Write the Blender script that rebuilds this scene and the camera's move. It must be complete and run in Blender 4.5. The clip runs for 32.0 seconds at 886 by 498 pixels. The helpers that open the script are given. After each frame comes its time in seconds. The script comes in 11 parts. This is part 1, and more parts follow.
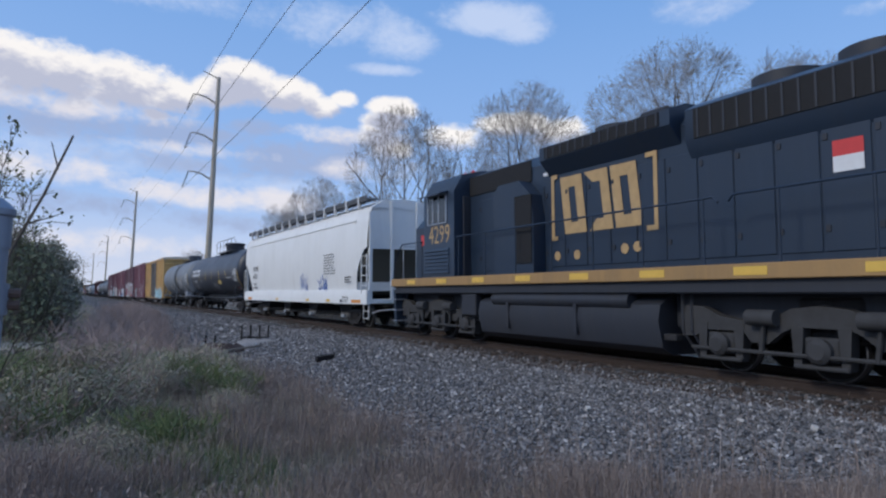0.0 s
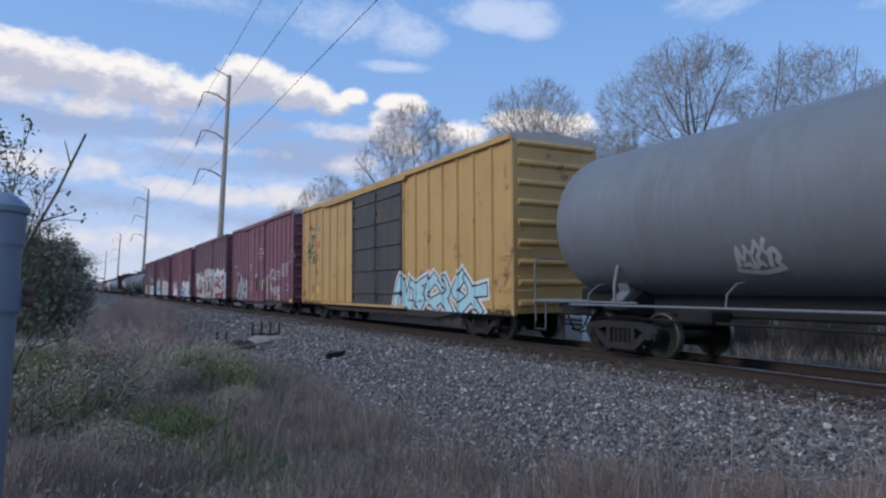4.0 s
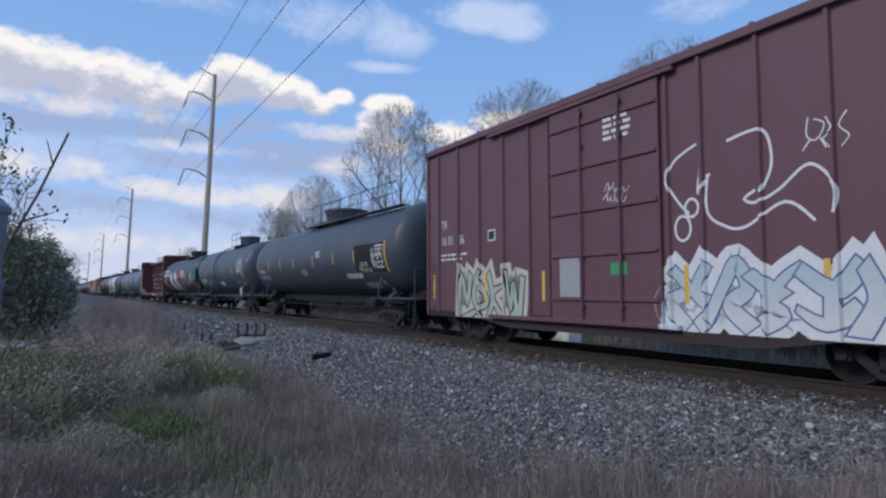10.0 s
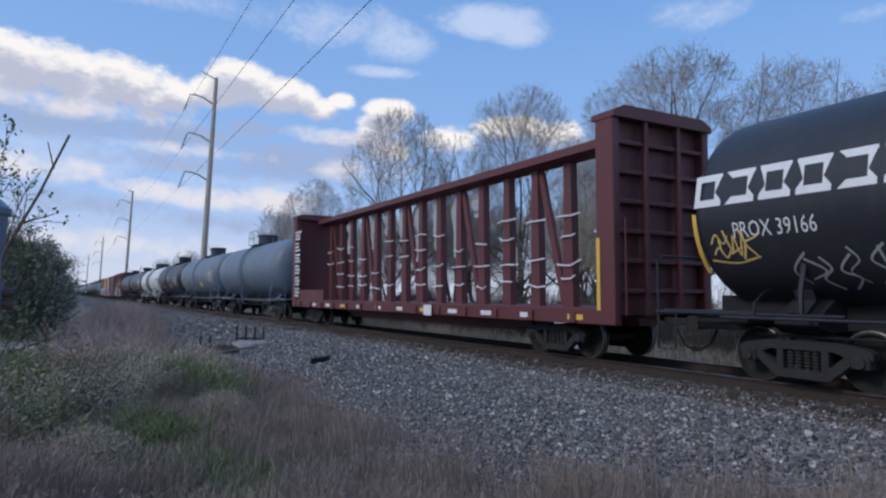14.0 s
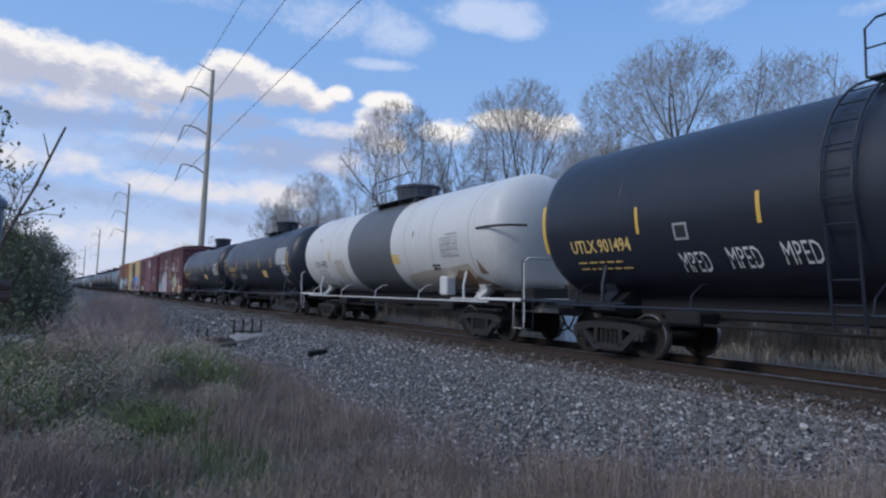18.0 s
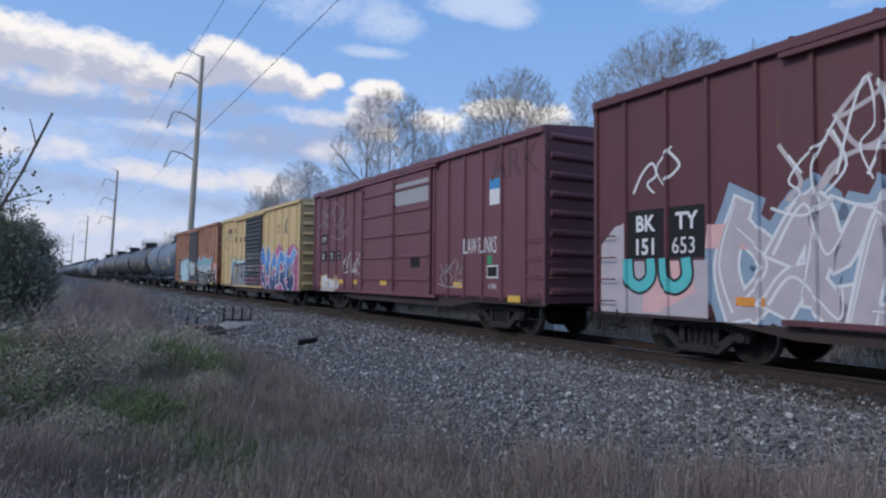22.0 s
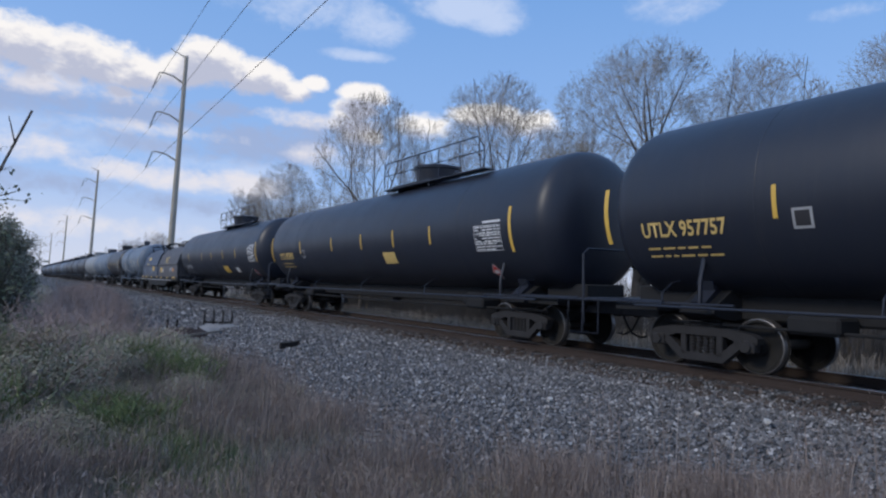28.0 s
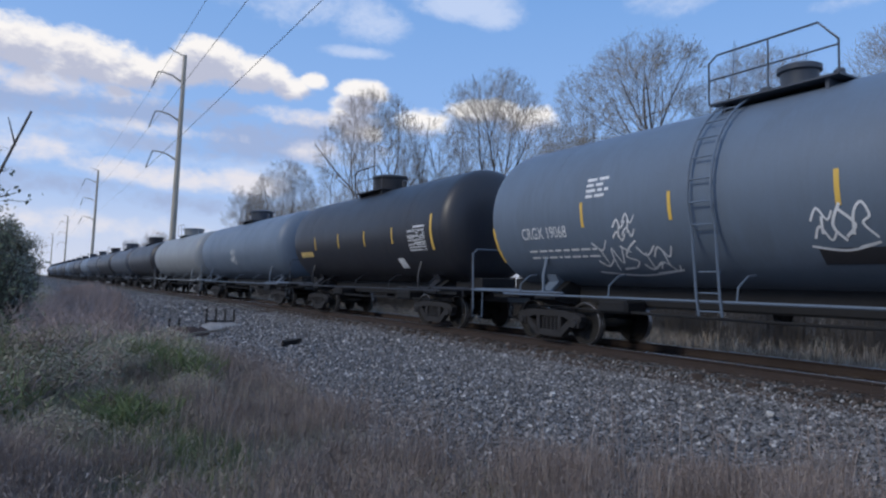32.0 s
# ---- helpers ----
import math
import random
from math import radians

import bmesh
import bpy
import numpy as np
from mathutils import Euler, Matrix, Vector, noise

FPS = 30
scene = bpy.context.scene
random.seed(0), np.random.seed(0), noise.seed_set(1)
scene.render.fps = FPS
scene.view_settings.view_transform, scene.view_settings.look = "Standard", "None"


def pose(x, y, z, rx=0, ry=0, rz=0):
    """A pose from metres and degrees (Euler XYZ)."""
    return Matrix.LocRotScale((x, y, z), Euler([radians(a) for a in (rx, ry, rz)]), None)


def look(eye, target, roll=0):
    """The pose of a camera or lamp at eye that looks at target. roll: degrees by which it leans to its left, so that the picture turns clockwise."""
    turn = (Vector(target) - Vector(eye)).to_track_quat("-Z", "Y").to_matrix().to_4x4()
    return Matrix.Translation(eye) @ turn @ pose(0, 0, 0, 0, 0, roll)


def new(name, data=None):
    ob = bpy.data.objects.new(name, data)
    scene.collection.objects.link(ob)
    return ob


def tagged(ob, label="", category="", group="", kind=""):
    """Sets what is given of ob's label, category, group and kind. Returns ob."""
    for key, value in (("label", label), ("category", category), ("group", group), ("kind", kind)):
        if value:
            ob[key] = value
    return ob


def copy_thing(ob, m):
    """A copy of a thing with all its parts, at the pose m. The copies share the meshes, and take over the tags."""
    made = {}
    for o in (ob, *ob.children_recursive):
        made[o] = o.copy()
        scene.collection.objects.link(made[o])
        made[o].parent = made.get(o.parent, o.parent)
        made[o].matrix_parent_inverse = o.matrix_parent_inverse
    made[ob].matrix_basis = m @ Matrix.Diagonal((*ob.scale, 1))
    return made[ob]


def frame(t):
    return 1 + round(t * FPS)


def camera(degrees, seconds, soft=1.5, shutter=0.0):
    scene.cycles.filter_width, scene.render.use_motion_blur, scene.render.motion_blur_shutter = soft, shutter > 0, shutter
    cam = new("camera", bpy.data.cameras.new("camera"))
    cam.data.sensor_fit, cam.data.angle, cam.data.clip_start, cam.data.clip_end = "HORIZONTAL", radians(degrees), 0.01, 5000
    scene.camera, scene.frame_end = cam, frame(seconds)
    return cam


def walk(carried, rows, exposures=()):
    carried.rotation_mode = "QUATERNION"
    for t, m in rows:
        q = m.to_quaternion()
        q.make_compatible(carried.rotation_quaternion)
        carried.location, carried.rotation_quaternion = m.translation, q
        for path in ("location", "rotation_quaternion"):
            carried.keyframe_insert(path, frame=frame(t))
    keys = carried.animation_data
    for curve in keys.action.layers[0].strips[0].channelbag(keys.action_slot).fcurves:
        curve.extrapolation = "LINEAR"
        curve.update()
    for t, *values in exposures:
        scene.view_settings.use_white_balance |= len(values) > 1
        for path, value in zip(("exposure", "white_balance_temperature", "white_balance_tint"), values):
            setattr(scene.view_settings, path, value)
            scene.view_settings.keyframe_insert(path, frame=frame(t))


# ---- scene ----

# ---- the camera and its walk ----
EYE = (0.0, 0.0, 0.983)
cam = camera(68.7, 32.0, soft=2.3)


def aim(yaw, pitch, roll):
    """A pose at EYE: turned to the right of +Y, tilted up, leaning to its left."""
    return Matrix.Translation(EYE) @ (Matrix.Rotation(radians(-yaw), 4, "Z") @ Matrix.Rotation(radians(90 + pitch), 4, "X")
                                      @ Matrix.Rotation(radians(roll), 4, "Z"))


WALK = [
    (0, 28.21, 4.87, 1.75), (0.5, 28.13, 4.78, 1.52), (1, 28.05, 4.83, 1.41), (1.5, 27.82, 4.88, 1.48), (2, 27.31, 4.41, 1.44),
    (2.5, 27.05, 4.36, 1.32), (3, 26.90, 4.41, 1.36), (3.5, 27.14, 4.53, 1.68), (5.5, 27.75, 4.60, 1.60), (6, 27.77, 4.83, 1.54),
    (6.5, 28.08, 5.27, 1.47), (7, 28.08, 5.43, 1.37), (7.5, 28.12, 4.95, 1.33), (8, 27.74, 4.76, 1.21), (8.5, 27.52, 4.75, 1.41),
    (9, 27.90, 4.69, 1.68), (9.5, 28.47, 4.73, 1.87), (10, 28.52, 4.71, 1.78), (10.5, 28.51, 4.86, 2.08), (11, 28.74, 5.11, 2.22),
    (11.5, 28.98, 5.18, 2.31), (12, 28.97, 5.19, 2.33), (12.5, 28.89, 4.99, 2.27), (13, 28.74, 4.75, 2.26), (13.5, 28.80, 4.78, 2.27),
    (14, 28.54, 5.12, 2.20), (14.5, 28.58, 5.07, 2.20), (16.5, 29.44, 4.53, 2.42), (17, 29.47, 4.50, 2.48), (17.5, 29.09, 4.65, 2.09),
    (18, 28.79, 4.54, 2.28), (18.5, 28.94, 4.45, 2.50), (19, 28.96, 4.48, 2.43), (19.5, 29.25, 4.38, 2.58), (20, 29.92, 4.06, 2.80),
    (20.5, 29.97, 3.69, 2.38), (21, 29.55, 3.35, 2.28), (21.5, 29.43, 3.44, 2.52), (22, 29.65, 3.62, 2.54), (22.5, 30.23, 3.86, 2.51),
    (23, 30.70, 3.96, 2.43), (23.5, 30.97, 3.57, 2.75), (24, 31.23, 3.34, 3.04), (24.5, 31.49, 3.36, 3.04), (25, 31.97, 3.53, 3.25),
    (25.5, 31.77, 3.74, 3.44), (27.5, 31.19, 4.17, 2.91), (28, 31.07, 4.07, 3.09), (28.5, 31.22, 3.85, 3.22), (29, 31.47, 3.83, 3.22),
    (29.5, 31.80, 3.95, 3.32), (30, 32.15, 3.87, 3.55), (30.5, 32.25, 3.80, 3.40), (31, 31.95, 3.69, 2.95), (31.5, 31.43, 3.58, 2.58),
    (32, 31.00, 3.73, 2.45),
]
walk(cam, [(t, aim(y, p, r)) for t, y, p, r in WALK])

# ---- world, sun ----
SUN_AZ, SUN_EL = radians(268), radians(33)      # clockwise from +Y
world = bpy.data.worlds.new("sky")
scene.world = world
world.use_nodes = True


def sky_nodes():
    nt = world.node_tree
    N, L = nt.nodes, nt.links
    N.clear()

    def math_node(op, a, b=None, c=None):
        n = N.new("ShaderNodeMath")
        n.operation = op
        for i, v in enumerate((a, b, c)):
            if v is None:
                continue
            if isinstance(v, (int, float)):
                n.inputs[i].default_value = v
            else:
                L.new(v, n.inputs[i])
        return n.outputs[0]

    out = N.new("ShaderNodeOutputWorld")
    bg = N.new("ShaderNodeBackground")
    L.new(bg.outputs[0], out.inputs[0])
    sky = N.new("ShaderNodeTexSky")
    sky.sky_type = "NISHITA"
    sky.sun_disc = False
    sky.sun_elevation, sky.sun_rotation = SUN_EL, SUN_AZ
    sky.air_density, sky.dust_density, sky.ozone_density = 1.0, 0.3, 3.0
    tc = N.new("ShaderNodeTexCoord")
    sep = N.new("ShaderNodeSeparateXYZ")
    L.new(tc.outputs["Generated"], sep.inputs[0])
    deg = 180 / math.pi
    az = math_node("MULTIPLY", math_node("ARCTAN2", sep.outputs[0], sep.outputs[1]), deg)
    el = math_node("MULTIPLY", math_node("ARCSINE", sep.outputs[2]), deg)
    comb = N.new("ShaderNodeCombineXYZ")
    L.new(az, comb.inputs[0])
    L.new(el, comb.inputs[1])

    def fbm(scale, detail, rough, dist, off, rise=0.0):
        mp = N.new("ShaderNodeMapping")
        mp.inputs["Location"].default_value = (off, off * 0.7 + rise, 0)
        mp.inputs["Scale"].default_value = (1, 1.5, 1)
        L.new(comb.outputs[0], mp.inputs[0])
        n = N.new("ShaderNodeTexNoise")
        n.inputs["Scale"].default_value, n.inputs["Detail"].default_value = scale, detail
        n.inputs["Roughness"].default_value, n.inputs["Distortion"].default_value = rough, dist
        L.new(mp.outputs[0], n.inputs["Vector"])
        return n.outputs[0]

    def blob(e_now, a, e, ha, he, sharp):
        q = math_node("ADD", math_node("POWER", math_node("ABSOLUTE", math_node("DIVIDE", math_node("SUBTRACT", az, a), ha)), 2.0),
                      math_node("POWER", math_node("ABSOLUTE", math_node("DIVIDE", math_node("SUBTRACT", e_now, e), he)), 2.0))
        return math_node("MULTIPLY", math_node("SUBTRACT", 1.0, q), sharp)

    def field(blobs, e_now=None):
        m = None
        for b in blobs:
            v = blob(el if e_now is None else e_now, *b)
            m = v if m is None else math_node("SMOOTH_MAX", m, v, 0.5)
        return math_node("MAXIMUM", m, -2.2)

    RISE = 1.3
    above = math_node("ADD", el, RISE)
    puff = fbm(0.34, 6, 0.54, 0.25, 3.0)
    high = fbm(0.34, 3, 0.5, 0.25, 3.0, RISE * 1.5)
    fine = fbm(1.3, 6, 0.6, 0.3, 9.0)
    wisp = fbm(0.13, 8, 0.6, 0.6, 21.0)

    def lumpy(f, amp, n2):
        v = math_node("ADD", f, math_node("MULTIPLY", math_node("SUBTRACT", n2, 0.5), amp))
        return math_node("ADD", v, math_node("MULTIPLY", math_node("SUBTRACT", fine, 0.5), amp * 0.36))

    def step(v, lo, hi):
        mr = N.new("ShaderNodeMapRange")
        mr.interpolation_type = "SMOOTHSTEP"
        mr.inputs[1].default_value, mr.inputs[2].default_value = lo, hi
        L.new(v, mr.inputs[0])
        return mr.outputs[0]

    # cumulus: (azimuth, elevation, half width, half height, weight) in degrees
    white = [(-12.0, 16.6, 7.5, 2.5, 2.0), (-4.5, 16.5, 6.0, 2.3, 2.2), (1.0, 16.6, 4.5, 2.1, 2.2), (4.6, 16.2, 3.0, 1.7, 2.0), (10.2, 17.9, 3.3, 1.9, 2.8), (8.2, 17.0, 2.6, 1.6, 2.2), (13.6, 17.4, 3.4, 1.6, 2.4),
             (3.7, 14.5, 1.5, 0.45, 1.3), (17.0, 16.5, 1.9, 1.0, 1.8), (19.0, 17.4, 1.2, 0.7, 1.6), (23.4, 16.9, 2.6, 1.1, 2.6), (22.4, 15.6, 2.2, 1.2, 2.0), (22.8, 13.8, 2.2, 1.6, 1.4), (34.5, 15.8, 4.0, 1.1, 2.2), (38.0, 15.2, 3.0, 1.2, 1.6),
             (29.0, 14.6, 3.0, 1.2, 1.4)]
    veil = [(4.6, 8.5, 4.5, 0.9, 1.6), (9.5, 8.2, 5.0, 1.0, 1.9), (14.0, 8.3, 3.4, 1.2, 2.0), (-4.5, 9.3, 6.0, 1.1, 1.6), (21.5, 11.5, 4.0, 1.0, 0.9), (-3.0, 14.2, 8.0, 0.9, 1.2), (18.5, 14.4, 4.0, 0.7, 1.0), (6.5, 12.0, 5.0, 0.5, 0.8), (0.0, 4.0, 9.0, 0.9, 0.8)]
    grey = [(3.2, 13.2, 9.5, 1.1, 1.5), (-5.0, 13.0, 8.0, 1.5, 1.2), (11.5, 14.4, 3.0, 0.7, 1.3), (15.0, 11.8, 6.5, 1.8, 1.6), (19.0, 12.6, 3.4, 1.9, 1.3), (6.0, 10.9, 7.5, 0.9, 1.0), (-2.5, 6.9, 7.5, 0.9, 1.0), (9.0, 6.2, 7.0, 0.7, 0.8)]
    hazy = [(17.5, 23.4, 7.0, 1.6, 1.0), (23.5, 22.6, 3.6, 1.6, 1.2), (31.5, 24.6, 5.0, 1.4, 1.9), (34.8, 23.6, 2.6, 1.0, 1.3), (22.4, 20.1, 3.2, 0.5, 1.5), (49.6, 24.3, 4.1, 1.3, 1.3), (3.2, 23.6, 6.1, 1.0, 0.9), (-2.0, 10.6, 9.0, 1.6, 1.2), (63.1, 22.4, 2.1, 0.5, 0.8), (12.0, 9.6, 8.0, 0.8, 0.9)]
    around = math_node("MULTIPLY", math_node("SUBTRACT", fbm(0.045, 5, 0.5, 0.2, 40.0), 0.56), 7.0)
    outside = math_node("SUBTRACT", around, math_node("MULTIPLY", math_node("GREATER_THAN", math_node("COSINE", math_node("MULTIPLY", math_node("SUBTRACT", az, 30.0), 1 / deg)), 0.72), 20.0))
    dense = lumpy(math_node("MAXIMUM", field(white), outside), 4.4, puff)
    a_white = step(dense, -0.55, 1.35)
    # how much cloud lies over a point shades it
    over = math_node("ADD", math_node("MAXIMUM", field(white, above), outside), math_node("MULTIPLY", math_node("SUBTRACT", high, 0.5), 6.0))
    a_grey = step(lumpy(field(grey), 4.4, puff), -0.6, 1.6)
    a_veil = math_node("MULTIPLY", step(lumpy(field(veil), 4.6, puff), -0.8, 2.2), 0.9)
    a_haze = math_node("MULTIPLY", step(lumpy(field(hazy), 5.0, wisp), -0.8, 2.2), 0.8)

    def mix(fac, a, b):
        m = N.new("ShaderNodeMix")
        m.data_type = "RGBA"
        L.new(fac, m.inputs[0])
        for v, s in ((a, m.inputs[6]), (b, m.inputs[7])):
            if isinstance(v, tuple):
                s.default_value = (*v, 1)
            else:
                L.new(v, s)
        return m.outputs[2]

    # milky air near the horizon
    low = N.new("ShaderNodeMapRange")
    low.inputs[1].default_value, low.inputs[2].default_value = 26.0, -2.0
    low.inputs[3].default_value, low.inputs[4].default_value = 0.0, 0.75
    L.new(el, low.inputs[0])
    k = 1 / SKY_STRENGTH
    deep = N.new("ShaderNodeMix")
    deep.data_type = "RGBA"
    deep.inputs[0].default_value = 0.72
    L.new(sky.outputs[0], deep.inputs[6])
    deep.inputs[7].default_value = (0.22 * k, 0.455 * k, 0.93 * k, 1)
    blue = mix(low.outputs[0], deep.outputs[2], (0.44 * k, 0.61 * k, 0.95 * k))
    near = N.new("ShaderNodeMapRange")
    near.interpolation_type = "SMOOTHSTEP"
    near.inputs[1].default_value, near.inputs[2].default_value = 10.0, 0.0
    near.inputs[3].default_value, near.inputs[4].default_value = 0.0, 0.85
    L.new(el, near.inputs[0])
    blue = mix(near.outputs[0], blue, (0.68 * k, 0.71 * k, 0.83 * k))
    c = mix(a_haze, blue, (0.60 * k, 0.70 * k, 0.92 * k))
    c = mix(math_node("MULTIPLY", a_grey, 0.78), c, (0.36 * k, 0.44 * k, 0.66 * k))
    c = mix(a_veil, c, (0.83 * k, 0.80 * k, 0.84 * k))
    # bright tops towards the sun, lilac-grey bases
    shade = step(math_node("ADD", over, math_node("MULTIPLY", math_node("SUBTRACT", fine, 0.5), 2.6)), -0.5, 2.0)
    body = mix(shade, (0.96 * k, 0.93 * k, 0.92 * k), (0.50 * k, 0.53 * k, 0.67 * k))
    c = mix(a_white, c, body)
    L.new(c, bg.inputs[0])
    bg.inputs[1].default_value = SKY_STRENGTH


SKY_STRENGTH = 0.10
sky_nodes()
sun = new("sun", bpy.data.lights.new("sun", "SUN"))
sun.data.energy, sun.data.angle, sun.data.color = 1.5, radians(12), (1.0, 0.93, 0.82)
sun_from = Vector((math.sin(SUN_AZ) * math.cos(SUN_EL), math.cos(SUN_AZ) * math.cos(SUN_EL), math.sin(SUN_EL)))
sun.matrix_world = look(sun_from * 100, (0, 0, 0))
scene.view_settings.exposure = 0.0

# ---- the track's line ----
TRACK_X, CURVE, CANT = 10.8185, 0.000825, 2.353
BEND_FROM, BEND_TO = -60.0, 42.0


def on_track(s):
    """Centre of the track at s metres along it, on the rails' tops, and its heading in radians (to the left)."""
    c = min(max(s, BEND_FROM), BEND_TO)
    th = CURVE * c
    x, y = TRACK_X - CURVE * c * c / 2, c - CURVE ** 2 * c ** 3 / 6
    return x - math.sin(th) * (s - c), y + math.cos(th) * (s - c), th


def track_pose(s):
    x, y, th = on_track(s)
    return pose(x, y, 0, 0, -CANT, math.degrees(th))


def travel(t):
    """How far the train has come at t seconds, from where it is at 16 s."""
    return 17.2657 * (t - 16) + 0.00889 * (t - 16) ** 2

# ---- mesh and material helpers ----


class Geo:
    """Collects vertices and faces of one mesh."""

    def __init__(self):
        self.v, self.f = [], []

    def add(self, verts, faces):
        n = len(self.v)
        self.v.extend(verts)
        self.f.extend([tuple(i + n for i in fc) for fc in faces])
        return self

    def box(self, x0, x1, y0, y1, z0, z1, c=0.0):
        """A box, its edges chamfered by c."""
        lo, hi = (x0, y0, z0), (x1, y1, z1)
        if not c:
            v = [((x0, x1)[i & 1], (y0, y1)[i >> 1 & 1], (z0, z1)[i >> 2 & 1]) for i in range(8)]
            return self.add(v, [(0, 2, 3, 1), (4, 5, 7, 6), (0, 1, 5, 4), (2, 6, 7, 3), (0, 4, 6, 2), (1, 3, 7, 5)])
        v, idx = [], {}
        for i in range(8):
            sg = (i & 1, i >> 1 & 1, i >> 2 & 1)
            for ax in range(3):
                p = []
                for d in range(3):
                    e = (lo, hi)[sg[d]][d]
                    p.append(e if d == ax else e + (c if not sg[d] else -c))
                idx[sg, ax] = len(v)
                v.append(tuple(p))
        f = []
        for ax in range(3):
            a, b = (ax + 1) % 3, (ax + 2) % 3
            for s in (0, 1):
                q = []
                for sa, sb in ((0, 0), (1, 0), (1, 1), (0, 1)):
                    sg = [0, 0, 0]
                    sg[ax], sg[a], sg[b] = s, sa, sb
                    q.append(idx[tuple(sg), ax])
                f.append(tuple(q if s else q[::-1]))
            for sa in (0, 1):
                for sb in (0, 1):
                    q = []
                    for s, w in ((0, a), (1, a), (1, b), (0, b)):
                        sg = [0, 0, 0]
                        sg[ax], sg[a], sg[b] = s, sa, sb
                        q.append(idx[tuple(sg), w])
                    f.append(tuple(q if sa == sb else q[::-1]))
        for i in range(8):
            sg = (i & 1, i >> 1 & 1, i >> 2 & 1)
            q = [idx[sg, d] for d in range(3)]
            f.append(tuple(q if sum(sg) % 2 else q[::-1]))
        return self.add(v, f)

    def lathe(self, prof, n=16, axis="X", at=(0, 0, 0), a0=0.0, a1=2 * math.pi, cap=False):
        """Turns a profile of (along, radius) round an axis through at."""
        full = abs(a1 - a0 - 2 * math.pi) < 1e-6
        m = n if full else n + 1
        v = []
        for s, r in prof:
            for i in range(m):
                a = a0 + (a1 - a0) * i / n
                c, d = r * math.cos(a), r * math.sin(a)
                p = {"X": (s, c, d), "Y": (d, s, c), "Z": (c, d, s)}[axis]
                v.append((p[0] + at[0], p[1] + at[1], p[2] + at[2]))
        f = []
        for k in range(len(prof) - 1):
            for i in range(n):
                j = (i + 1) % m
                f.append((k * m + i, k * m + j, (k + 1) * m + j, (k + 1) * m + i))
        if cap:
            f.append(tuple(range(m))[::-1])
            f.append(tuple(range((len(prof) - 1) * m, len(prof) * m)))
        return self.add(v, f)

    def rod(self, pts, r, n=6, r1=None):
        """A round bar through the points."""
        pts = [Vector(p) for p in pts]
        v = []
        up = Vector((0.13, 0.31, 0.94))
        for k, p in enumerate(pts):
            d = (pts[min(k + 1, len(pts) - 1)] - pts[max(k - 1, 0)]).normalized()
            a = d.cross(up)
            a = a.normalized() if a.length > 0.05 else d.cross(Vector((1, 0, 0))).normalized()
            b = d.cross(a)
            rr = r if r1 is None else r + (r1 - r) * k / (len(pts) - 1)
            for i in range(n):
                w = 2 * math.pi * i / n
                v.append(tuple(p + (a * math.cos(w) + b * math.sin(w)) * rr))
        f = [(k * n + i, k * n + (i + 1) % n, (k + 1) * n + (i + 1) % n, (k + 1) * n + i) for k in range(len(pts) - 1) for i in range(n)]
        f.append(tuple(range(n))[::-1])
        f.append(tuple(range((len(pts) - 1) * n, len(pts) * n)))
        return self.add(v, f)

    def prism(self, outline, axis, a, b):
        """An outline (two coordinates) pushed from a to b along an axis."""
        n = len(outline)

        def put(p, s):
            return {"X": (s, p[0], p[1]), "Y": (p[0], s, p[1]), "Z": (p[0], p[1], s)}[axis]
        v = [put(p, a) for p in outline] + [put(p, b) for p in outline]
        f = [(i, (i + 1) % n, (i + 1) % n + n, i + n) for i in range(n)]
        f += [tuple(range(n))[::-1], tuple(range(n, 2 * n))]
        return self.add(v, f)

    def mesh(self, name, smooth=None):
        me = bpy.data.meshes.new(name)
        me.from_pydata(self.v, [], self.f)
        if smooth:
            me.polygons.foreach_set("use_smooth", [True] * len(me.polygons))
            me.set_sharp_from_angle(angle=radians(smooth))
        me.update()
        return me


def fix_normals(me):
    bm = bmesh.new()
    bm.from_mesh(me)
    bmesh.ops.recalc_face_normals(bm, faces=bm.faces)
    bm.to_mesh(me)
    bm.free()


def part(name, geo, material, parent, label="", smooth=35):
    """Links one mesh as a part of a thing."""
    me = geo if isinstance(geo, bpy.types.Mesh) else geo.mesh(name, smooth)
    if not isinstance(geo, bpy.types.Mesh) and len(me.polygons) < 4000:
        fix_normals(me)
    if material and not me.materials:
        me.materials.append(material)
    ob = new(name, me)
    ob.parent = parent
    if label:
        ob["label"] = label
    return ob


def thing(name, geo, material, label, category, group="", kind="", smooth=35):
    ob = part(name, geo, material, None, "", smooth)
    return tagged(ob, label, category, group, kind)


def material(name):
    m = bpy.data.materials.new(name)
    m.use_nodes = True
    nt = m.node_tree
    bsdf = nt.nodes["Principled BSDF"]
    return m, nt, bsdf


def noise_node(nt, scale, detail=4, rough=0.55, coord=None, stretch=None, dist=0.0):
    n = nt.nodes.new("ShaderNodeTexNoise")
    n.inputs["Scale"].default_value, n.inputs["Detail"].default_value = scale, detail
    n.inputs["Roughness"].default_value, n.inputs["Distortion"].default_value = rough, dist
    tc = coord
    if tc is None:
        tc = nt.nodes.new("ShaderNodeTexCoord").outputs["Object"]
    if stretch:
        mp = nt.nodes.new("ShaderNodeMapping")
        mp.inputs["Scale"].default_value = stretch
        nt.links.new(tc, mp.inputs[0])
        tc = mp.outputs[0]
    nt.links.new(tc, n.inputs["Vector"])
    return n.outputs[0]


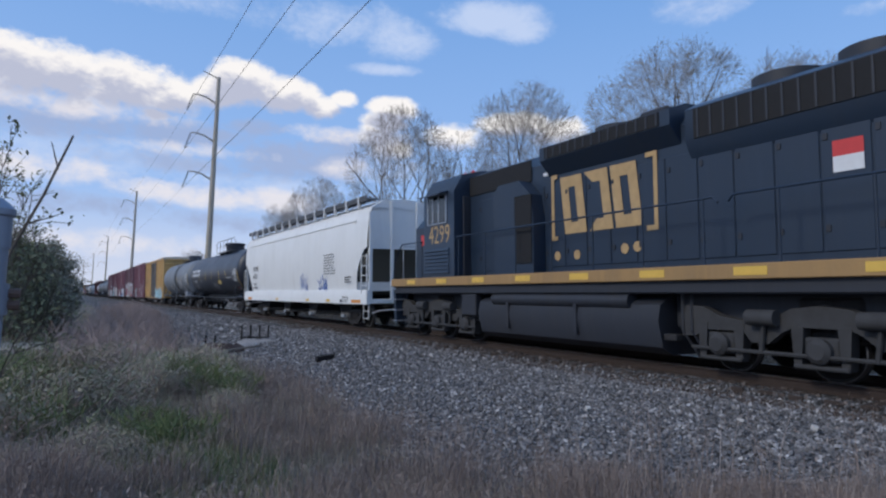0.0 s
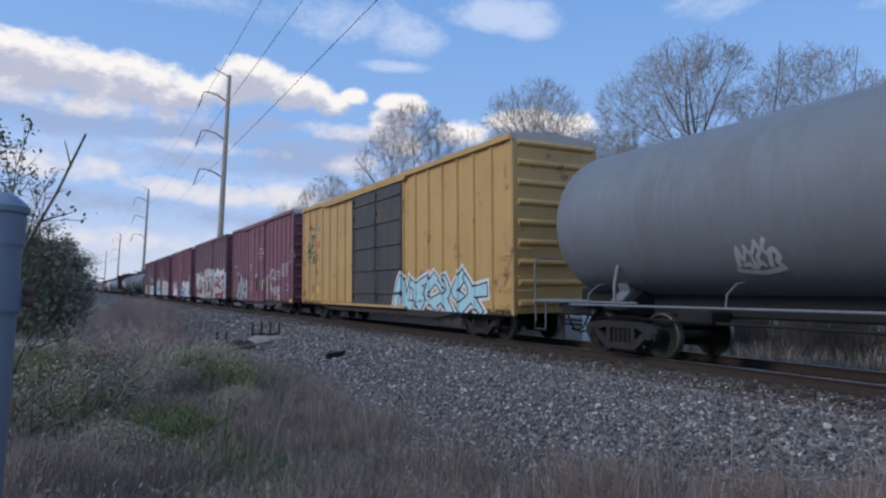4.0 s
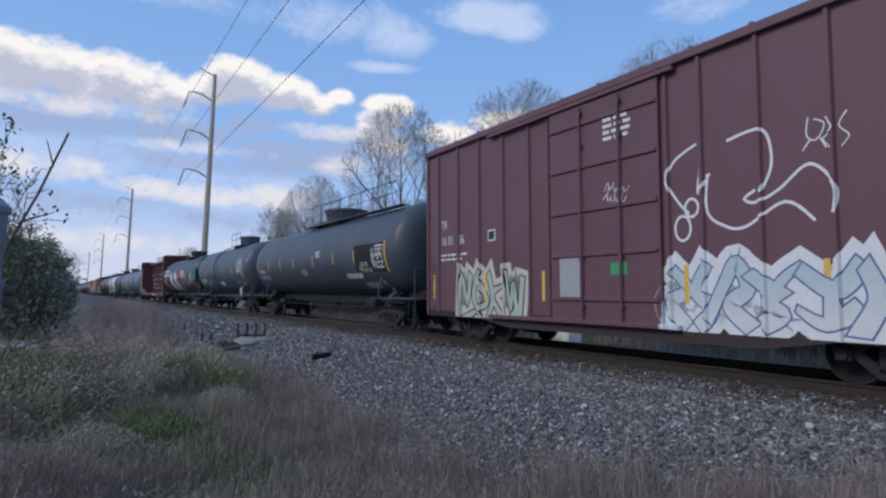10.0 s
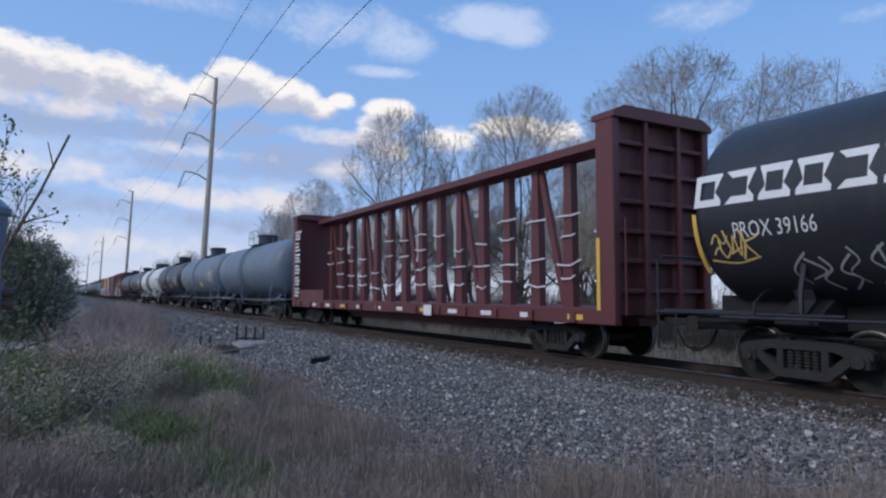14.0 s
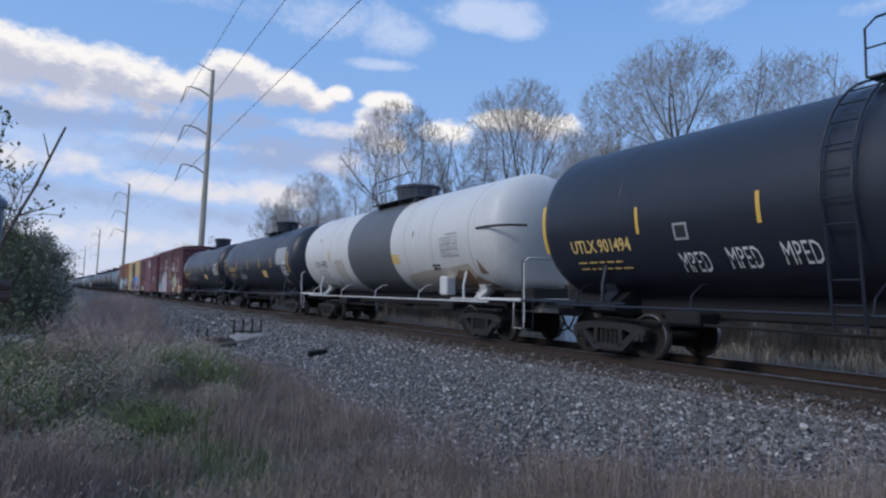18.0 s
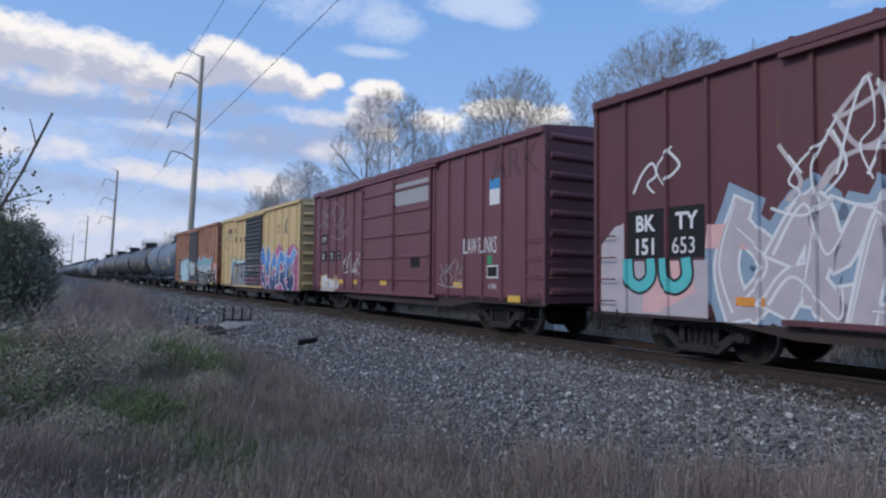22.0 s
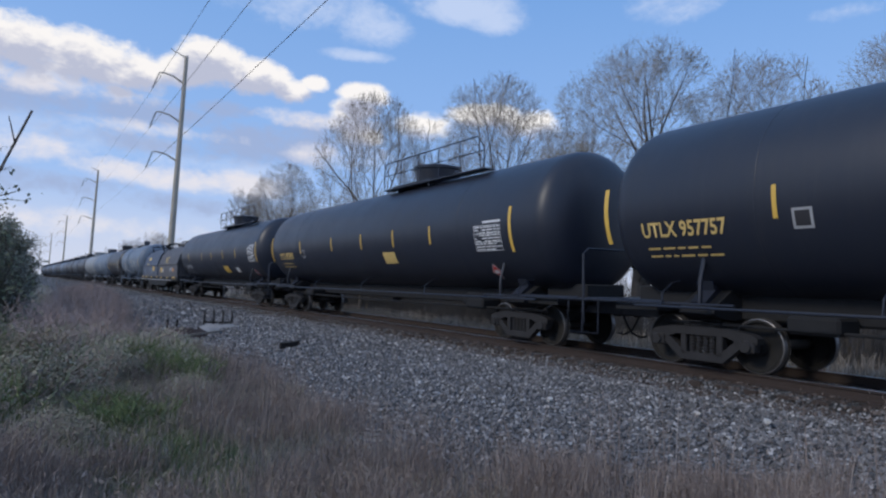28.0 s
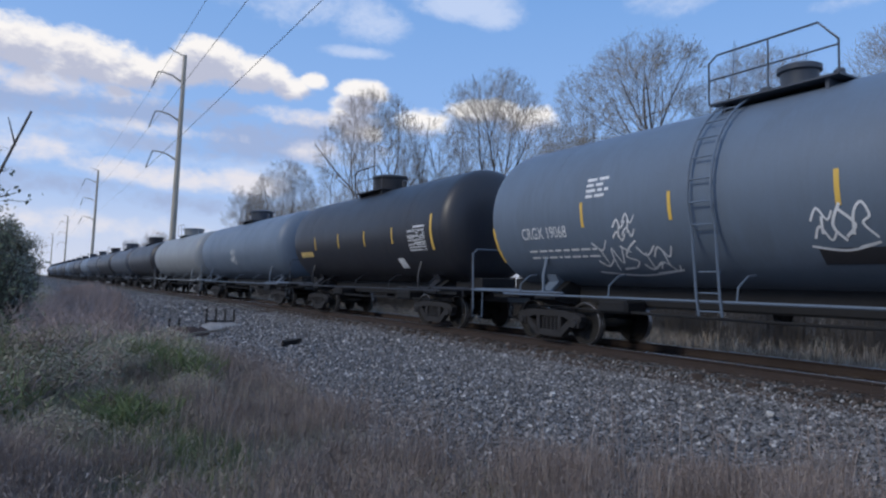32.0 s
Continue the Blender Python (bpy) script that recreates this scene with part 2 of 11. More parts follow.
def ramp(nt, src, stops):
    r = nt.nodes.new("ShaderNodeValToRGB")
    e = r.color_ramp.elements
    while len(e) < len(stops):
        e.new(0.5)
    for el, (p, c) in zip(e, stops):
        el.position = p
        el.color = (*c, 1) if isinstance(c, tuple) else (c, c, c, 1)
    nt.links.new(src, r.inputs[0])
    return r.outputs[0]


def mixc(nt, fac, a, b):
    m = nt.nodes.new("ShaderNodeMix")
    m.data_type = "RGBA"
    for v, s in ((fac, m.inputs[0]), (a, m.inputs[6]), (b, m.inputs[7])):
        if isinstance(v, (int, float)):
            s.default_value = v
        elif isinstance(v, tuple):
            s.default_value = (*v, 1)
        else:
            nt.links.new(v, s)
    return m.outputs[2]


def calc(nt, op, a, b=None, c=None):
    n = nt.nodes.new("ShaderNodeMath")
    n.operation = op
    for i, v in enumerate((a, b, c)):
        if v is None:
            continue
        if isinstance(v, (int, float)):
            n.inputs[i].default_value = v
        else:
            nt.links.new(v, n.inputs[i])
    return n.outputs[0]


def bump(nt, bsdf, src, strength, distance=0.02):
    b = nt.nodes.new("ShaderNodeBump")
    b.inputs["Strength"].default_value, b.inputs["Distance"].default_value = strength, distance
    nt.links.new(src, b.inputs["Height"])
    nt.links.new(b.outputs[0], bsdf.inputs["Normal"])


MADE = {}


def paint(name, col, rough=0.55, dirt=(0.06, 0.05, 0.045), amount=0.45, fleck=0.0):
    """Weathered paint: streaks running down, blotches, grime and flecks."""
    key = (name, col)
    if key in MADE:
        return MADE[key]
    m, nt, bsdf = material(name)
    big = noise_node(nt, 0.7, 5, 0.6)
    streak = noise_node(nt, 3.0, 5, 0.6, stretch=(1, 1.6, 0.12))
    grain = noise_node(nt, 26, 3, 0.6)
    f = calc(nt, "MULTIPLY", ramp(nt, big, [(0.35, 0.0), (0.75, 1.0)]), ramp(nt, streak, [(0.38, 0.0), (0.72, 1.0)]))
    c = mixc(nt, calc(nt, "MULTIPLY", f, amount), col, dirt)
    c = mixc(nt, calc(nt, "MULTIPLY", ramp(nt, streak, [(0.55, 0.0), (0.8, 1.0)]), amount * 0.5), c, tuple(min(1, v * 1.6 + 0.02) for v in col))
    c = mixc(nt, calc(nt, "MULTIPLY", grain, 0.18), c, dirt)
    if fleck:
        c = mixc(nt, ramp(nt, noise_node(nt, 5.0, 6, 0.7), [(1 - fleck, 0.0), (1 - fleck + 0.06, 1.0)]), c, (0.12, 0.055, 0.03))
    nt.links.new(c, bsdf.inputs["Base Color"])
    nt.links.new(calc(nt, "ADD", calc(nt, "MULTIPLY", big, 0.25), rough - 0.12), bsdf.inputs["Roughness"])
    bump(nt, bsdf, calc(nt, "ADD", grain, calc(nt, "MULTIPLY", big, 3.0)), 0.12, 0.01)
    MADE[key] = m
    return m


def plain(name, col, rough=0.6, metal=0.0, var=0.35, scale=8.0):
    """A simple surface with a little variation."""
    if name in MADE:
        return MADE[name]
    m, nt, bsdf = material(name)
    n = noise_node(nt, scale, 5, 0.6)
    c = mixc(nt, n, tuple(v * (1 - var) for v in col), tuple(min(1, v * (1 + var)) for v in col))
    nt.links.new(c, bsdf.inputs["Base Color"])
    bsdf.inputs["Roughness"].default_value, bsdf.inputs["Metallic"].default_value = rough, metal
    bump(nt, bsdf, noise_node(nt, scale * 6, 3), 0.15, 0.005)
    MADE[name] = m
    return m


M_TRUCK = plain("truck_steel", (0.022, 0.021, 0.023), 0.85, 0, 0.5, 5)
M_WHEEL = plain("wheel_steel", (0.013, 0.012, 0.0115), 0.85, 0.0)
M_TREAD = plain("polished_tread", (0.20, 0.19, 0.19), 0.42, 0.8, 0.2)
M_BLACK = plain("black_underframe", (0.011, 0.0115, 0.014), 0.85)
M_RAIL = plain("rusty_rail", (0.038, 0.026, 0.022), 0.9)
M_HEAD = plain("rail_head", (0.6, 0.6, 0.62), 0.3, 1.0, 0.1)
M_TIE = plain("creosoted_tie", (0.05, 0.036, 0.03), 0.95, 0, 0.5, 5)
M_YELLOW = plain("reflective_yellow", (0.72, 0.46, 0.09), 0.5, 0, 0.15)
M_WHITE = plain("white_lettering", (0.70, 0.71, 0.73), 0.6, 0, 0.15)
M_GOLD = plain("yellow_lettering", (0.66, 0.47, 0.17), 0.6, 0, 0.2)
M_DARKTEXT = plain("dark_lettering", (0.03, 0.03, 0.035), 0.6, 0, 0.2)
M_BLUEPEN = plain("blue_spray", (0.04, 0.13, 0.45), 0.6, 0, 0.3)
M_CHROME = plain("galvanised_steel", (0.42, 0.45, 0.5), 0.45, 0.6, 0.2)

# ---- ground, track ----


def lateral(x, y):
    """Distance to the right of the track's centre."""
    c = min(max(y, BEND_FROM), BEND_TO)
    cx = TRACK_X - CURVE * c * c / 2 - math.sin(CURVE * c) * (y - c)
    return x - cx


def ground_z(x, y):
    a = lateral(x, y)
    pts = [(-400, 0.5), (-60, 0.2), (-25, -0.35), (-13, -0.55), (-10.8, -0.62), (-9.0, -0.78), (-7.5, -0.86), (-5.0, -0.72), (-3.6, -0.62), (-2.2, -0.42), (2.2, -0.32), (3.4, -0.6),
           (5.5, -0.75), (9.0, -0.6), (30, -0.4), (400, 0.5)]
    z = pts[-1][1]
    for (a0, z0), (a1, z1) in zip(pts, pts[1:]):
        if a <= a1:
            t = max(0, (a - a0) / (a1 - a0))
            z = z0 + (z1 - z0) * t
            break
    return z + 0.05 * noise.noise((x * 0.35, y * 0.35, 0)) * min(1, max(0, abs(a) - 3) / 2)


def axis_steps(lo, hi, near_lo, near_hi, step):
    out, p = [], near_lo
    while p < near_hi:
        out.append(p)
        p += step
    p, s = near_lo, step
    left = []
    while p > lo:
        s *= 1.35
        p -= s
        left.append(max(p, lo))
    p, s = out[-1], step
    while p < hi:
        s *= 1.35
        p += s
        out.append(min(p, hi))
    return left[::-1] + out


def sheet(xs, ys, zf):
    n = len(ys)
    v = [(x, y, zf(x, y)) for x in xs for y in ys]
    f = [(i * n + j, (i + 1) * n + j, (i + 1) * n + j + 1, i * n + j + 1) for i in range(len(xs) - 1) for j in range(n - 1)]
    return Geo().add(v, f)


def soil_material():
    m, nt, bsdf = material("soil_and_thatch")
    a = noise_node(nt, 0.45, 6, 0.6)
    b = noise_node(nt, 9, 5, 0.7)
    d = noise_node(nt, 70, 3, 0.6)
    c = mixc(nt, ramp(nt, a, [(0.35, 0.0), (0.65, 1.0)]), (0.19, 0.155, 0.13), (0.13, 0.135, 0.08))
    c = mixc(nt, ramp(nt, b, [(0.4, 0.0), (0.7, 1.0)]), c, (0.28, 0.235, 0.20))
    c = mixc(nt, calc(nt, "MULTIPLY", d, 0.4), c, (0.05, 0.04, 0.035))
    nt.links.new(c, bsdf.inputs["Base Color"])
    bsdf.inputs["Roughness"].default_value = 0.95
    bump(nt, bsdf, calc(nt, "ADD", b, d), 0.6, 0.05)
    return m


def stone_material(name="ballast_stone", tones=((0.085, 0.084, 0.088), (0.17, 0.166, 0.17), (0.27, 0.264, 0.268), (0.44, 0.43, 0.43), (0.66, 0.64, 0.63))):
    m, nt, bsdf = material(name)
    geo = nt.nodes.new("ShaderNodeNewGeometry")
    isl = geo.outputs["Random Per Island"]
    c = ramp(nt, isl, list(zip((0.0, 0.5, 0.8, 0.93, 1.0), tones)))
    n = noise_node(nt, 30, 4, 0.6)
    c = mixc(nt, calc(nt, "MULTIPLY", n, 0.5), c, (0.09, 0.08, 0.08))
    nt.links.new(c, bsdf.inputs["Base Color"])
    bsdf.inputs["Roughness"].default_value = 0.85
    bump(nt, bsdf, n, 0.3, 0.01)
    return m


M_SOIL, M_STONE = soil_material(), stone_material()
M_RUSTSTONE = stone_material("rust_stained_stone", ((0.03, 0.022, 0.018), (0.065, 0.045, 0.036), (0.1, 0.075, 0.062), (0.16, 0.13, 0.115), (0.25, 0.21, 0.19)))
ground = thing("ground", sheet(axis_steps(-1200, 1200, -14, 26, 0.5), axis_steps(-600, 1500, -6, 60, 0.7), ground_z), M_SOIL,
               "brown soil with thatch and short grass", "ground", kind="structure")


def bed_z(a):
    pts = [(-8.4, -0.86), (-7.0, -0.80), (-5.0, -0.60), (-3.4, -0.48), (-2.1, -0.345), (-1.33, -0.325), (-1.24, -0.20), (1.3, -0.19), (2.1, -0.24), (3.6, -0.62)]
    for (a0, z0), (a1, z1) in zip(pts, pts[1:]):
        if a <= a1:
            return z0 + (z1 - z0) * max(0, (a - a0) / (a1 - a0))
    return pts[-1][1]


def strip(lats, ss, dz=0.0):
    v, f = [], []
    for s in ss:
        x, y, th = on_track(s)
        for a in lats:
            wob = 0.03 * noise.noise((a * 1.3, s * 0.7, 3.0))
            z = bed_z(a) + wob + a * math.sin(radians(CANT)) * max(0, 1 - abs(a) / 4) + dz
            v.append((x + a * math.cos(th), y + a * math.sin(th), z))
    n = len(lats)
    for i in range(len(ss) - 1):
        for j in range(n - 1):
            f.append((i * n + j, i * n + j + 1, (i + 1) * n + j + 1, (i + 1) * n + j))
    return Geo().add(v, f)


LATS = [-8.2, -7, -6, -5, -4.2, -3.4, -2.8, -2.1, -1.33, -1.24, 0, 1.3, 2.1, 2.8, 3.6]
SS = [-600, -400, -250, -150, -90, -60] + [i * 1.0 for i in range(-40, 70)] + [75, 82, 90, 100, 115, 135, 160, 200, 260, 340, 450, 600, 800]


def bed_material():
    m, nt, bsdf = material("ballast_bed")
    tc = nt.nodes.new("ShaderNodeTexCoord")
    vo = nt.nodes.new("ShaderNodeTexVoronoi")
    vo.inputs["Scale"].default_value = 19.0
    nt.links.new(tc.outputs["Object"], vo.inputs["Vector"])
    sp = nt.nodes.new("ShaderNodeSeparateColor")
    nt.links.new(vo.outputs["Color"], sp.inputs[0])
    c = ramp(nt, sp.outputs[0], [(0.0, (0.07, 0.069, 0.073)), (0.5, (0.15, 0.147, 0.15)), (0.85, (0.25, 0.245, 0.25)), (1.0, (0.45, 0.44, 0.44))])
    # painted shade: gaps between the drawn stones go near-black
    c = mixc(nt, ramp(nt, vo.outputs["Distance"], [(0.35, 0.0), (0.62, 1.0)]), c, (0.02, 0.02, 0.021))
    nt.links.new(c, bsdf.inputs["Base Color"])
    bsdf.inputs["Roughness"].default_value = 0.95
    bump(nt, bsdf, calc(nt, "SUBTRACT", 1.0, vo.outputs["Distance"]), 0.9, 0.04)
    return m


M_BED = bed_material()
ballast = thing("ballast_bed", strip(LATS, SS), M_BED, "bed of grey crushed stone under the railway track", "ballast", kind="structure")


def stones(rows, seed):
    """Loose angular stones: many small jittered blocks in one mesh."""
    rng = np.random.default_rng(seed)
    V, F = [], []
    base = np.array([[(-1, 1)[i & 1], (-1, 1)[i >> 1 & 1], (-1, 1)[i >> 2 & 1]] for i in range(8)], float)
    faces = np.array([(0, 2, 3, 1), (4, 5, 7, 6), (0, 1, 5, 4), (2, 6, 7, 3), (0, 4, 6, 2), (1, 3, 7, 5)])
    k = 0
    for s0, s1, a0, a1, n, size in rows:
        ss, aa = rng.uniform(s0, s1, n), rng.uniform(a0, a1, n)
        for s, a in zip(ss, aa):
            x, y, th = on_track(s)
            z = bed_z(a) + a * math.sin(radians(CANT)) * max(0, 1 - abs(a) / 4)
            r = size * rng.uniform(0.55, 1.3)
            b = base * (r * rng.uniform(0.5, 1.0, 3)) * rng.uniform(0.55, 1.0, (8, 1)) + rng.normal(0, r * 0.18, (8, 3))
            q = rng.normal(0, 1, 4)
            q /= np.linalg.norm(q)
            w, i, j, l = q
            R3 = np.array([[1 - 2 * (j * j + l * l), 2 * (i * j - l * w), 2 * (i * l + j * w)], [2 * (i * j + l * w), 1 - 2 * (i * i + l * l), 2 * (j * l - i * w)],
                           [2 * (i * l - j * w), 2 * (j * l + i * w), 1 - 2 * (i * i + j * j)]])
            V.append(b @ R3.T + (x + a * math.cos(th), y + a * math.sin(th), z + r * 0.2))
            F.append(faces + 8 * k)
            k += 1
    me = bpy.data.meshes.new("stones")
    me.from_pydata(np.concatenate(V).tolist(), [], np.concatenate(F).tolist())
    return me


part("stones", stones([(0.5, 14, -8.0, -1.3, 27000, 0.028), (14, 30, -7.6, -1.3, 15000, 0.040), (30, 60, -6.6, -2.0, 5000, 0.055), (0, 30, -2.3, -1.9, 3000, 0.03)], 5), M_STONE, ballast)["kind"] = "stuff"
part("rusty_stones", stones([(-2, 32, -1.3, 2.2, 6000, 0.035), (-1, 32, -1.95, -1.25, 8000, 0.03)], 6), M_RUSTSTONE, ballast, "rust-stained stones by the rails")["kind"] = "stuff"


def rail_mesh(a):
    prof = [(-0.07, -0.18), (-0.07, -0.165), (-0.012, -0.14), (-0.01, -0.045), (-0.036, -0.035), (-0.036, -0.006), (-0.03, 0.0), (0.03, 0.0), (0.036, -0.006), (0.036, -0.035), (0.01, -0.045),
            (0.012, -0.14), (0.07, -0.165), (0.07, -0.18)]
    g = Geo()
    n = len(prof)
    v, f = [], []
    for s in SS:
        m = track_pose(s)
        for p, z in prof:
            v.append(tuple(m @ Vector((a + p, 0, z))))
    for i in range(len(SS) - 1):
        for j in range(n):
            f.append((i * n + j, i * n + (j + 1) % n, (i + 1) * n + (j + 1) % n, (i + 1) * n + j))
    g.add(v, f)
    me = g.mesh("rail", None)
    fix_normals(me)
    me.materials.append(M_RAIL)
    me.materials.append(M_HEAD)
    for i, p in enumerate(me.polygons):
        if i % n in (5, 6, 7):
            p.material_index = 1
    return me


track = tagged(new("railway_track"), "single railway track of rusty rails on creosoted wooden ties", "railway track", kind="structure")
for a in (-0.75, 0.75):
    part("rail", rail_mesh(a), None, track)
tie = Geo().box(-1.3, 1.3, -0.115, 0.115, -0.36, -0.18, 0.012).mesh("tie", None)
fix_normals(tie)
tie.materials.append(M_TIE)
tie_plate = Geo().box(-0.19, 0.19, -0.09, 0.09, -0.182, -0.168).mesh("tie_plate", None)
tie_plate.materials.append(M_RAIL)
far_ties = Geo()
for i in range(-30, 150):
    s = i * 0.52
    m = track_pose(s)
    if -6 < s < 40:
        o = part("tie", tie, None, track)
        o.matrix_basis = m @ pose(random.uniform(-0.03, 0.03), 0, random.uniform(-0.01, 0.005), 0, 0, random.uniform(-1, 1))
        for a in (-0.75, 0.75):
            q = part("tie_plate", tie_plate, None, o)
            q.location = (a, 0, 0.0)
    else:
        n0 = len(far_ties.v)
        far_ties.box(-1.3, 1.3, -0.115, 0.115, -0.36, -0.18)
        far_ties.v[n0:] = [tuple(m @ Vector(p)) for p in far_ties.v[n0:]]
part("far_ties", far_ties, M_TIE, track, smooth=None)["kind"] = "stuff"

# ---- lettering ----


def letters(name, body, size, mat, parent, y, z, side_x=-1.45, curve=None, label="", align="LEFT", squeeze=1.0, bold=0.0):
    """Words on a car's side that faces -X: they start at y and run towards -Y, on a plane or on a tank (centre height, radius)."""
    cu = bpy.data.curves.new(name, "FONT")
    cu.body, cu.size, cu.align_x = body, size, align
    cu.offset = bold
    cu.resolution_u = 2
    tmp = bpy.data.objects.new(name, cu)
    me = bpy.data.meshes.new_from_object(tmp)
    bpy.data.objects.remove(tmp)
    bpy.data.curves.remove(cu)
    for v in me.vertices:
        px, pz = v.co.x * squeeze, v.co.y
        zz = z + pz
        if curve:
            zc, r = curve
            xx = -math.sqrt(max(0.01, (r + 0.008) ** 2 - (zz - zc) ** 2))
        else:
            xx = side_x - 0.006
        v.co = (xx, y - px, zz)
    me.materials.clear()
    if name.startswith("spray") and not curve:
        return spray(name, mat, parent, [(0.009, [(me.vertices[i].co.y, me.vertices[i].co.z) for i in p.vertices]) for p in me.polygons], label)
    return part(name, me, mat, parent, label)


def plate(name, mat, parent, y0, y1, z0, z1, side_x=-1.45, curve=None, label="", d=0.006):
    """A thin painted panel or sticker on a car's side, from y0 down to y1."""
    g = Geo()
    n = 6 if curve else 1
    v = []
    for i in range(n + 1):
        z = z0 + (z1 - z0) * i / n
        for lay in (0, 1):
            if curve:
                x = -math.sqrt(max(0.01, (curve[1] + d * (1 - lay)) ** 2 - (z - curve[0]) ** 2))
            else:
                x = side_x - d * (1 - lay)
            v += [(x, y0, z), (x, y1, z)]
    f = []
    for i in range(n):
        a, b = 4 * i, 4 * i + 4
        f += [(a, a + 1, b + 1, b), (a + 2, b + 2, b + 3, a + 3), (a, b, b + 2, a + 2), (a + 1, a + 3, b + 3, b + 1)]
    f += [(0, 2, 3, 1), (4 * n, 4 * n + 1, 4 * n + 3, 4 * n + 2)]
    g.add(v, f)
    return part(name, g, mat, parent, label)


def small_print(mat, parent, y, z, w, rows, side_x=-1.45, curve=None, h=0.05, gap=0.11, seed=1, name="small_print"):
    """Lines too small to read, as plain bars, joined in one block."""
    rnd = random.Random(seed)
    g = Geo()
    for r in range(rows):
        zz = z - r * gap
        p, end = y, y - w * rnd.uniform(0.75, 1.0)
        while p > end:
            q = p - rnd.uniform(0.1, 0.3)
            for k in (0,):
                if curve:
                    x = -math.sqrt(max(0.01, (curve[1] + 0.007) ** 2 - (zz - curve[0]) ** 2))
                    x2 = -math.sqrt(max(0.01, (curve[1] + 0.007) ** 2 - (zz + h - curve[0]) ** 2))
                else:
                    x = x2 = side_x - 0.007
                g.add([(x, p, zz), (x, q, zz), (x2, q, zz + h), (x2, p, zz + h)], [(0, 1, 2, 3)])
            p = q - 0.06
    return part(name, g, mat, parent)


# ---- sprayed work, laid over posts, doors and shells ----

SURF = {}          # a car: where its side bends along and up, and how far out it lies


def curved(pts, steps=5):
    """A smooth line through the points."""
    if len(pts) < 3:
        return pts
    out = []
    for i in range(len(pts) - 1):
        p0, p1, p2, p3 = pts[max(i - 1, 0)], pts[i], pts[i + 1], pts[min(i + 2, len(pts) - 1)]
        for k in range(steps):
            t = k / steps
            out.append(tuple(0.5 * (2 * p1[d] + (p2[d] - p0[d]) * t + (2 * p0[d] - 5 * p1[d] + 4 * p2[d] - p3[d]) * t * t + (3 * p1[d] - p0[d] - 3 * p2[d] + p3[d]) * t ** 3) for d in (0, 1)))
    return out + [pts[-1]]


def ribbon(pts, w, tip=1.0, extra=0.0, skew=0.0):
    """Quads of a stroke w wide along the points; tip: how far it narrows; extra: how far it runs past its ends."""
    pts = [Vector(p) for p in pts]
    if extra:
        pts[0] = pts[0] + (pts[0] - pts[1]).normalized() * extra
        pts[-1] = pts[-1] + (pts[-1] - pts[-2]).normalized() * extra
    rows = []
    for i, p in enumerate(pts):
        d1 = (p - pts[i - 1]).normalized() if i else (pts[1] - p).normalized()
        d2 = (pts[i + 1] - p).normalized() if i < len(pts) - 1 else d1
        d = (d1 + d2)
        d = d.normalized() if d.length > 0.2 else d1
        n = Vector((-d.y, d.x)) * min(1.6, 1 / max(0.5, d.dot(d1)))
        ww = w * (1 + (tip - 1) * i / (len(pts) - 1)) / 2
        lean = d * (skew * ww if i in (0, len(pts) - 1) else 0.0)
        rows.append((p + n * ww + lean, p - n * ww - lean))
    return [(a[0], a[1], b[1], b[0]) for a, b in zip(rows, rows[1:])]


def oval(y, z, ry, rz, n=20, a0=0.0, a1=360.0):
    return [(y + ry * math.cos(radians(a0 + (a1 - a0) * i / n)), z + rz * math.sin(radians(a0 + (a1 - a0) * i / n))) for i in range(n + 1)]


def spray(name, mat, car, polys, label="", depth=0.004):
    """Lays flat polygons, given along and up a car's side, on that side with all its posts and curves. Each item may be (depth, polygon)."""
    along, up, out, low = SURF[car]
    bm = bmesh.new()
    for i, q in enumerate(polys):
        d, q = q if isinstance(q[0], float) else (depth + 0.00006 * (i % 60), q)
        try:
            bm.faces.new([bm.verts.new((d, p[0], p[1])) for p in q])
        except ValueError:
            pass
    bmesh.ops.triangulate(bm, faces=bm.faces)
    for k, cuts in ((1, along), (2, up)):
        lo, hi = min(v.co[k] for v in bm.verts), max(v.co[k] for v in bm.verts)
        for c in cuts:
            if lo < c < hi:
                no = (0, 1, 0) if k == 1 else (0, 0, 1)
                bmesh.ops.bisect_plane(bm, geom=bm.verts[:] + bm.edges[:] + bm.faces[:], dist=1e-5, plane_co=(0, c, 0) if k == 1 else (0, 0, c), plane_no=no)
    bmesh.ops.bisect_plane(bm, geom=bm.verts[:] + bm.edges[:] + bm.faces[:], dist=1e-5, plane_co=(0, 0, low), plane_no=(0, 0, -1), clear_outer=True)
    for v in bm.verts:
        v.co.x = out(v.co.y, v.co.z) - v.co.x
    bmesh.ops.recalc_face_normals(bm, faces=bm.faces)
    me = bpy.data.meshes.new(name)
    bm.to_mesh(me)
    bm.free()
    ob = part(name, me, mat, car, label)
    if name.startswith("spray") and name != "spray_letters":
        ob["kind"] = "stuff"
    return ob


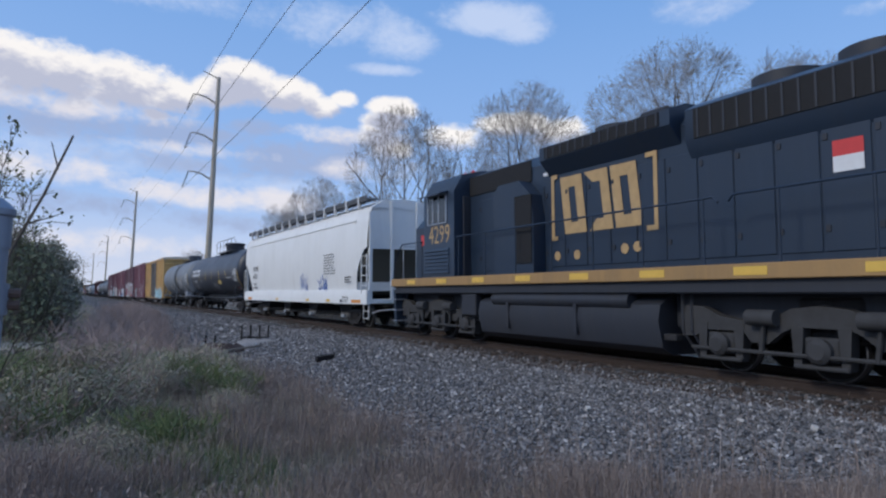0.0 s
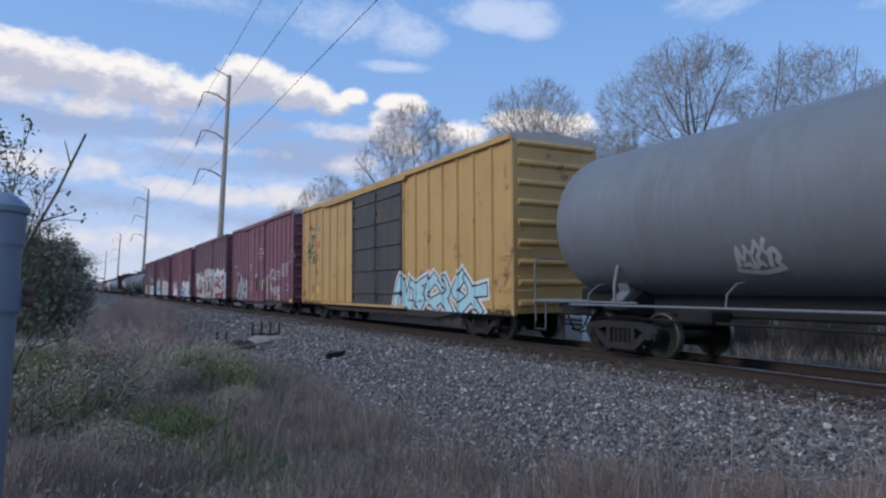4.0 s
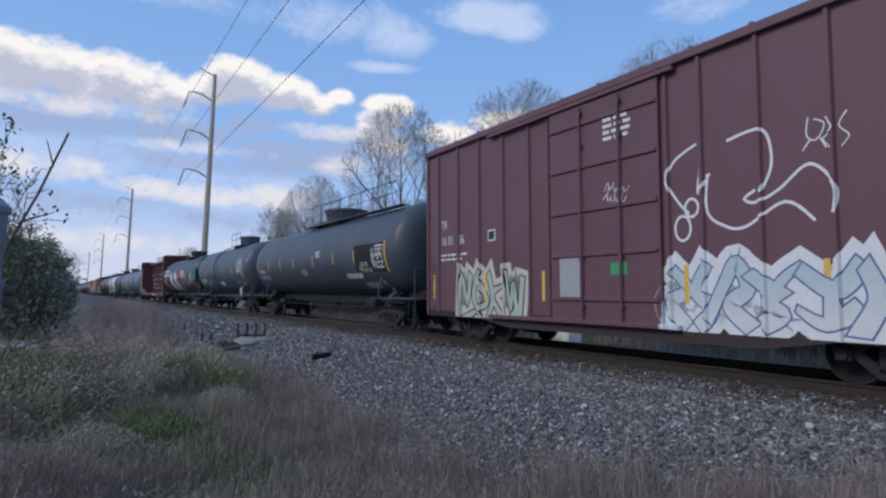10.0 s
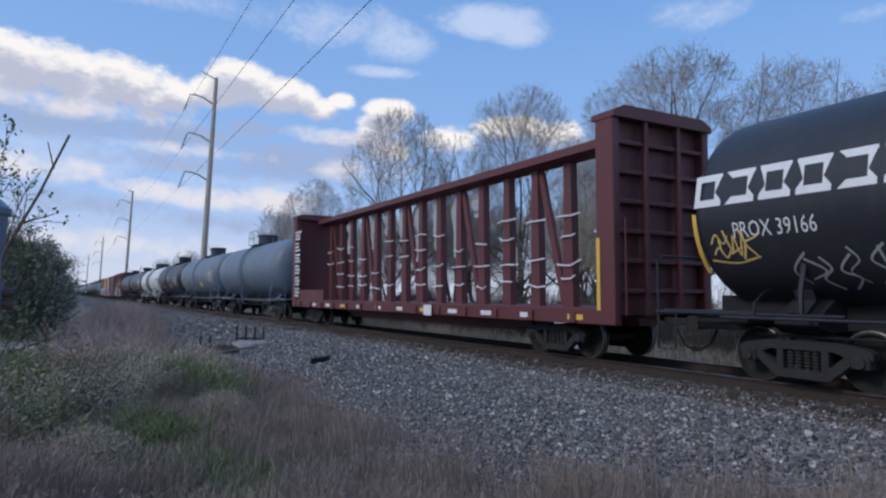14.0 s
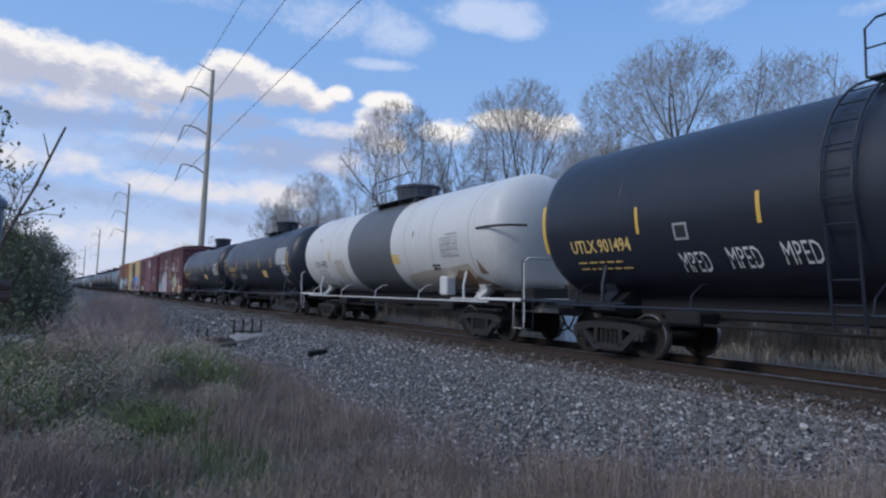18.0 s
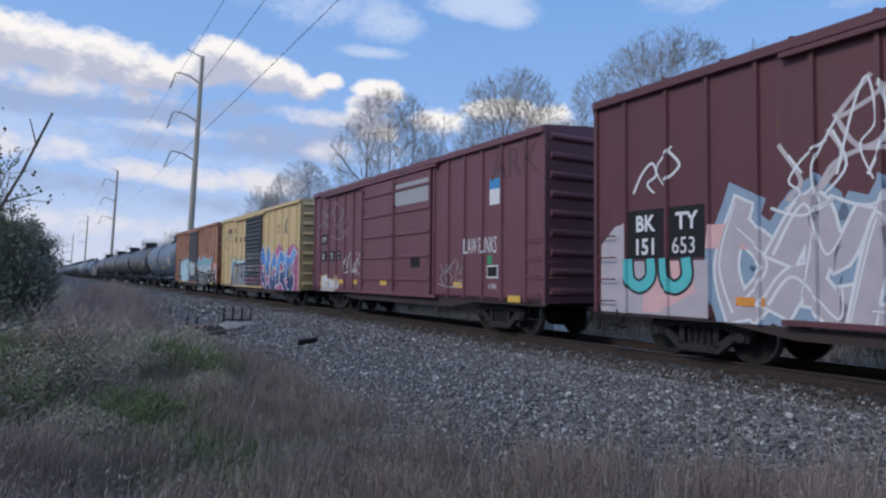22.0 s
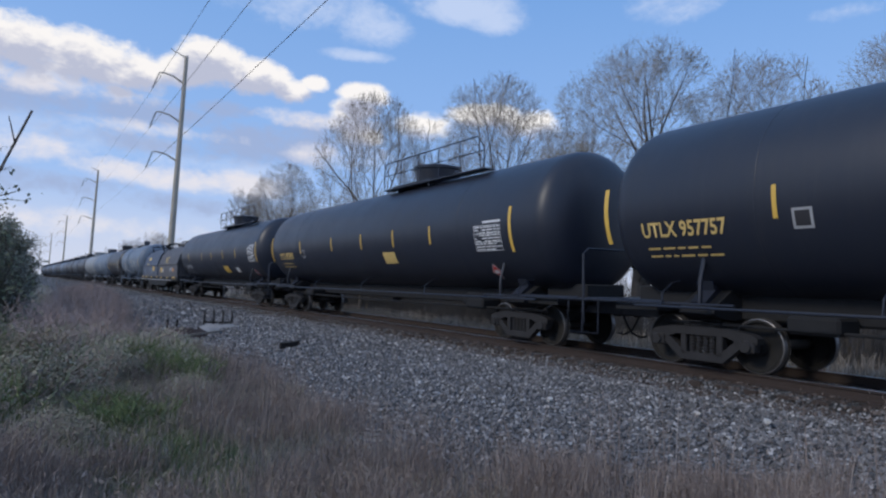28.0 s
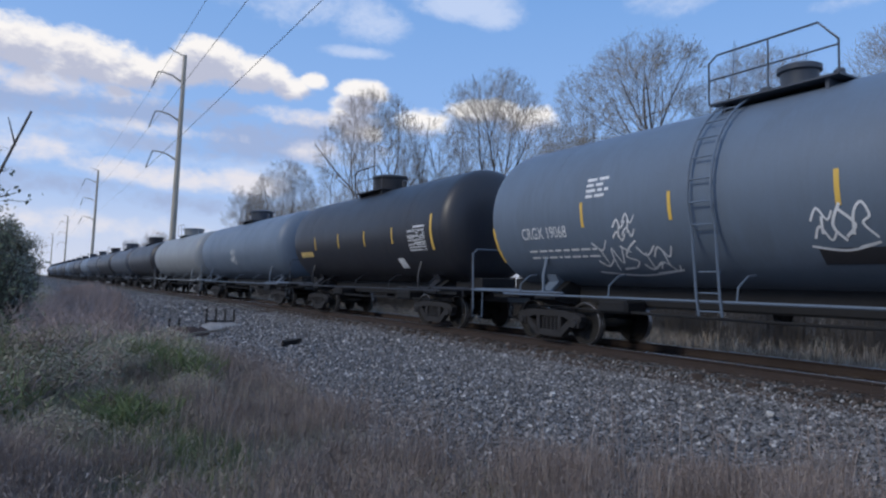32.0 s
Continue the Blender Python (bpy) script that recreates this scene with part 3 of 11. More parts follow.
# strokes of sprayed letters and letter-like forms in a unit box
FORMS = {
    "E": [[(1, 0.93), (0.12, 0.93)], [(0.14, 1), (0.1, 0)], [(0.1, 0.5), (0.8, 0.5)], [(0.05, 0.07), (1, 0.07)]],
    "Y": [[(0, 1), (0.45, 0.48)], [(1, 1), (0.47, 0.5), (0.3, 0)]],
    "K": [[(0.16, 1), (0.08, 0)], [(1, 1), (0.3, 0.5)], [(0.3, 0.55), (1, 0)]],
    "R": [[(0.12, 1), (0.08, 0)], [(0.1, 0.93), (0.75, 0.95), (0.95, 0.7), (0.65, 0.48), (0.2, 0.46)], [(0.45, 0.46), (1, 0)]],
    "I": [[(0.5, 1), (0.45, 0)]],
    "N": [[(0.1, 0), (0.12, 1)], [(0.12, 0.95), (0.85, 0.08)], [(0.88, 1), (0.85, 0)]],
    "O": [oval(0.5, 0.5, 0.42, 0.46, 14)],
    "L": [[(0.15, 1), (0.1, 0)], [(0.1, 0.08), (1, 0.12)]],
    "A": [[(0, 0), (0.45, 1)], [(0.4, 1), (0.95, 0)], [(0.25, 0.35), (0.7, 0.35)]],
    "U": [[(0.08, 1), (0.1, 0.3), (0.5, 0.05), (0.9, 0.3), (0.92, 1)]],
    "0": [[(0, 0.1), (0.2, 0.75), (0.55, 1), (0.8, 0.6), (0.5, 0.35), (0.9, 0)]],
    "1": [[(1, 1), (0.5, 0.78), (0.15, 0.45), (0.6, 0.25), (0.3, 0)], [(0, 0.85), (0.55, 0.55)]],
    "2": [[(0, 0), (0.3, 0.5), (0.02, 1)], [(0.25, 0.5), (1, 0.68)], [(0.3, 0.45), (0.85, 0)]],
    "3": [[(0, 1), (0.3, 0.2), (0.55, 0.75), (0.75, 0), (1, 0.9)], [(0.2, 0.05), (0.95, 0.32)]],
    "4": [[(0.5, 1.08), (0.08, 0.5), (0.5, 0)], [(0.42, 0.9), (0.98, 0.45), (0.5, 0.1)]],
    "5": [[(0, 0.3), (0.4, 0.12), (1, 0.38)], [(0.05, 0.92), (0.5, 0.62), (1, 1)], [(0.5, 0.2), (0.45, 0.75)]],
    "6": [[(0.1, 1), (0.35, 0.62), (0.03, 0.3), (0.4, 0)], [(0.92, 1.05), (0.6, 0.6), (0.97, 0.3), (0.7, -0.02)]],
    "7": [[(0, 0.6), (0.35, 0.97), (0.7, 0.6), (1, 0.92)], [(0, 0.12), (0.35, 0.4), (0.7, 0.05), (1, 0.3)], [(0.5, 0.75), (0.45, 0.2)]],
    "8": [[(0.05, 0), (0.35, 0.92), (0.6, 0.3), (0.95, 1)], [(0.35, 0.05), (1, 0.14)]],
    "9": [[(0.2, 1), (0.12, 0.45), (0.6, 0.3), (0.88, 0.7), (0.45, 0.92)], [(0.3, 0.35), (0.05, 0)], [(0.7, 0.3), (1, 0)]],
}


def piece(car, word, y, z, width, h, wd, fill, line, halo=None, shine=None, lw=0.05, hw=0.16, slant=0.0, label="", seed=1, lap=1.12, depth=0.004, hop=0.06):
    """A sprayed piece: fat letters side by side, each with a border, set on a wider cloud of colour, with thin lights on top."""
    rnd = random.Random(seed)
    step = width / len(word)
    rings = {"halo": [], "line": [], "fill": [], "shine": []}
    for i, ch in enumerate(word):
        up, hh, y0 = rnd.uniform(-hop, hop) * h, h * rnd.uniform(1 - hop, 1 + hop), y - i * step
        d = depth + 0.0014 + 0.0012 * (i % 5)
        for j, stroke in enumerate(FORMS[ch]):
            wild = 0.07 if ch.isdigit() else 0.015
            pts = [(y0 - (a + rnd.gauss(0, wild)) * step * lap * 0.94 - slant * b * h, z + max(0.0, up) + (b + rnd.gauss(0, wild * 0.6)) * hh) for a, b in stroke]
            pts = curved(pts, 6) if len(pts) > (2 if ch.isdigit() else 3) else pts
            sk, e = rnd.uniform(-0.5, 0.5), 0.0002 * j
            tip = rnd.uniform(0.3, 0.75) if ch.isdigit() else 1.0
            if ch.isdigit() and rnd.random() < 0.5:
                pts = pts[::-1]
            for q in ribbon(pts, wd, tip, wd * 0.1, sk):
                rings["fill"].append((d + 0.0008 + e * 0.3, q))
            for q in ribbon(pts, wd + 2 * lw, (wd * tip + 2 * lw) / (wd + 2 * lw), wd * 0.1 + lw, sk):
                rings["line"].append((d + e * 0.3, q))
            if halo:
                for q in ribbon(pts, wd + 2 * hw, (wd * tip + 2 * hw) / (wd + 2 * hw), wd * 0.1 + hw * 0.9, sk):
                    rings["halo"].append((depth + 0.00005 * ((i * 7 + j) % 17), q))
            if shine and len(pts) > 1:
                o = wd * 0.27
                for q in ribbon([(p[0] + o, p[1] + o * 0.4) for p in pts], max(0.03, wd * 0.11), 0.4):
                    rings["shine"].append((d + 0.0011, q))
    for key, nm, mt in (("halo", "spray_cloud", halo), ("line", "spray_border", line), ("fill", "spray_letters", fill), ("shine", "spray_light", shine)):
        if mt and rings[key]:
            spray(nm, mt, car, rings[key], label if key == "fill" else "")


def strokes(name, mat, car, lines, w, label="", depth=0.009, tip=1.0, smooth=True):
    spray(name, mat, car, [(depth + 0.0001 * (i % 9), q) for i, l in enumerate(lines) for q in ribbon(curved(l, 6) if smooth else l, w, tip)], label)


def scrawl(name, mat, parent, y, z, w, h, seed, side_x=-1.45, curve=None, thick=0.045, n=5, label="hand-sprayed tag"):
    """A sprayed tag: quick letter-like strokes, leaning, with a flourish under them."""
    rnd = random.Random(seed)
    n = max(2, min(n, round(w / h * 2.2)))
    step = w / n
    polys, k = [], 0
    lean = rnd.uniform(-0.05, 0.22)
    lines = []
    for i in range(n):
        form = FORMS[rnd.choice("0123456789")]
        up, hh = rnd.uniform(0, 0.18) * h, h * rnd.uniform(0.72, 1.05)
        for stroke in form:
            lines.append(curved([(y - (i + a * 1.25 + rnd.uniform(-0.06, 0.06)) * step - lean * b * h, z + up + b * hh * 0.85 + rnd.uniform(-0.03, 0.03) * h) for a, b in stroke], 5))
    if rnd.random() < 0.6:
        lines.append(curved([(y + 0.1 * w, z + 0.02 * h), (y - 0.5 * w, z - 0.08 * h), (y - 1.05 * w, z + 0.06 * h), (y - 0.7 * w, z - 0.02 * h)], 5))
    for l in lines:
        k += 1
        for q in ribbon(l, thick * rnd.uniform(0.55, 0.85), rnd.uniform(0.5, 1.0)):
            polys.append((0.009 + 0.0001 * (k % 12), q))
    return spray(name, mat, parent, polys, label)


# ---- running gear, built once ----

WHEEL_R = 0.457
SPIN = []          # wheelsets that turn


def wheelset_mesh(r=WHEEL_R):
    g = Geo()
    for s in (-1, 1):
        x = 0.75 * s
        # flange inside, tread, rim, dished plate, hub; two lightening marks show the turning
        prof = [(x - 0.095 * s, 0.11), (x - 0.08 * s, 0.13), (x - 0.06 * s, r - 0.09), (x - 0.085 * s, r - 0.07), (x - 0.085 * s, r + 0.012),
                (x - 0.06 * s, r + 0.024), (x - 0.04 * s, r), (x + 0.052 * s, r - 0.004), (x + 0.06 * s, r - 0.022), (x + 0.06 * s, r - 0.06),
                (x + 0.015 * s, r - 0.09), (x - 0.02 * s, 0.15), (x + 0.08 * s, 0.13), (x + 0.085 * s, 0.085)]
        g.lathe(prof, 28, "X")
    g.lathe([(-1.02, 0.0), (-1.02, 0.075), (-0.6, 0.085), (0.6, 0.085), (1.02, 0.075), (1.02, 0.0)], 12, "X")
    me = g.mesh("wheelset", 40)
    fix_normals(me)
    me.materials.append(M_WHEEL)
    me.materials.append(M_TREAD)
    for p in me.polygons:
        c = p.center
        if math.hypot(c.y, c.z) > r - 0.03 and (abs(p.normal.x) < 0.6 or abs(c.x) > 0.78):
            p.material_index = 1
    return me


def sideframe_mesh():
    g = Geo()
    # cast side frame: a bowed top chord, a dropped bottom chord, columns and pedestals
    top = [(-1.06, 0.50), (-1.06, 0.60), (-0.95, 0.66), (-0.55, 0.72), (0.55, 0.72), (0.95, 0.66), (1.06, 0.60), (1.06, 0.50), (0.72, 0.50),
           (0.5, 0.58), (-0.5, 0.58), (-0.72, 0.50)]
    g.prism(top, "X", -1.09, -0.91)
    low = [(-0.86, 0.50), (-0.70, 0.55), (-0.34, 0.27), (0.34, 0.27), (0.70, 0.55), (0.86, 0.50), (0.42, 0.14), (-0.42, 0.14)]
    g.prism(low, "X", -1.08, -0.92)
    for s in (-1, 1):
        g.box(-1.08, -0.92, s * 0.36 - 0.06, s * 0.36 + 0.06, 0.22, 0.62, 0.015)
        g.box(-1.12, -0.92, s * 0.889 - 0.13, s * 0.889 + 0.13, 0.36, 0.56, 0.02)
        g.lathe([(-1.16, 0.0), (-1.16, 0.085), (-1.10, 0.105), (-0.98, 0.105)], 12, "X", (0, s * 0.889, 0.457))
    return g.mesh("side_frame", 35)


def springs_mesh():
    g = Geo()
    prof = [(0.25, 0.03)]
    for k in range(6):
        prof += [(0.265 + k * 0.05, 0.052), (0.28 + k * 0.05, 0.062), (0.295 + k * 0.05, 0.052), (0.305 + k * 0.05, 0.034)]
    g.lathe(prof, 8, "Z", (-1.02, 0, 0))
    me = g.mesh("spring", 60)
    return me


def truck_mesh():
    g = Geo()
    g.box(-1.0, 1.0, -0.2, 0.2, 0.48, 0.74, 0.03)
    g.lathe([(0.74, 0.36), (0.82, 0.34), (0.84, 0.0)], 16, "Z")
    for s in (-1, 1):
        g.box(-0.8, 0.8, s * 0.43 - 0.04, s * 0.43 + 0.04, 0.36, 0.46, 0.01)
        g.box(-0.7, -0.55, s * 0.45, s * 0.47 - s * 0.02 + 0.01, 0.3, 0.58)
    return g.mesh("truck", 35)


ME_WHEEL, ME_SIDE, ME_SPRING, ME_TRUCK = wheelset_mesh(), sideframe_mesh(), springs_mesh(), truck_mesh()
for _me in (ME_SIDE, ME_SPRING, ME_TRUCK):
    fix_normals(_me)
    _me.materials.append(M_TRUCK)


def add_truck(car, y, axles=(-0.889, 0.889), simple=False):
    """A two-axle truck under a car, at y along it."""
    t = part("truck", ME_TRUCK, None, car)
    t.location = (0, y, 0)
    for s in (1, -1):
        o = part("side_frame", ME_SIDE, None, t)
        o.rotation_euler = (0, 0, 0 if s == 1 else math.pi)
        for y in () if simple else (-0.2, -0.07, 0.07, 0.2):
            o = part("spring", ME_SPRING, None, t)
            o.matrix_basis = Matrix.Rotation(0 if s == 1 else math.pi, 4, "Z") @ Matrix.Translation((0, y, 0))
    for a in axles:
        w = part("wheelset", ME_WHEEL, None, t)
        w.matrix_parent_inverse = Matrix.Translation((0, a, WHEEL_R))
        SPIN.append(w)
    return t


def coupler_mesh():
    g = Geo()
    g.box(-0.07, 0.07, -0.5, 0.22, 0.80, 0.95, 0.02)
    g.prism([(-0.16, 0.12), (-0.17, 0.34), (-0.06, 0.42), (0.0, 0.34), (0.14, 0.36), (0.17, 0.22), (0.08, 0.1)], "Z", 0.74, 1.0)
    me = g.mesh("coupler", 35)
    fix_normals(me)
    me.materials.append(M_TRUCK)
    return me


def hose_mesh():
    g = Geo()
    g.rod([(0.28, 0, 0.78), (0.3, 0.1, 0.62), (0.26, 0.2, 0.42), (0.16, 0.34, 0.33), (0.06, 0.44, 0.36)], 0.024, 7)
    me = g.mesh("brake_hose", 60)
    me.materials.append(M_BLACK)
    return me


ME_COUPLER, ME_HOSE = coupler_mesh(), hose_mesh()


def add_ends(car, half, coupling, front=None):
    """Couplers and brake hoses at both ends; coupling is half the length over couplers."""
    for s in (1, -1):
        for me, nm in ((ME_COUPLER, "coupler"), (ME_HOSE, "brake_hose")):
            o = part(nm, me, None, car)
            o.matrix_basis = Matrix.Rotation(0 if s == 1 else math.pi, 4, "Z") @ Matrix.Translation((0, (coupling if s == 1 or front is None else front) - 0.28, 0))


def ladder(car, name, mat, x, y0, y1, z0, z1, rungs, out=0.07, r=0.014, face="x", stiles=True):
    """Rungs, and stiles if wanted, standing off a side (face x) or an end (face y)."""
    def p(a, b, z):
        return (x - out if b else x, a, z) if face == "x" else (a, x - out if b else x, z)
    for i in range(rungs):
        z = z0 + (z1 - z0) * (i + 0.5) / rungs
        part("rung", Geo().rod([p(y0, 0, z), p(y0, 1, z), p(y1, 1, z), p(y1, 0, z)], r, 6), mat, car)
    if stiles:
        for y in (y0, y1):
            part("stile", Geo().rod([p(y, 1, z0), p(y, 1, z1)], r * 1.6, 6), mat, car)


CARS = []          # (car, its centre along the train)


def car_root(name, front, rear, label, category):
    """An Empty on the rails' tops, at the middle of a car that reaches from front to rear along the train."""
    ob = tagged(new(name), label, category, "cars of the freight train")
    CARS.append((ob, (front + rear) / 2))
    return ob, rear - front

# ---- car paint with sprayed pieces ----


def sprayed(name, base, patches, dirt=(0.05, 0.04, 0.04), rust=0.0, amount=0.45):
    """Car paint that carries sprayed pieces on the side facing -X.
    patches: (y from, y to, z from, z to, fill, second fill, outline, cell width, seed)."""
    m, nt, bsdf = material(name)
    tc = nt.nodes.new("ShaderNodeTexCoord").outputs["Object"]
    sep = nt.nodes.new("ShaderNodeSeparateXYZ")
    nt.links.new(tc, sep.inputs[0])
    X, Y, Z = sep.outputs
    big = noise_node(nt, 0.6, 5, 0.6, tc)
    streak = noise_node(nt, 3.2, 5, 0.6, tc, (1, 1.5, 0.1))
    grain = noise_node(nt, 24, 3, 0.6, tc)
    f = calc(nt, "MULTIPLY", ramp(nt, big, [(0.35, 0.0), (0.75, 1.0)]), ramp(nt, streak, [(0.4, 0.0), (0.7, 1.0)]))
    c = mixc(nt, calc(nt, "MULTIPLY", f, amount), base, dirt)
    c = mixc(nt, calc(nt, "MULTIPLY", ramp(nt, streak, [(0.55, 0.0), (0.85, 1.0)]), 0.22), c, tuple(min(1, v * 1.7 + 0.03) for v in base))
    c = mixc(nt, calc(nt, "MULTIPLY", grain, 0.15), c, dirt)
    if rust:
        rm = ramp(nt, noise_node(nt, 1.6, 8, 0.72, tc, (1, 1, 0.6)), [(0.62 - rust * 0.2, 0.0), (0.70 - rust * 0.2, 1.0)])
        c = mixc(nt, rm, c, (0.16, 0.07, 0.04))
    near = calc(nt, "LESS_THAN", X, -1.2)
    for y0, y1, z0, z1, col, col2, line, cell, seed in patches:
        edge = noise_node(nt, 1.5, 3, 0.5, tc, (0, 1, 1))
        wob = calc(nt, "MULTIPLY", calc(nt, "SUBTRACT", edge, 0.5), 1.3)
        mp = nt.nodes.new("ShaderNodeMapping")
        mp.inputs["Location"].default_value = (0, seed * 3.1, seed * 1.7)
        mp.inputs["Scale"].default_value = (0.0, 1 / cell, 0.55 / cell)
        nt.links.new(tc, mp.inputs[0])
        warp = nt.nodes.new("ShaderNodeMix")
        warp.data_type = "VECTOR"
        warp.inputs[0].default_value = 0.22
        nz = nt.nodes.new("ShaderNodeTexNoise")
        nz.inputs["Scale"].default_value = 1.6
        nt.links.new(mp.outputs[0], nz.inputs["Vector"])
        nt.links.new(mp.outputs[0], warp.inputs[4])
        nt.links.new(nz.outputs["Color"], warp.inputs[5])
        vor = nt.nodes.new("ShaderNodeTexVoronoi")
        vor.feature = "DISTANCE_TO_EDGE"
        vor.inputs["Scale"].default_value = 1.0
        vor.inputs["Randomness"].default_value = 0.8
        nt.links.new(warp.outputs[1], vor.inputs["Vector"])
        cells = nt.nodes.new("ShaderNodeTexVoronoi")
        cells.inputs["Scale"].default_value = 1.0
        cells.inputs["Randomness"].default_value = 0.8
        nt.links.new(warp.outputs[1], cells.inputs["Vector"])
        cs = nt.nodes.new("ShaderNodeSeparateColor")
        nt.links.new(cells.outputs["Color"], cs.inputs[0])
        # the top edge rises and falls letter by letter
        top = calc(nt, "SUBTRACT", calc(nt, "ADD", z1, calc(nt, "ADD", calc(nt, "MULTIPLY", cs.outputs[1], -0.35), calc(nt, "MULTIPLY", wob, 0.5))), Z)
        box_d = calc(nt, "MINIMUM", calc(nt, "MINIMUM", calc(nt, "ADD", calc(nt, "SUBTRACT", y1, Y), calc(nt, "MULTIPLY", wob, 0.4)),
                                         calc(nt, "ADD", calc(nt, "SUBTRACT", Y, y0), calc(nt, "MULTIPLY", wob, 0.4))),
                     calc(nt, "MINIMUM", top, calc(nt, "SUBTRACT", Z, z0)))
        mask = calc(nt, "MULTIPLY", ramp(nt, box_d, [(0.0, 0.0), (0.03, 1.0)]), near)
        rim = ramp(nt, box_d, [(0.05, 0.0), (0.09, 1.0)])
        # letter bodies: bands between the contours of a soft field, ringed by a line and a thin highlight
        sw = nt.nodes.new("ShaderNodeTexNoise")
        sw.inputs["Scale"].default_value, sw.inputs["Detail"].default_value, sw.inputs["Distortion"].default_value = 1.25, 0.0, 0.9
        nt.links.new(mp.outputs[0], sw.inputs["Vector"])
        band = calc(nt, "FRACT", calc(nt, "MULTIPLY", sw.outputs[0], 5.0))
        off = calc(nt, "ABSOLUTE", calc(nt, "SUBTRACT", band, 0.5))
        contour = ramp(nt, off, [(0.03, 0.0), (0.06, 1.0)])
        glint = calc(nt, "MULTIPLY", calc(nt, "LESS_THAN", calc(nt, "ABSOLUTE", calc(nt, "SUBTRACT", off, 0.15)), 0.022), calc(nt, "GREATER_THAN", cs.outputs[2], 0.35))
        ink = calc(nt, "MULTIPLY", calc(nt, "MULTIPLY", ramp(nt, vor.outputs["Distance"], [(0.018, 0.0), (0.04, 1.0)]), rim), contour)
        fill = mixc(nt, calc(nt, "GREATER_THAN", band, 0.5), col, col2)
        fade = ramp(nt, calc(nt, "ADD", calc(nt, "DIVIDE", calc(nt, "SUBTRACT", Z, z0), z1 - z0), calc(nt, "MULTIPLY", wob, 0.4)), [(0.35, 0.0), (0.8, 1.0)])
        fill = mixc(nt, calc(nt, "MULTIPLY", fade, 0.55), fill, tuple(min(0.85, v * 1.35 + 0.08) for v in col2))
        fill = mixc(nt, calc(nt, "MULTIPLY", glint, 0.8), fill, (0.74, 0.75, 0.78))
        fill = mixc(nt, calc(nt, "MULTIPLY", ramp(nt, edge, [(0.5, 0.0), (0.7, 1.0)]), 0.35), fill, tuple(min(1, v * 1.3 + 0.05) for v in col))
        g2 = mixc(nt, ink, line, fill)
        g2 = mixc(nt, calc(nt, "MULTIPLY", ramp(nt, streak, [(0.45, 0.0), (0.8, 1.0)]), 0.3), g2, dirt)
        worn = calc(nt, "MULTIPLY", mask, ramp(nt, noise_node(nt, 2.2, 7, 0.7, tc), [(0.3, 0.35), (0.42, 1.0)]))
        c = mixc(nt, worn, c, g2)
    nt.links.new(c, bsdf.inputs["Base Color"])
    nt.links.new(calc(nt, "ADD", calc(nt, "MULTIPLY", big, 0.25), 0.42), bsdf.inputs["Roughness"])
    bump(nt, bsdf, calc(nt, "ADD", grain, calc(nt, "MULTIPLY", big, 4.0)), 0.12, 0.01)
    return m


# ---- boxcars ----

# sill colour darkened to stand for the shadow below the body, with dirt streaks
SILL = paint("shadow_dark_sill", (0.045, 0.028, 0.028), 0.75, (0.03, 0.027, 0.026), 0.6)
BW = 1.445          # half width over the posts


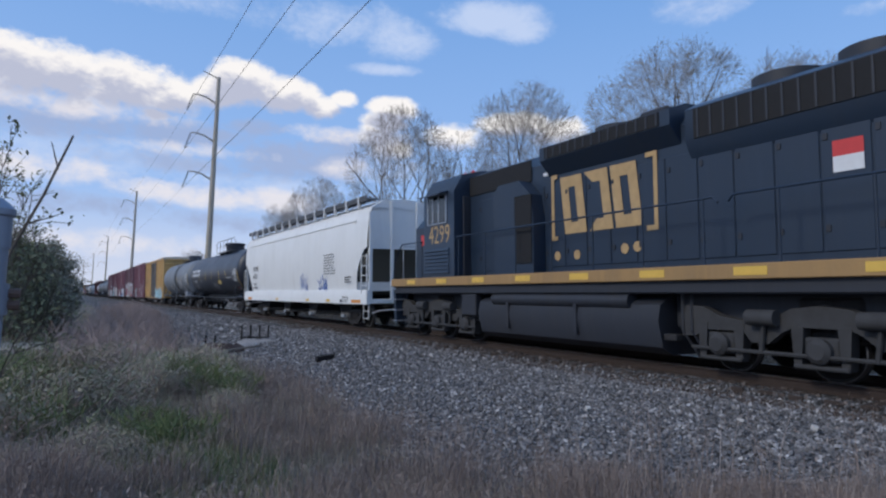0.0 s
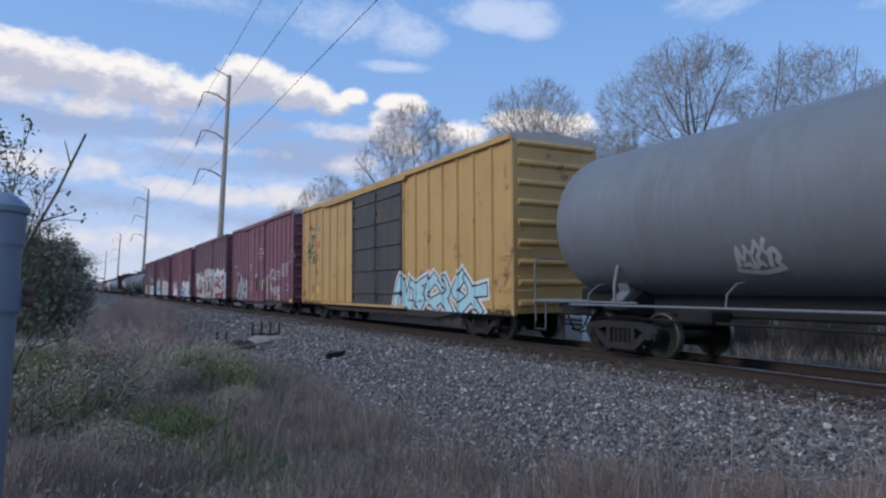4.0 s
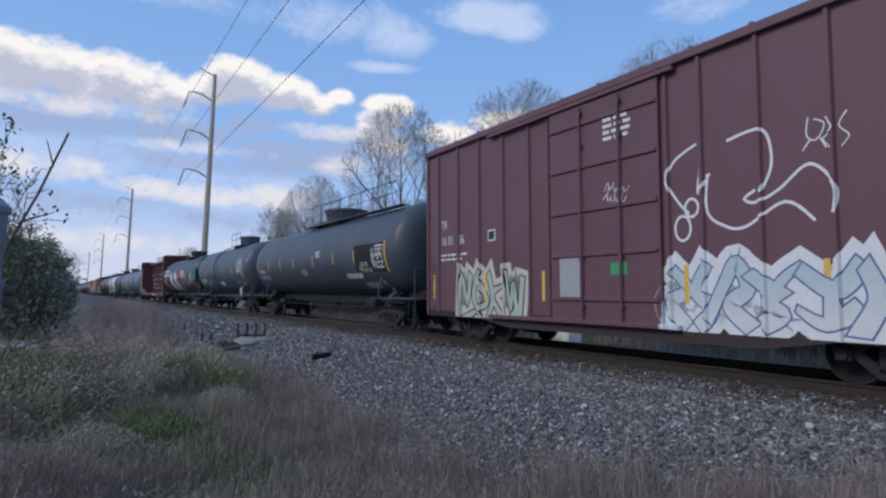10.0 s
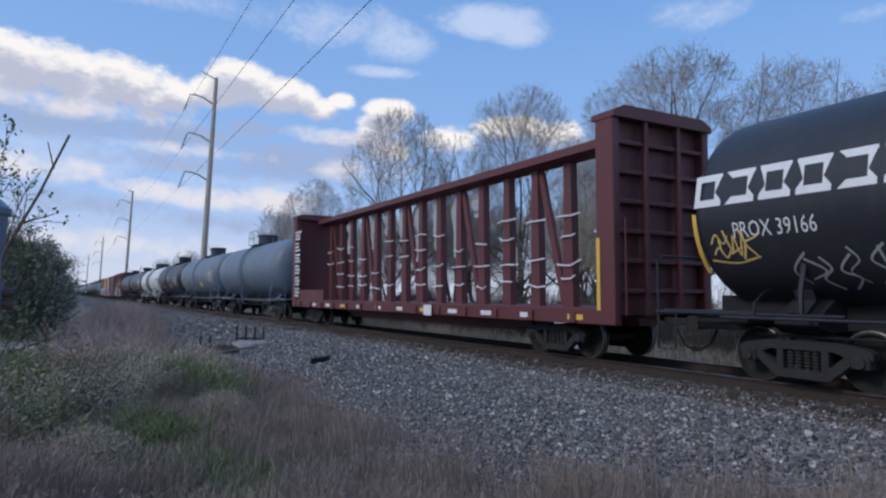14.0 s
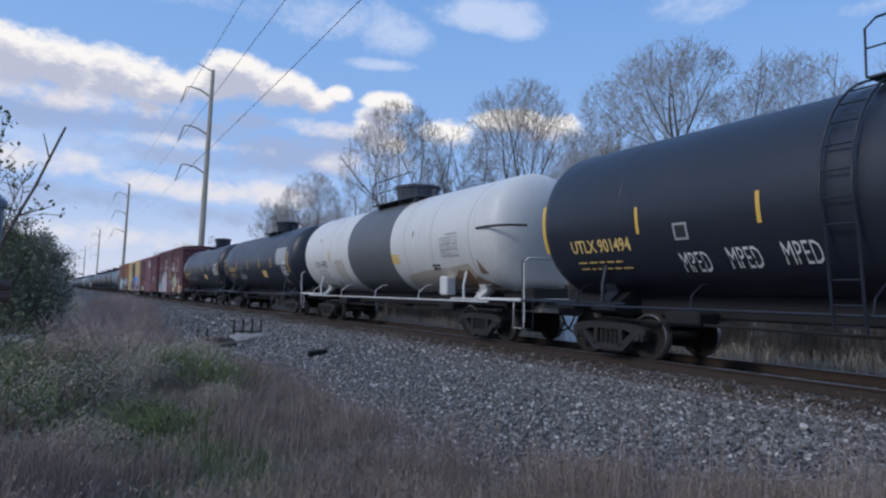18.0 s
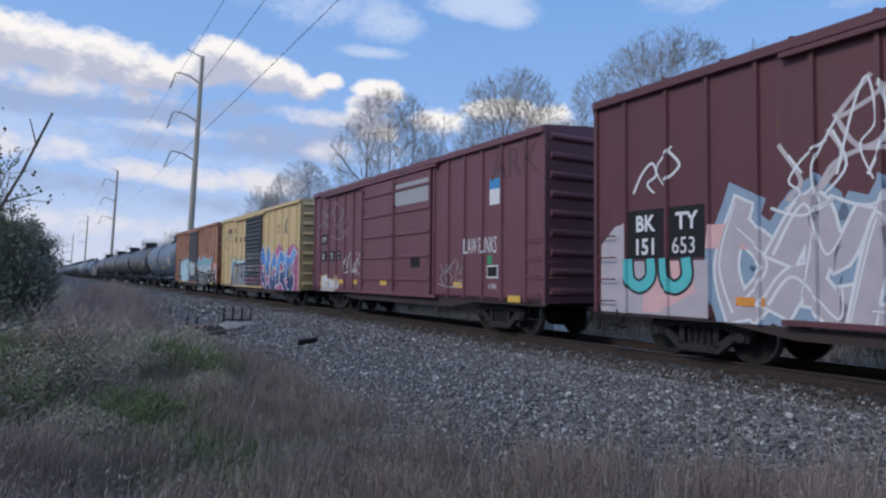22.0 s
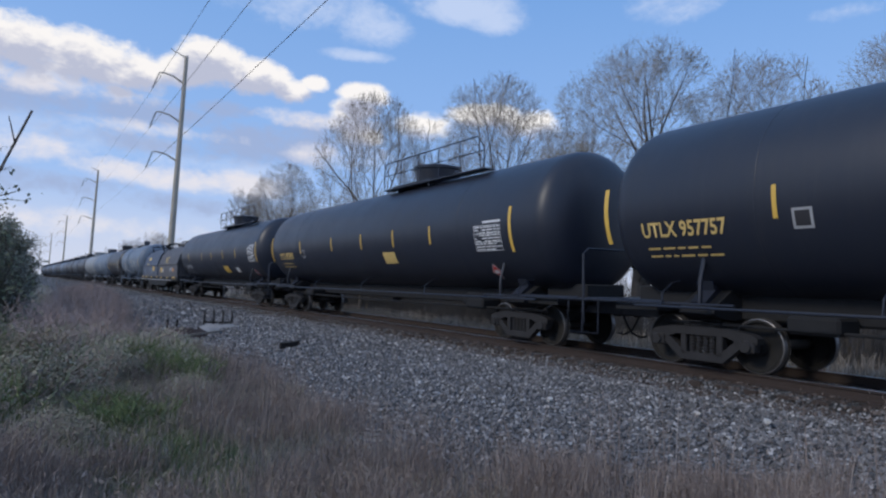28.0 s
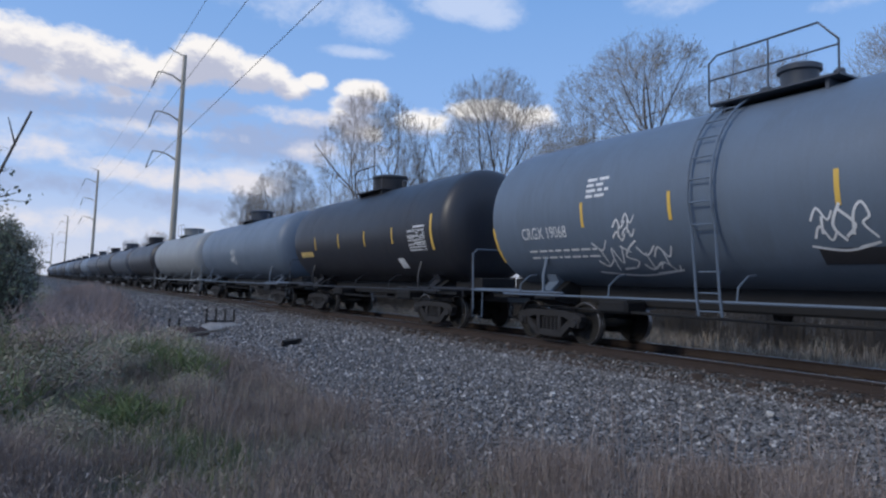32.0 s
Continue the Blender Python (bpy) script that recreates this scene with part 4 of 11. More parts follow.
def boxcar(name, front, rear, top, label, body, door, ribs, door_y, style="rib", roof=None, end_top=None, extras=None, low=0.78, doors=1):
    """A boxcar: side sheets with posts, a sliding door, ribbed ends, roof, sills, steps, trucks.
    door_y: from where to where the door lies; style: a corrugated door, or one with bars and lock rods."""
    car, ln = car_root(name, front, rear, label, "boxcar")
    h = ln / 2
    s_x = BW - 0.06
    d0, d1 = door_y
    for s, nm in ((-1, "side_wall"), (1, "side_wall")):
        g = Geo()
        x0, x1 = (-s_x, -s_x + 0.05) if s < 0 else (s_x - 0.05, s_x)
        g.box(x0, x1, -h + 0.02, h - 0.02, low + 0.02, top - 0.06)
        part(nm, g, body, car)
        g = Geo()
        # bottom sill, deeper between the trucks
        o = [(-h, low + 0.14), (-h, low - 0.02), (-h + 3.0, low - 0.02), (-h + 4.2, low - 0.2), (h - 4.2, low - 0.2), (h - 3.0, low - 0.02), (h, low - 0.02), (h, low + 0.14)]
        g.prism(o, "X", s * (s_x - 0.02) - 0.02, s * (s_x - 0.02) + 0.02)
        part("side_sill", g, SILL, car)
        g = Geo()
        g.box(s * BW - 0.05, s * BW + 0.03, -h - 0.02, h + 0.02, top - 0.16, top, 0.015)
        part("eave_rail", g, body, car)
        n_f, n_r = ribs
        for a, b, n in ((-h + 0.05, d0 - 0.1, n_f), (d1 + 0.1, h - 0.05, n_r)):
            for y in n if isinstance(n, tuple) else [a + (b - a) * i / n for i in range(n + 1)]:
                g = Geo()
                w = 0.055
                o = [(y - w, -s_x), (y - w * 0.55, -BW), (y + w * 0.55, -BW), (y + w, -s_x)]
                o = [(q[1] * (-s), q[0]) for q in o]
                g.prism(o, "Z", low + 0.06, top - 0.14)
                part("side_post", g, body, car, smooth=None)
    # doors on both sides
    for s in (-1, 1):
        x0, x1 = sorted((s * (BW + 0.03), s * (BW - 0.05)))
        xo = s * (BW + 0.03)
        for k in range(doors):
            e0 = d0 + (d1 - d0) * k / doors + (0.03 if k else 0)
            e1 = d0 + (d1 - d0) * (k + 1) / doors
            g = Geo()
            g.box(x0, x1, e0, e1, low + 0.1, top - 0.28, 0.01)
            dr = part("door", g, door, car)
            if style == "ribbed":
                n = 17
                for i in range(n):
                    z = low + 0.2 + (top - 0.5 - low - 0.1) * i / (n - 1)
                    g = Geo()
                    g.prism([(xo, z - 0.07), (xo + s * 0.05, z - 0.02), (xo + s * 0.05, z + 0.02), (xo, z + 0.07)], "Y", e0 + 0.08, e1 - 0.08)
                    part("corrugation", g, door, dr, smooth=None)
            else:
                n = 5
                for i in range(n):
                    z = low + 0.55 + (top - 1.25 - low) * i / (n - 1)
                    g = Geo()
                    g.box(*sorted((xo - s * 0.02, xo + s * 0.045)), e0 + 0.04, e1 - 0.04, z - 0.045, z + 0.045, 0.015)
                    part("door_rib", g, door, dr)
                for fr in ((0.3, 0.66) if doors == 1 else (0.92,)):
                    y = e0 + (e1 - e0) * fr
                    g = Geo()
                    g.rod([(xo + s * 0.075, y, low + 0.12), (xo + s * 0.075, y, top - 0.32)], 0.028, 8)
                    for z in (low + 0.4, low + 1.4, top - 1.2, top - 0.5):
                        g.box(*sorted((xo, xo + s * 0.1)), y - 0.05, y + 0.05, z - 0.04, z + 0.04, 0.008)
                    part("lock_rod", g, door, dr)
        for z, nm in ((low + 0.02, "door_track"), (top - 0.27, "door_track")):
            g = Geo()
            g.box(*sorted((s * (BW - 0.04), s * (BW + 0.09))), max(d0 - 0.4, -h + 0.2), min(d1 + (d1 - d0) * 0.8, h - 0.2), z, z + 0.09, 0.01)
            part(nm, g, body, car)
    # ends with horizontal corrugations
    for s in (-1, 1):
        g = Geo()
        g.box(-s_x, s_x, s * h - 0.03, s * h + 0.03, low + 0.05, top - 0.02)
        end = part("end_wall", g, body, car)
        n = 9
        for i in range(n):
            z = low + 0.32 + (top - 0.55 - low) * i / (n - 1)
            g = Geo()
            hh = 0.1
            g.prism([(s * (h + 0.03), z - hh), (s * (h + 0.11), z - 0.03), (s * (h + 0.11), z + 0.03), (s * (h + 0.03), z + hh)], "X", -s_x + 0.12, s_x - 0.12)
            part("end_rib", g, body, end)
        g = Geo()
        g.prism([(-BW, top - 0.22), (BW, top - 0.22), (BW, top), (0, top + 0.13), (-BW, top)], "Y", s * h - 0.04, s * h + 0.07)
        part("end_cap", g, end_top or body, end)
        for q in (-1, 1):
            g = Geo()
            g.box(q * s_x - 0.06, q * s_x + 0.06, s * h - 0.04, s * h + 0.06, low, top - 0.1, 0.02)
            part("corner_post", g, body, car)
        ladder(car, "end_ladder", body, s * (h + 0.05), -1.3, -0.85, low + 0.1, low + 1.9, 5, out=-s * 0.1, face="y", stiles=False)
        ladder(car, "side_ladder", body, -BW + 0.01, s * (h - 0.12), s * (h - 0.55), low + 0.05, low + 1.75, 4, out=0.08, stiles=False)
        g = Geo()
        y0, y1 = s * (h - 0.1), s * (h - 0.55)
        g.rod([(-BW + 0.06, y0, low + 0.1), (-BW + 0.02, y0, low - 0.32), (-BW + 0.02, y1, low - 0.32), (-BW + 0.06, y1, low + 0.1)], 0.02, 6)
        part("step", g, M_BLACK, car)
    g = Geo()
    g.prism([(-BW - 0.02, top - 0.02), (-BW - 0.02, top + 0.015), (0, top + 0.14), (BW + 0.02, top + 0.015), (BW + 0.02, top - 0.02)], "Y", -h - 0.03, h + 0.03)
    rf = part("roof", g, roof or body, car)
    for i in range(13):
        y = -h + ln * (i + 0.5) / 13
        g = Geo()
        g.prism([(-BW - 0.015, top + 0.01), (-BW - 0.015, top + 0.05), (0, top + 0.175), (BW + 0.015, top + 0.05), (BW + 0.015, top + 0.01)], "Y", y - 0.03, y + 0.03)
        part("roof_rib", g, roof or body, rf)
    posts = []
    for a, b, n in ((-h + 0.05, d0 - 0.1, ribs[0]), (d1 + 0.1, h - 0.05, ribs[1])):
        posts += n if isinstance(n, tuple) else [a + (b - a) * i / n for i in range(n + 1)]

    def face(y, z):
        if d0 <= y <= d1:
            return -BW - 0.03
        q = min(abs(y - p) for p in posts)
        return -BW if q <= 0.0303 else (-s_x if q >= 0.055 else -BW + (BW - s_x) * (q - 0.0303) / 0.0247)
    SURF[car] = ([d0 - 0.002, d0, d1, d1 + 0.002] + [p + o for p in posts for o in (-0.055, -0.03, 0.03, 0.055)], (), face, low)
    under(car, h)
    add_truck(car, -h + 2.2)
    add_truck(car, h - 2.2)
    add_ends(car, h, h + 1.05)
    if extras:
        extras(car, h)
    return car


def under(car, h, z=0.74):
    """Centre sill, cross bearers, brake gear."""
    g = Geo()
    g.box(-0.28, 0.28, -h + 0.1, h - 0.1, z, z + 0.28, 0.02)
    part("centre_sill", g, M_BLACK, car)
    for i in range(5):
        y = -h * 0.5 + h * i / 4
        g = Geo()
        g.prism([(-1.3, z + 0.2), (-0.3, z - 0.05), (0.3, z - 0.05), (1.3, z + 0.2), (1.3, z + 0.32), (-1.3, z + 0.32)], "Y", y - 0.06, y + 0.06)
        part("cross_bearer", g, M_BLACK, car)
    g = Geo()
    g.lathe([(-0.55, 0.0), (-0.55, 0.16), (-0.45, 0.2), (0.45, 0.2), (0.55, 0.16), (0.55, 0.0)], 14, "Y", (-0.75, 1.2, z - 0.02))
    part("air_reservoir", g, M_BLACK, car)
    g = Geo()
    g.rod([(-0.6, -h * 0.6, z - 0.06), (-0.6, h * 0.6, z - 0.06)], 0.02, 6)
    part("brake_rod", g, M_BLACK, car)


# ---- tank cars ----


def tank_shell(half, r, n=40):
    prof = []
    dome = r * 0.40
    for i in range(13):
        # a flattened head with a tight knuckle
        q = max(math.cos(math.pi / 2 * i / 12), 0.0)
        prof.append((-half + dome * (1 - (1 - min(1, q) ** 2.7) ** (1 / 2.2)), r * q if i < 12 else 0.001))
    prof = prof[::-1]
    body = [(-half + dome + (2 * half - 2 * dome) * k / 10, r) for k in range(1, 10)]
    return prof + body + [(-y, q) for y, q in prof[::-1]]


def tank_car(name, front, rear, label, shell, r=1.66, zc=2.87, bands=(), ticks=(), tick_mat=None, ladder_at=None, dome=(0.0, 0.62, 0.5), platform=(1.4, 0.9),
             rails="near", under_mat=None, top_mat=None, extras=None, side_rail=True, long_walk=0.0, detail=True, ring=True):
    """A tank car: shell with dished heads, bands, bolsters and cradles, dome with platform and railings, ladder, side rails."""
    car, ln = car_root(name, front, rear, label, "tank car")
    h = ln / 2
    um = under_mat or shell
    tm = top_mat or (DARKGREY_T if shell in (GREY_T, OLDGREY_T) else um)
    half = h - 0.25
    g = Geo()
    g.lathe(tank_shell(half, r), 40, "Y", (0, 0, zc))
    sh = part("tank_shell", g, shell, car, smooth=60)
    for y0, y1, mat, lb in bands:
        g = Geo()
        g.lathe([(y0, r + 0.004), (y0, r + 0.012), (y1, r + 0.012), (y1, r + 0.004)], 40, "Y", (0, 0, zc))
        part("painted_band", g, mat, sh, lb, smooth=60)
    if ring:
        for y in (-half * 0.62, half * 0.62):
            g = Geo()
            g.lathe([(y - 0.012, r + 0.001), (y - 0.006, r + 0.006), (y + 0.006, r + 0.006), (y + 0.012, r + 0.001)], 40, "Y", (0, 0, zc))
            part("weld_seam", g, shell, sh, smooth=60)
    for y in ticks:
        plate("reflector", tick_mat or M_YELLOW, car, y + 0.036, y - 0.036, 2.45, 2.95, curve=(zc, r))
    # dome
    dy, dr, dh = dome
    g = Geo()
    zt = zc + r
    dh += 0.14
    g.lathe([(zt - 0.2, dr * 0.86), (zt + dh - 0.1, dr), (zt + dh - 0.08, dr + 0.05), (zt + dh, dr + 0.05), (zt + dh + 0.05, dr * 0.8), (zt + dh + 0.06, 0.001)], 20, "Z", (0, dy, 0))
    part("dome", g, tm, car)
    pl, pw = platform
    if detail:
        g = Geo()
        g.box(-pw, pw, dy - pl, dy + pl, zt - 0.05, zt - 0.02)
        for y in (dy - pl * 0.8, dy + pl * 0.8):
            g.box(-pw * 0.9, pw * 0.9, y - 0.03, y + 0.03, zt - 0.22, zt - 0.04)
        pf = part("platform", g, tm, car)
        rl = dy - pl - long_walk, dy + pl + long_walk * 0.2
        for s in (-1, 1) if rails == "both" else (-1,):
            x = s * pw
            g = Geo()
            z = zt - 0.03
            g.rod([(x, rl[0], z), (x, rl[0], z + 0.5), (x, rl[0] + 0.3, z + 0.84), (x, rl[1] - 0.16, z + 0.84), (x, rl[1], z + 0.72), (x, rl[1], z)], 0.018, 6)
            n = max(2, int((rl[1] - rl[0]) / 1.1))
            for i in range(1, n):
                y = rl[0] + (rl[1] - rl[0]) * i / n
                g.rod([(x, y, z), (x, y, z + 0.84)], 0.015, 6)
            g.rod([(x, rl[0], z + 0.42), (x, rl[1], z + 0.42)], 0.014, 6)
            part("handrail", g, tm, car)
        if long_walk:
            g = Geo()
            g.box(-pw - 0.02, -pw + 0.35, rl[0], rl[1], zt - 0.10, zt - 0.07)
            part("walkway", g, tm, car)
        for y, rr in ((dy + dr + 0.35, 0.12), (dy - dr - 0.3, 0.09)):
            g = Geo()
            g.lathe([(zt - 0.1, rr), (zt + 0.3, rr), (zt + 0.34, rr * 0.6), (zt + 0.36, 0.001)], 12, "Z", (0.1, y, 0))
            part("valve", g, tm, car)
    # saddles, sills and cradle plates at the bolsters
    for s in (-1, 1):
        yb = s * (h - 2.1)
        g = Geo()
        o = [(-0.9, 1.35)]
        for i in range(9):
            a = math.radians(234 + (306 - 234) * i / 8)
            o.append((math.cos(a) * (r + 0.01), zc + math.sin(a) * (r + 0.01)))
        o += [(0.9, 1.35), (1.15, 1.15), (0.4, 0.82), (-0.4, 0.82), (-1.15, 1.15)]
        g.prism(o, "Y", yb - 0.16, yb + 0.16)
        part("saddle", g, um, car)
        g = Geo()
        g.prism([(-1.2, 0.96), (-1.15, 1.08), (-0.6, 1.42), (0.6, 1.42), (1.15, 1.08), (1.2, 0.96), (0.9, 0.86), (-0.9, 0.86)], "Y", yb - 0.35, yb + 0.35)
        part("bolster_box", g, M_BLACK, car)
        g = Geo()
        g.box(-1.36, 1.36, *sorted((yb + s * 0.7, s * (h - 0.4))), 0.96, 1.08, 0.01)
        g.box(-0.6, 0.6, *sorted((yb + s * 0.5, s * (h - 0.3))), 1.08, 1.42, 0.03)
        part("end_walkway", g, M_BLACK, car)
        g = Geo()
        g.box(-0.3, 0.3, *sorted((s * (h + 0.45), s * (h - 4.0))), 0.78, 1.12, 0.02)
        part("stub_sill", g, um, car)
        g = Geo()
        g.box(-1.4, 1.4, *sorted((s * (h + 0.5), s * (h - 0.35))), 1.08, 1.14, 0.01)
        part("end_platform", g, um, car)
        # walkway edge beside the head, catching the light, and the brake gear below
        part("walkway_edge", Geo().box(-1.47, -1.41, *sorted((yb - s * 0.9, s * (h + 0.45))), 1.10, 1.14, 0.008), um, car)
        part("brake_gear", Geo().box(-1.05, -0.45, *sorted((yb - s * 1.5, yb - s * 2.3)), 0.72, 1.0, 0.05), M_BLACK, car)
        part("drain_pipe", Geo().rod([(-1.3, yb - s * 0.25, 1.95), (-1.42, yb - s * 0.25, 1.5), (-1.42, yb - s * 0.25, 1.12)], 0.04, 6), um, car)
        g = Geo()
        ye = s * (h + 0.42)
        g.rod([(-1.42, s * (h - 1.6), 1.15), (-1.42, s * (h - 1.6), 1.15), (-1.42, ye - s * 0.12, 1.15)], 0.02, 6)
        g.rod([(-1.42, ye, 0.62), (-1.42, ye, 2.05), (-1.3, ye, 2.15), (1.3, ye, 2.15), (1.42, ye, 2.05), (1.42, ye, 0.62)], 0.022, 6)
        part("end_handrail", g, um, car)
        g = Geo()
        g.rod([(-1.42, ye, 1.1), (-1.44, ye, 0.45), (-1.44, ye - s * 0.42, 0.45), (-1.42, ye - s * 0.42, 1.1)], 0.018, 6)
        part("step", g, um, car)
    part("bottom_sill", Geo().box(-0.42, 0.42, -h + 0.6, h - 0.6, 0.84, zc - r + 0.12, 0.04), M_BLACK, car)
    part("brake_pipe", Geo().rod([(-0.9, -h + 1.2, 0.78), (-0.9, 0, 0.74), (-0.9, h - 1.2, 0.78)], 0.03, 6), M_BLACK, car)
    if side_rail:
        for s in (-1, 1):
            g = Geo()
            g.rod([(s * 1.5, -h + 1.0, 1.06), (s * 1.5, h - 1.0, 1.06)], 0.024, 8)
            for i in range(5):
                y = (-h + 1.6) + (2 * h - 3.2) * i / 4
                g.rod([(s * 1.5, y, 1.06), (s * 1.46, y, 1.3), (s * 1.2, y, 1.48), (s * 1.0, y, 1.5)], 0.018, 6)
            part("side_rail", g, um, car)
    g = Geo()
    g.lathe([(0.66, 0.001), (0.66, 0.12), (0.8, 0.16), (zc - r + 0.05, 0.16)], 12, "Z", (0, 0.15, 0))
    g.box(-0.3, 0.3, -0.25, 0.55, zc - r - 0.06, zc - r + 0.06, 0.02)
    part("bottom_outlet", g, M_BLACK, car)
    if ladder_at is not None:
        y = ladder_at
        for s in (-1,):
            g = Geo()
            for yy in (y - 0.22, y + 0.22):
                pts = [(s * 1.5, yy, 0.82), (s * 1.56, yy, 1.12)]
                for i in range(11):
                    a = math.radians(200 - i * 9.5)
                    pts.append((math.cos(a) * (r + 0.11), yy, zc + math.sin(a) * (r + 0.11)))
                g.rod(pts, 0.024, 6)
            for i in range(8):
                a = math.radians(198 - i * 12.2)
                x, z = math.cos(a) * (r + 0.11), zc + math.sin(a) * (r + 0.11)
                g.rod([(x, y - 0.22, z), (x, y + 0.22, z)], 0.014, 6)
            for z in (0.9, 1.2, 1.55):
                g.rod([(s * 1.52, y - 0.22, z), (s * 1.52, y + 0.22, z)], 0.014, 6)
            part("ladder", g, um, car)
    add_truck(car, -h + 2.1, simple=not detail)
    add_truck(car, h - 2.1, simple=not detail)
    if detail:
        add_ends(car, h, h + 0.75)
        g = Geo()
        g.lathe([(-0.42, 0.0), (-0.42, 0.14), (-0.34, 0.18), (0.34, 0.18), (0.42, 0.14), (0.42, 0.0)], 12, "Y", (-0.7, -h + 4.4, 0.95))
        part("air_reservoir", g, M_BLACK, car)
    SURF[car] = ((), [zc - r + 0.12 + 0.11 * i for i in range(28)], lambda y, z: -math.sqrt(max(0.01, r * r - (z - zc) ** 2)), zc - r + 0.1)
    if extras:
        extras(car, h, (zc, r))
    return car

# ---- the train, from its engine backwards ----

RED, RED2, RED3 = (0.215, 0.080, 0.106), (0.155, 0.070, 0.090), (0.165, 0.058, 0.080)
EVEN = (7.07, 6.22, 5.33, 4.45, 3.58, 2.73, 1.9)
WIDE = (7.02, 5.87, 4.75, 3.6, 2.49, 1.74)


def mirror(ys):
    return tuple(-y for y in ys)


SILVER, WHITE_SPRAY = (0.52, 0.54, 0.57), (0.76, 0.77, 0.80)
PANEL = -BW + 0.058          # the side sheets between the posts
DOORX = -BW - 0.03
M_PINK = plain("pink_spray", (0.7, 0.2, 0.3), 0.6, 0, 0.25)
M_AQUA = plain("aqua_spray", (0.1, 0.5, 0.52), 0.6, 0, 0.25)
M_LILAC = plain("lilac_spray", (0.62, 0.55, 0.62), 0.6, 0, 0.2, 3)
M_SILVERSPRAY = plain("silver_spray", (0.5, 0.5, 0.52), 0.5, 0.2, 0.2, 3)
M_TAN = plain("faded_gold", (0.46, 0.31, 0.15), 0.7, 0, 0.3, 4)
M_PLATE = plain("grey_panel", (0.35, 0.36, 0.38), 0.6, 0, 0.2)
M_RED = plain("red_placard", (0.6, 0.05, 0.05), 0.5, 0, 0.1)
M_GREENP = plain("green_placard", (0.05, 0.32, 0.14), 0.5, 0, 0.1)
M_ORANGE = plain("orange_mark", (0.7, 0.28, 0.05), 0.6, 0, 0.2)
M_BLUE2 = plain("bright_blue_spray", (0.05, 0.27, 0.55), 0.6, 0, 0.2)
M_INKS = plain("black_spray_paint", (0.022, 0.022, 0.028), 0.6, 0, 0.3, 4)
M_CHROMES = plain("dull_silver_spray", (0.33, 0.345, 0.36), 0.55, 0.1, 0.28, 3)
M_CREAMS = plain("cream_spray", (0.56, 0.52, 0.44), 0.6, 0, 0.2, 3)
M_CRIMSON = plain("crimson_spray", (0.30, 0.035, 0.055), 0.6, 0, 0.35, 3)
M_PALEY = plain("pale_yellow_spray", (0.62, 0.58, 0.34), 0.6, 0, 0.2, 3)
M_STEELB = plain("steel_blue_spray", (0.26, 0.35, 0.46), 0.6, 0, 0.25, 3)
M_LILACG = plain("lilac_grey_spray", (0.46, 0.42, 0.46), 0.6, 0, 0.2, 3)
M_PALEAQUA = plain("pale_aqua_spray", (0.42, 0.66, 0.72), 0.6, 0, 0.2, 3)
M_MAGENTA = plain("magenta_spray", (0.46, 0.16, 0.30), 0.6, 0, 0.3, 2)
M_PINKPALE = plain("pale_pink_spray", (0.68, 0.42, 0.42), 0.6, 0, 0.2, 3)
M_FADEW = plain("thin_white_spray", (0.50, 0.45, 0.47), 0.7, 0, 0.3, 4)


def faded(name, low, high, z0, z1):
    """Spray colour that passes from one tone to another up the letters."""
    m, nt, bsdf = material(name)
    tc = nt.nodes.new("ShaderNodeTexCoord").outputs["Object"]
    sep = nt.nodes.new("ShaderNodeSeparateXYZ")
    nt.links.new(tc, sep.inputs[0])
    f = calc(nt, "ADD", calc(nt, "DIVIDE", calc(nt, "SUBTRACT", sep.outputs[2], z0), z1 - z0), calc(nt, "MULTIPLY", calc(nt, "SUBTRACT", noise_node(nt, 1.8, 4, 0.6), 0.5), 0.9))
    c = mixc(nt, ramp(nt, f, [(0.2, 0.0), (0.8, 1.0)]), low, high)
    c = mixc(nt, calc(nt, "MULTIPLY", noise_node(nt, 9, 5, 0.7), 0.3), c, (0.2, 0.2, 0.21))
    nt.links.new(c, bsdf.inputs["Base Color"])
    bsdf.inputs["Roughness"].default_value = 0.6
    return m


M_GLASS = plain("dark_window_glass", (0.02, 0.025, 0.03), 0.08, 0, 0.1)


def ring_of_blocks(name, mat, parent, y, z, w, h, n, t, side_x=None, curve=None, slant=0.0, gap=0.25, label="block emblem"):
    """An emblem as plain blocks: n open frames in a row."""
    step = w / n
    bw = step * (1 - gap)
    for i in range(n):
        y0 = y - i * step
        g = Geo()

        def put(a, b):
            zz = z + b
            yy = y0 - a - slant * b
            if curve:
                return (-math.sqrt(max(0.01, (curve[1] + 0.008) ** 2 - (zz - curve[0]) ** 2)), yy, zz)
            return (side_x - 0.008, yy, zz)
        outer = [(0, 0), (bw, 0), (bw, h), (0, h)]
        inner = [(t, t), (bw - t, t), (bw - t, h - t), (t, h - t)]
        v = [put(*p) for p in outer] + [put(*p) for p in inner]
        f = [(0, 1, 5, 4), (1, 2, 6, 5), (2, 3, 7, 6)]
        if i % 3 != 1:
            f.append((3, 0, 4, 7))
        g.add(v, f)
        part(name, g, mat, parent, label)


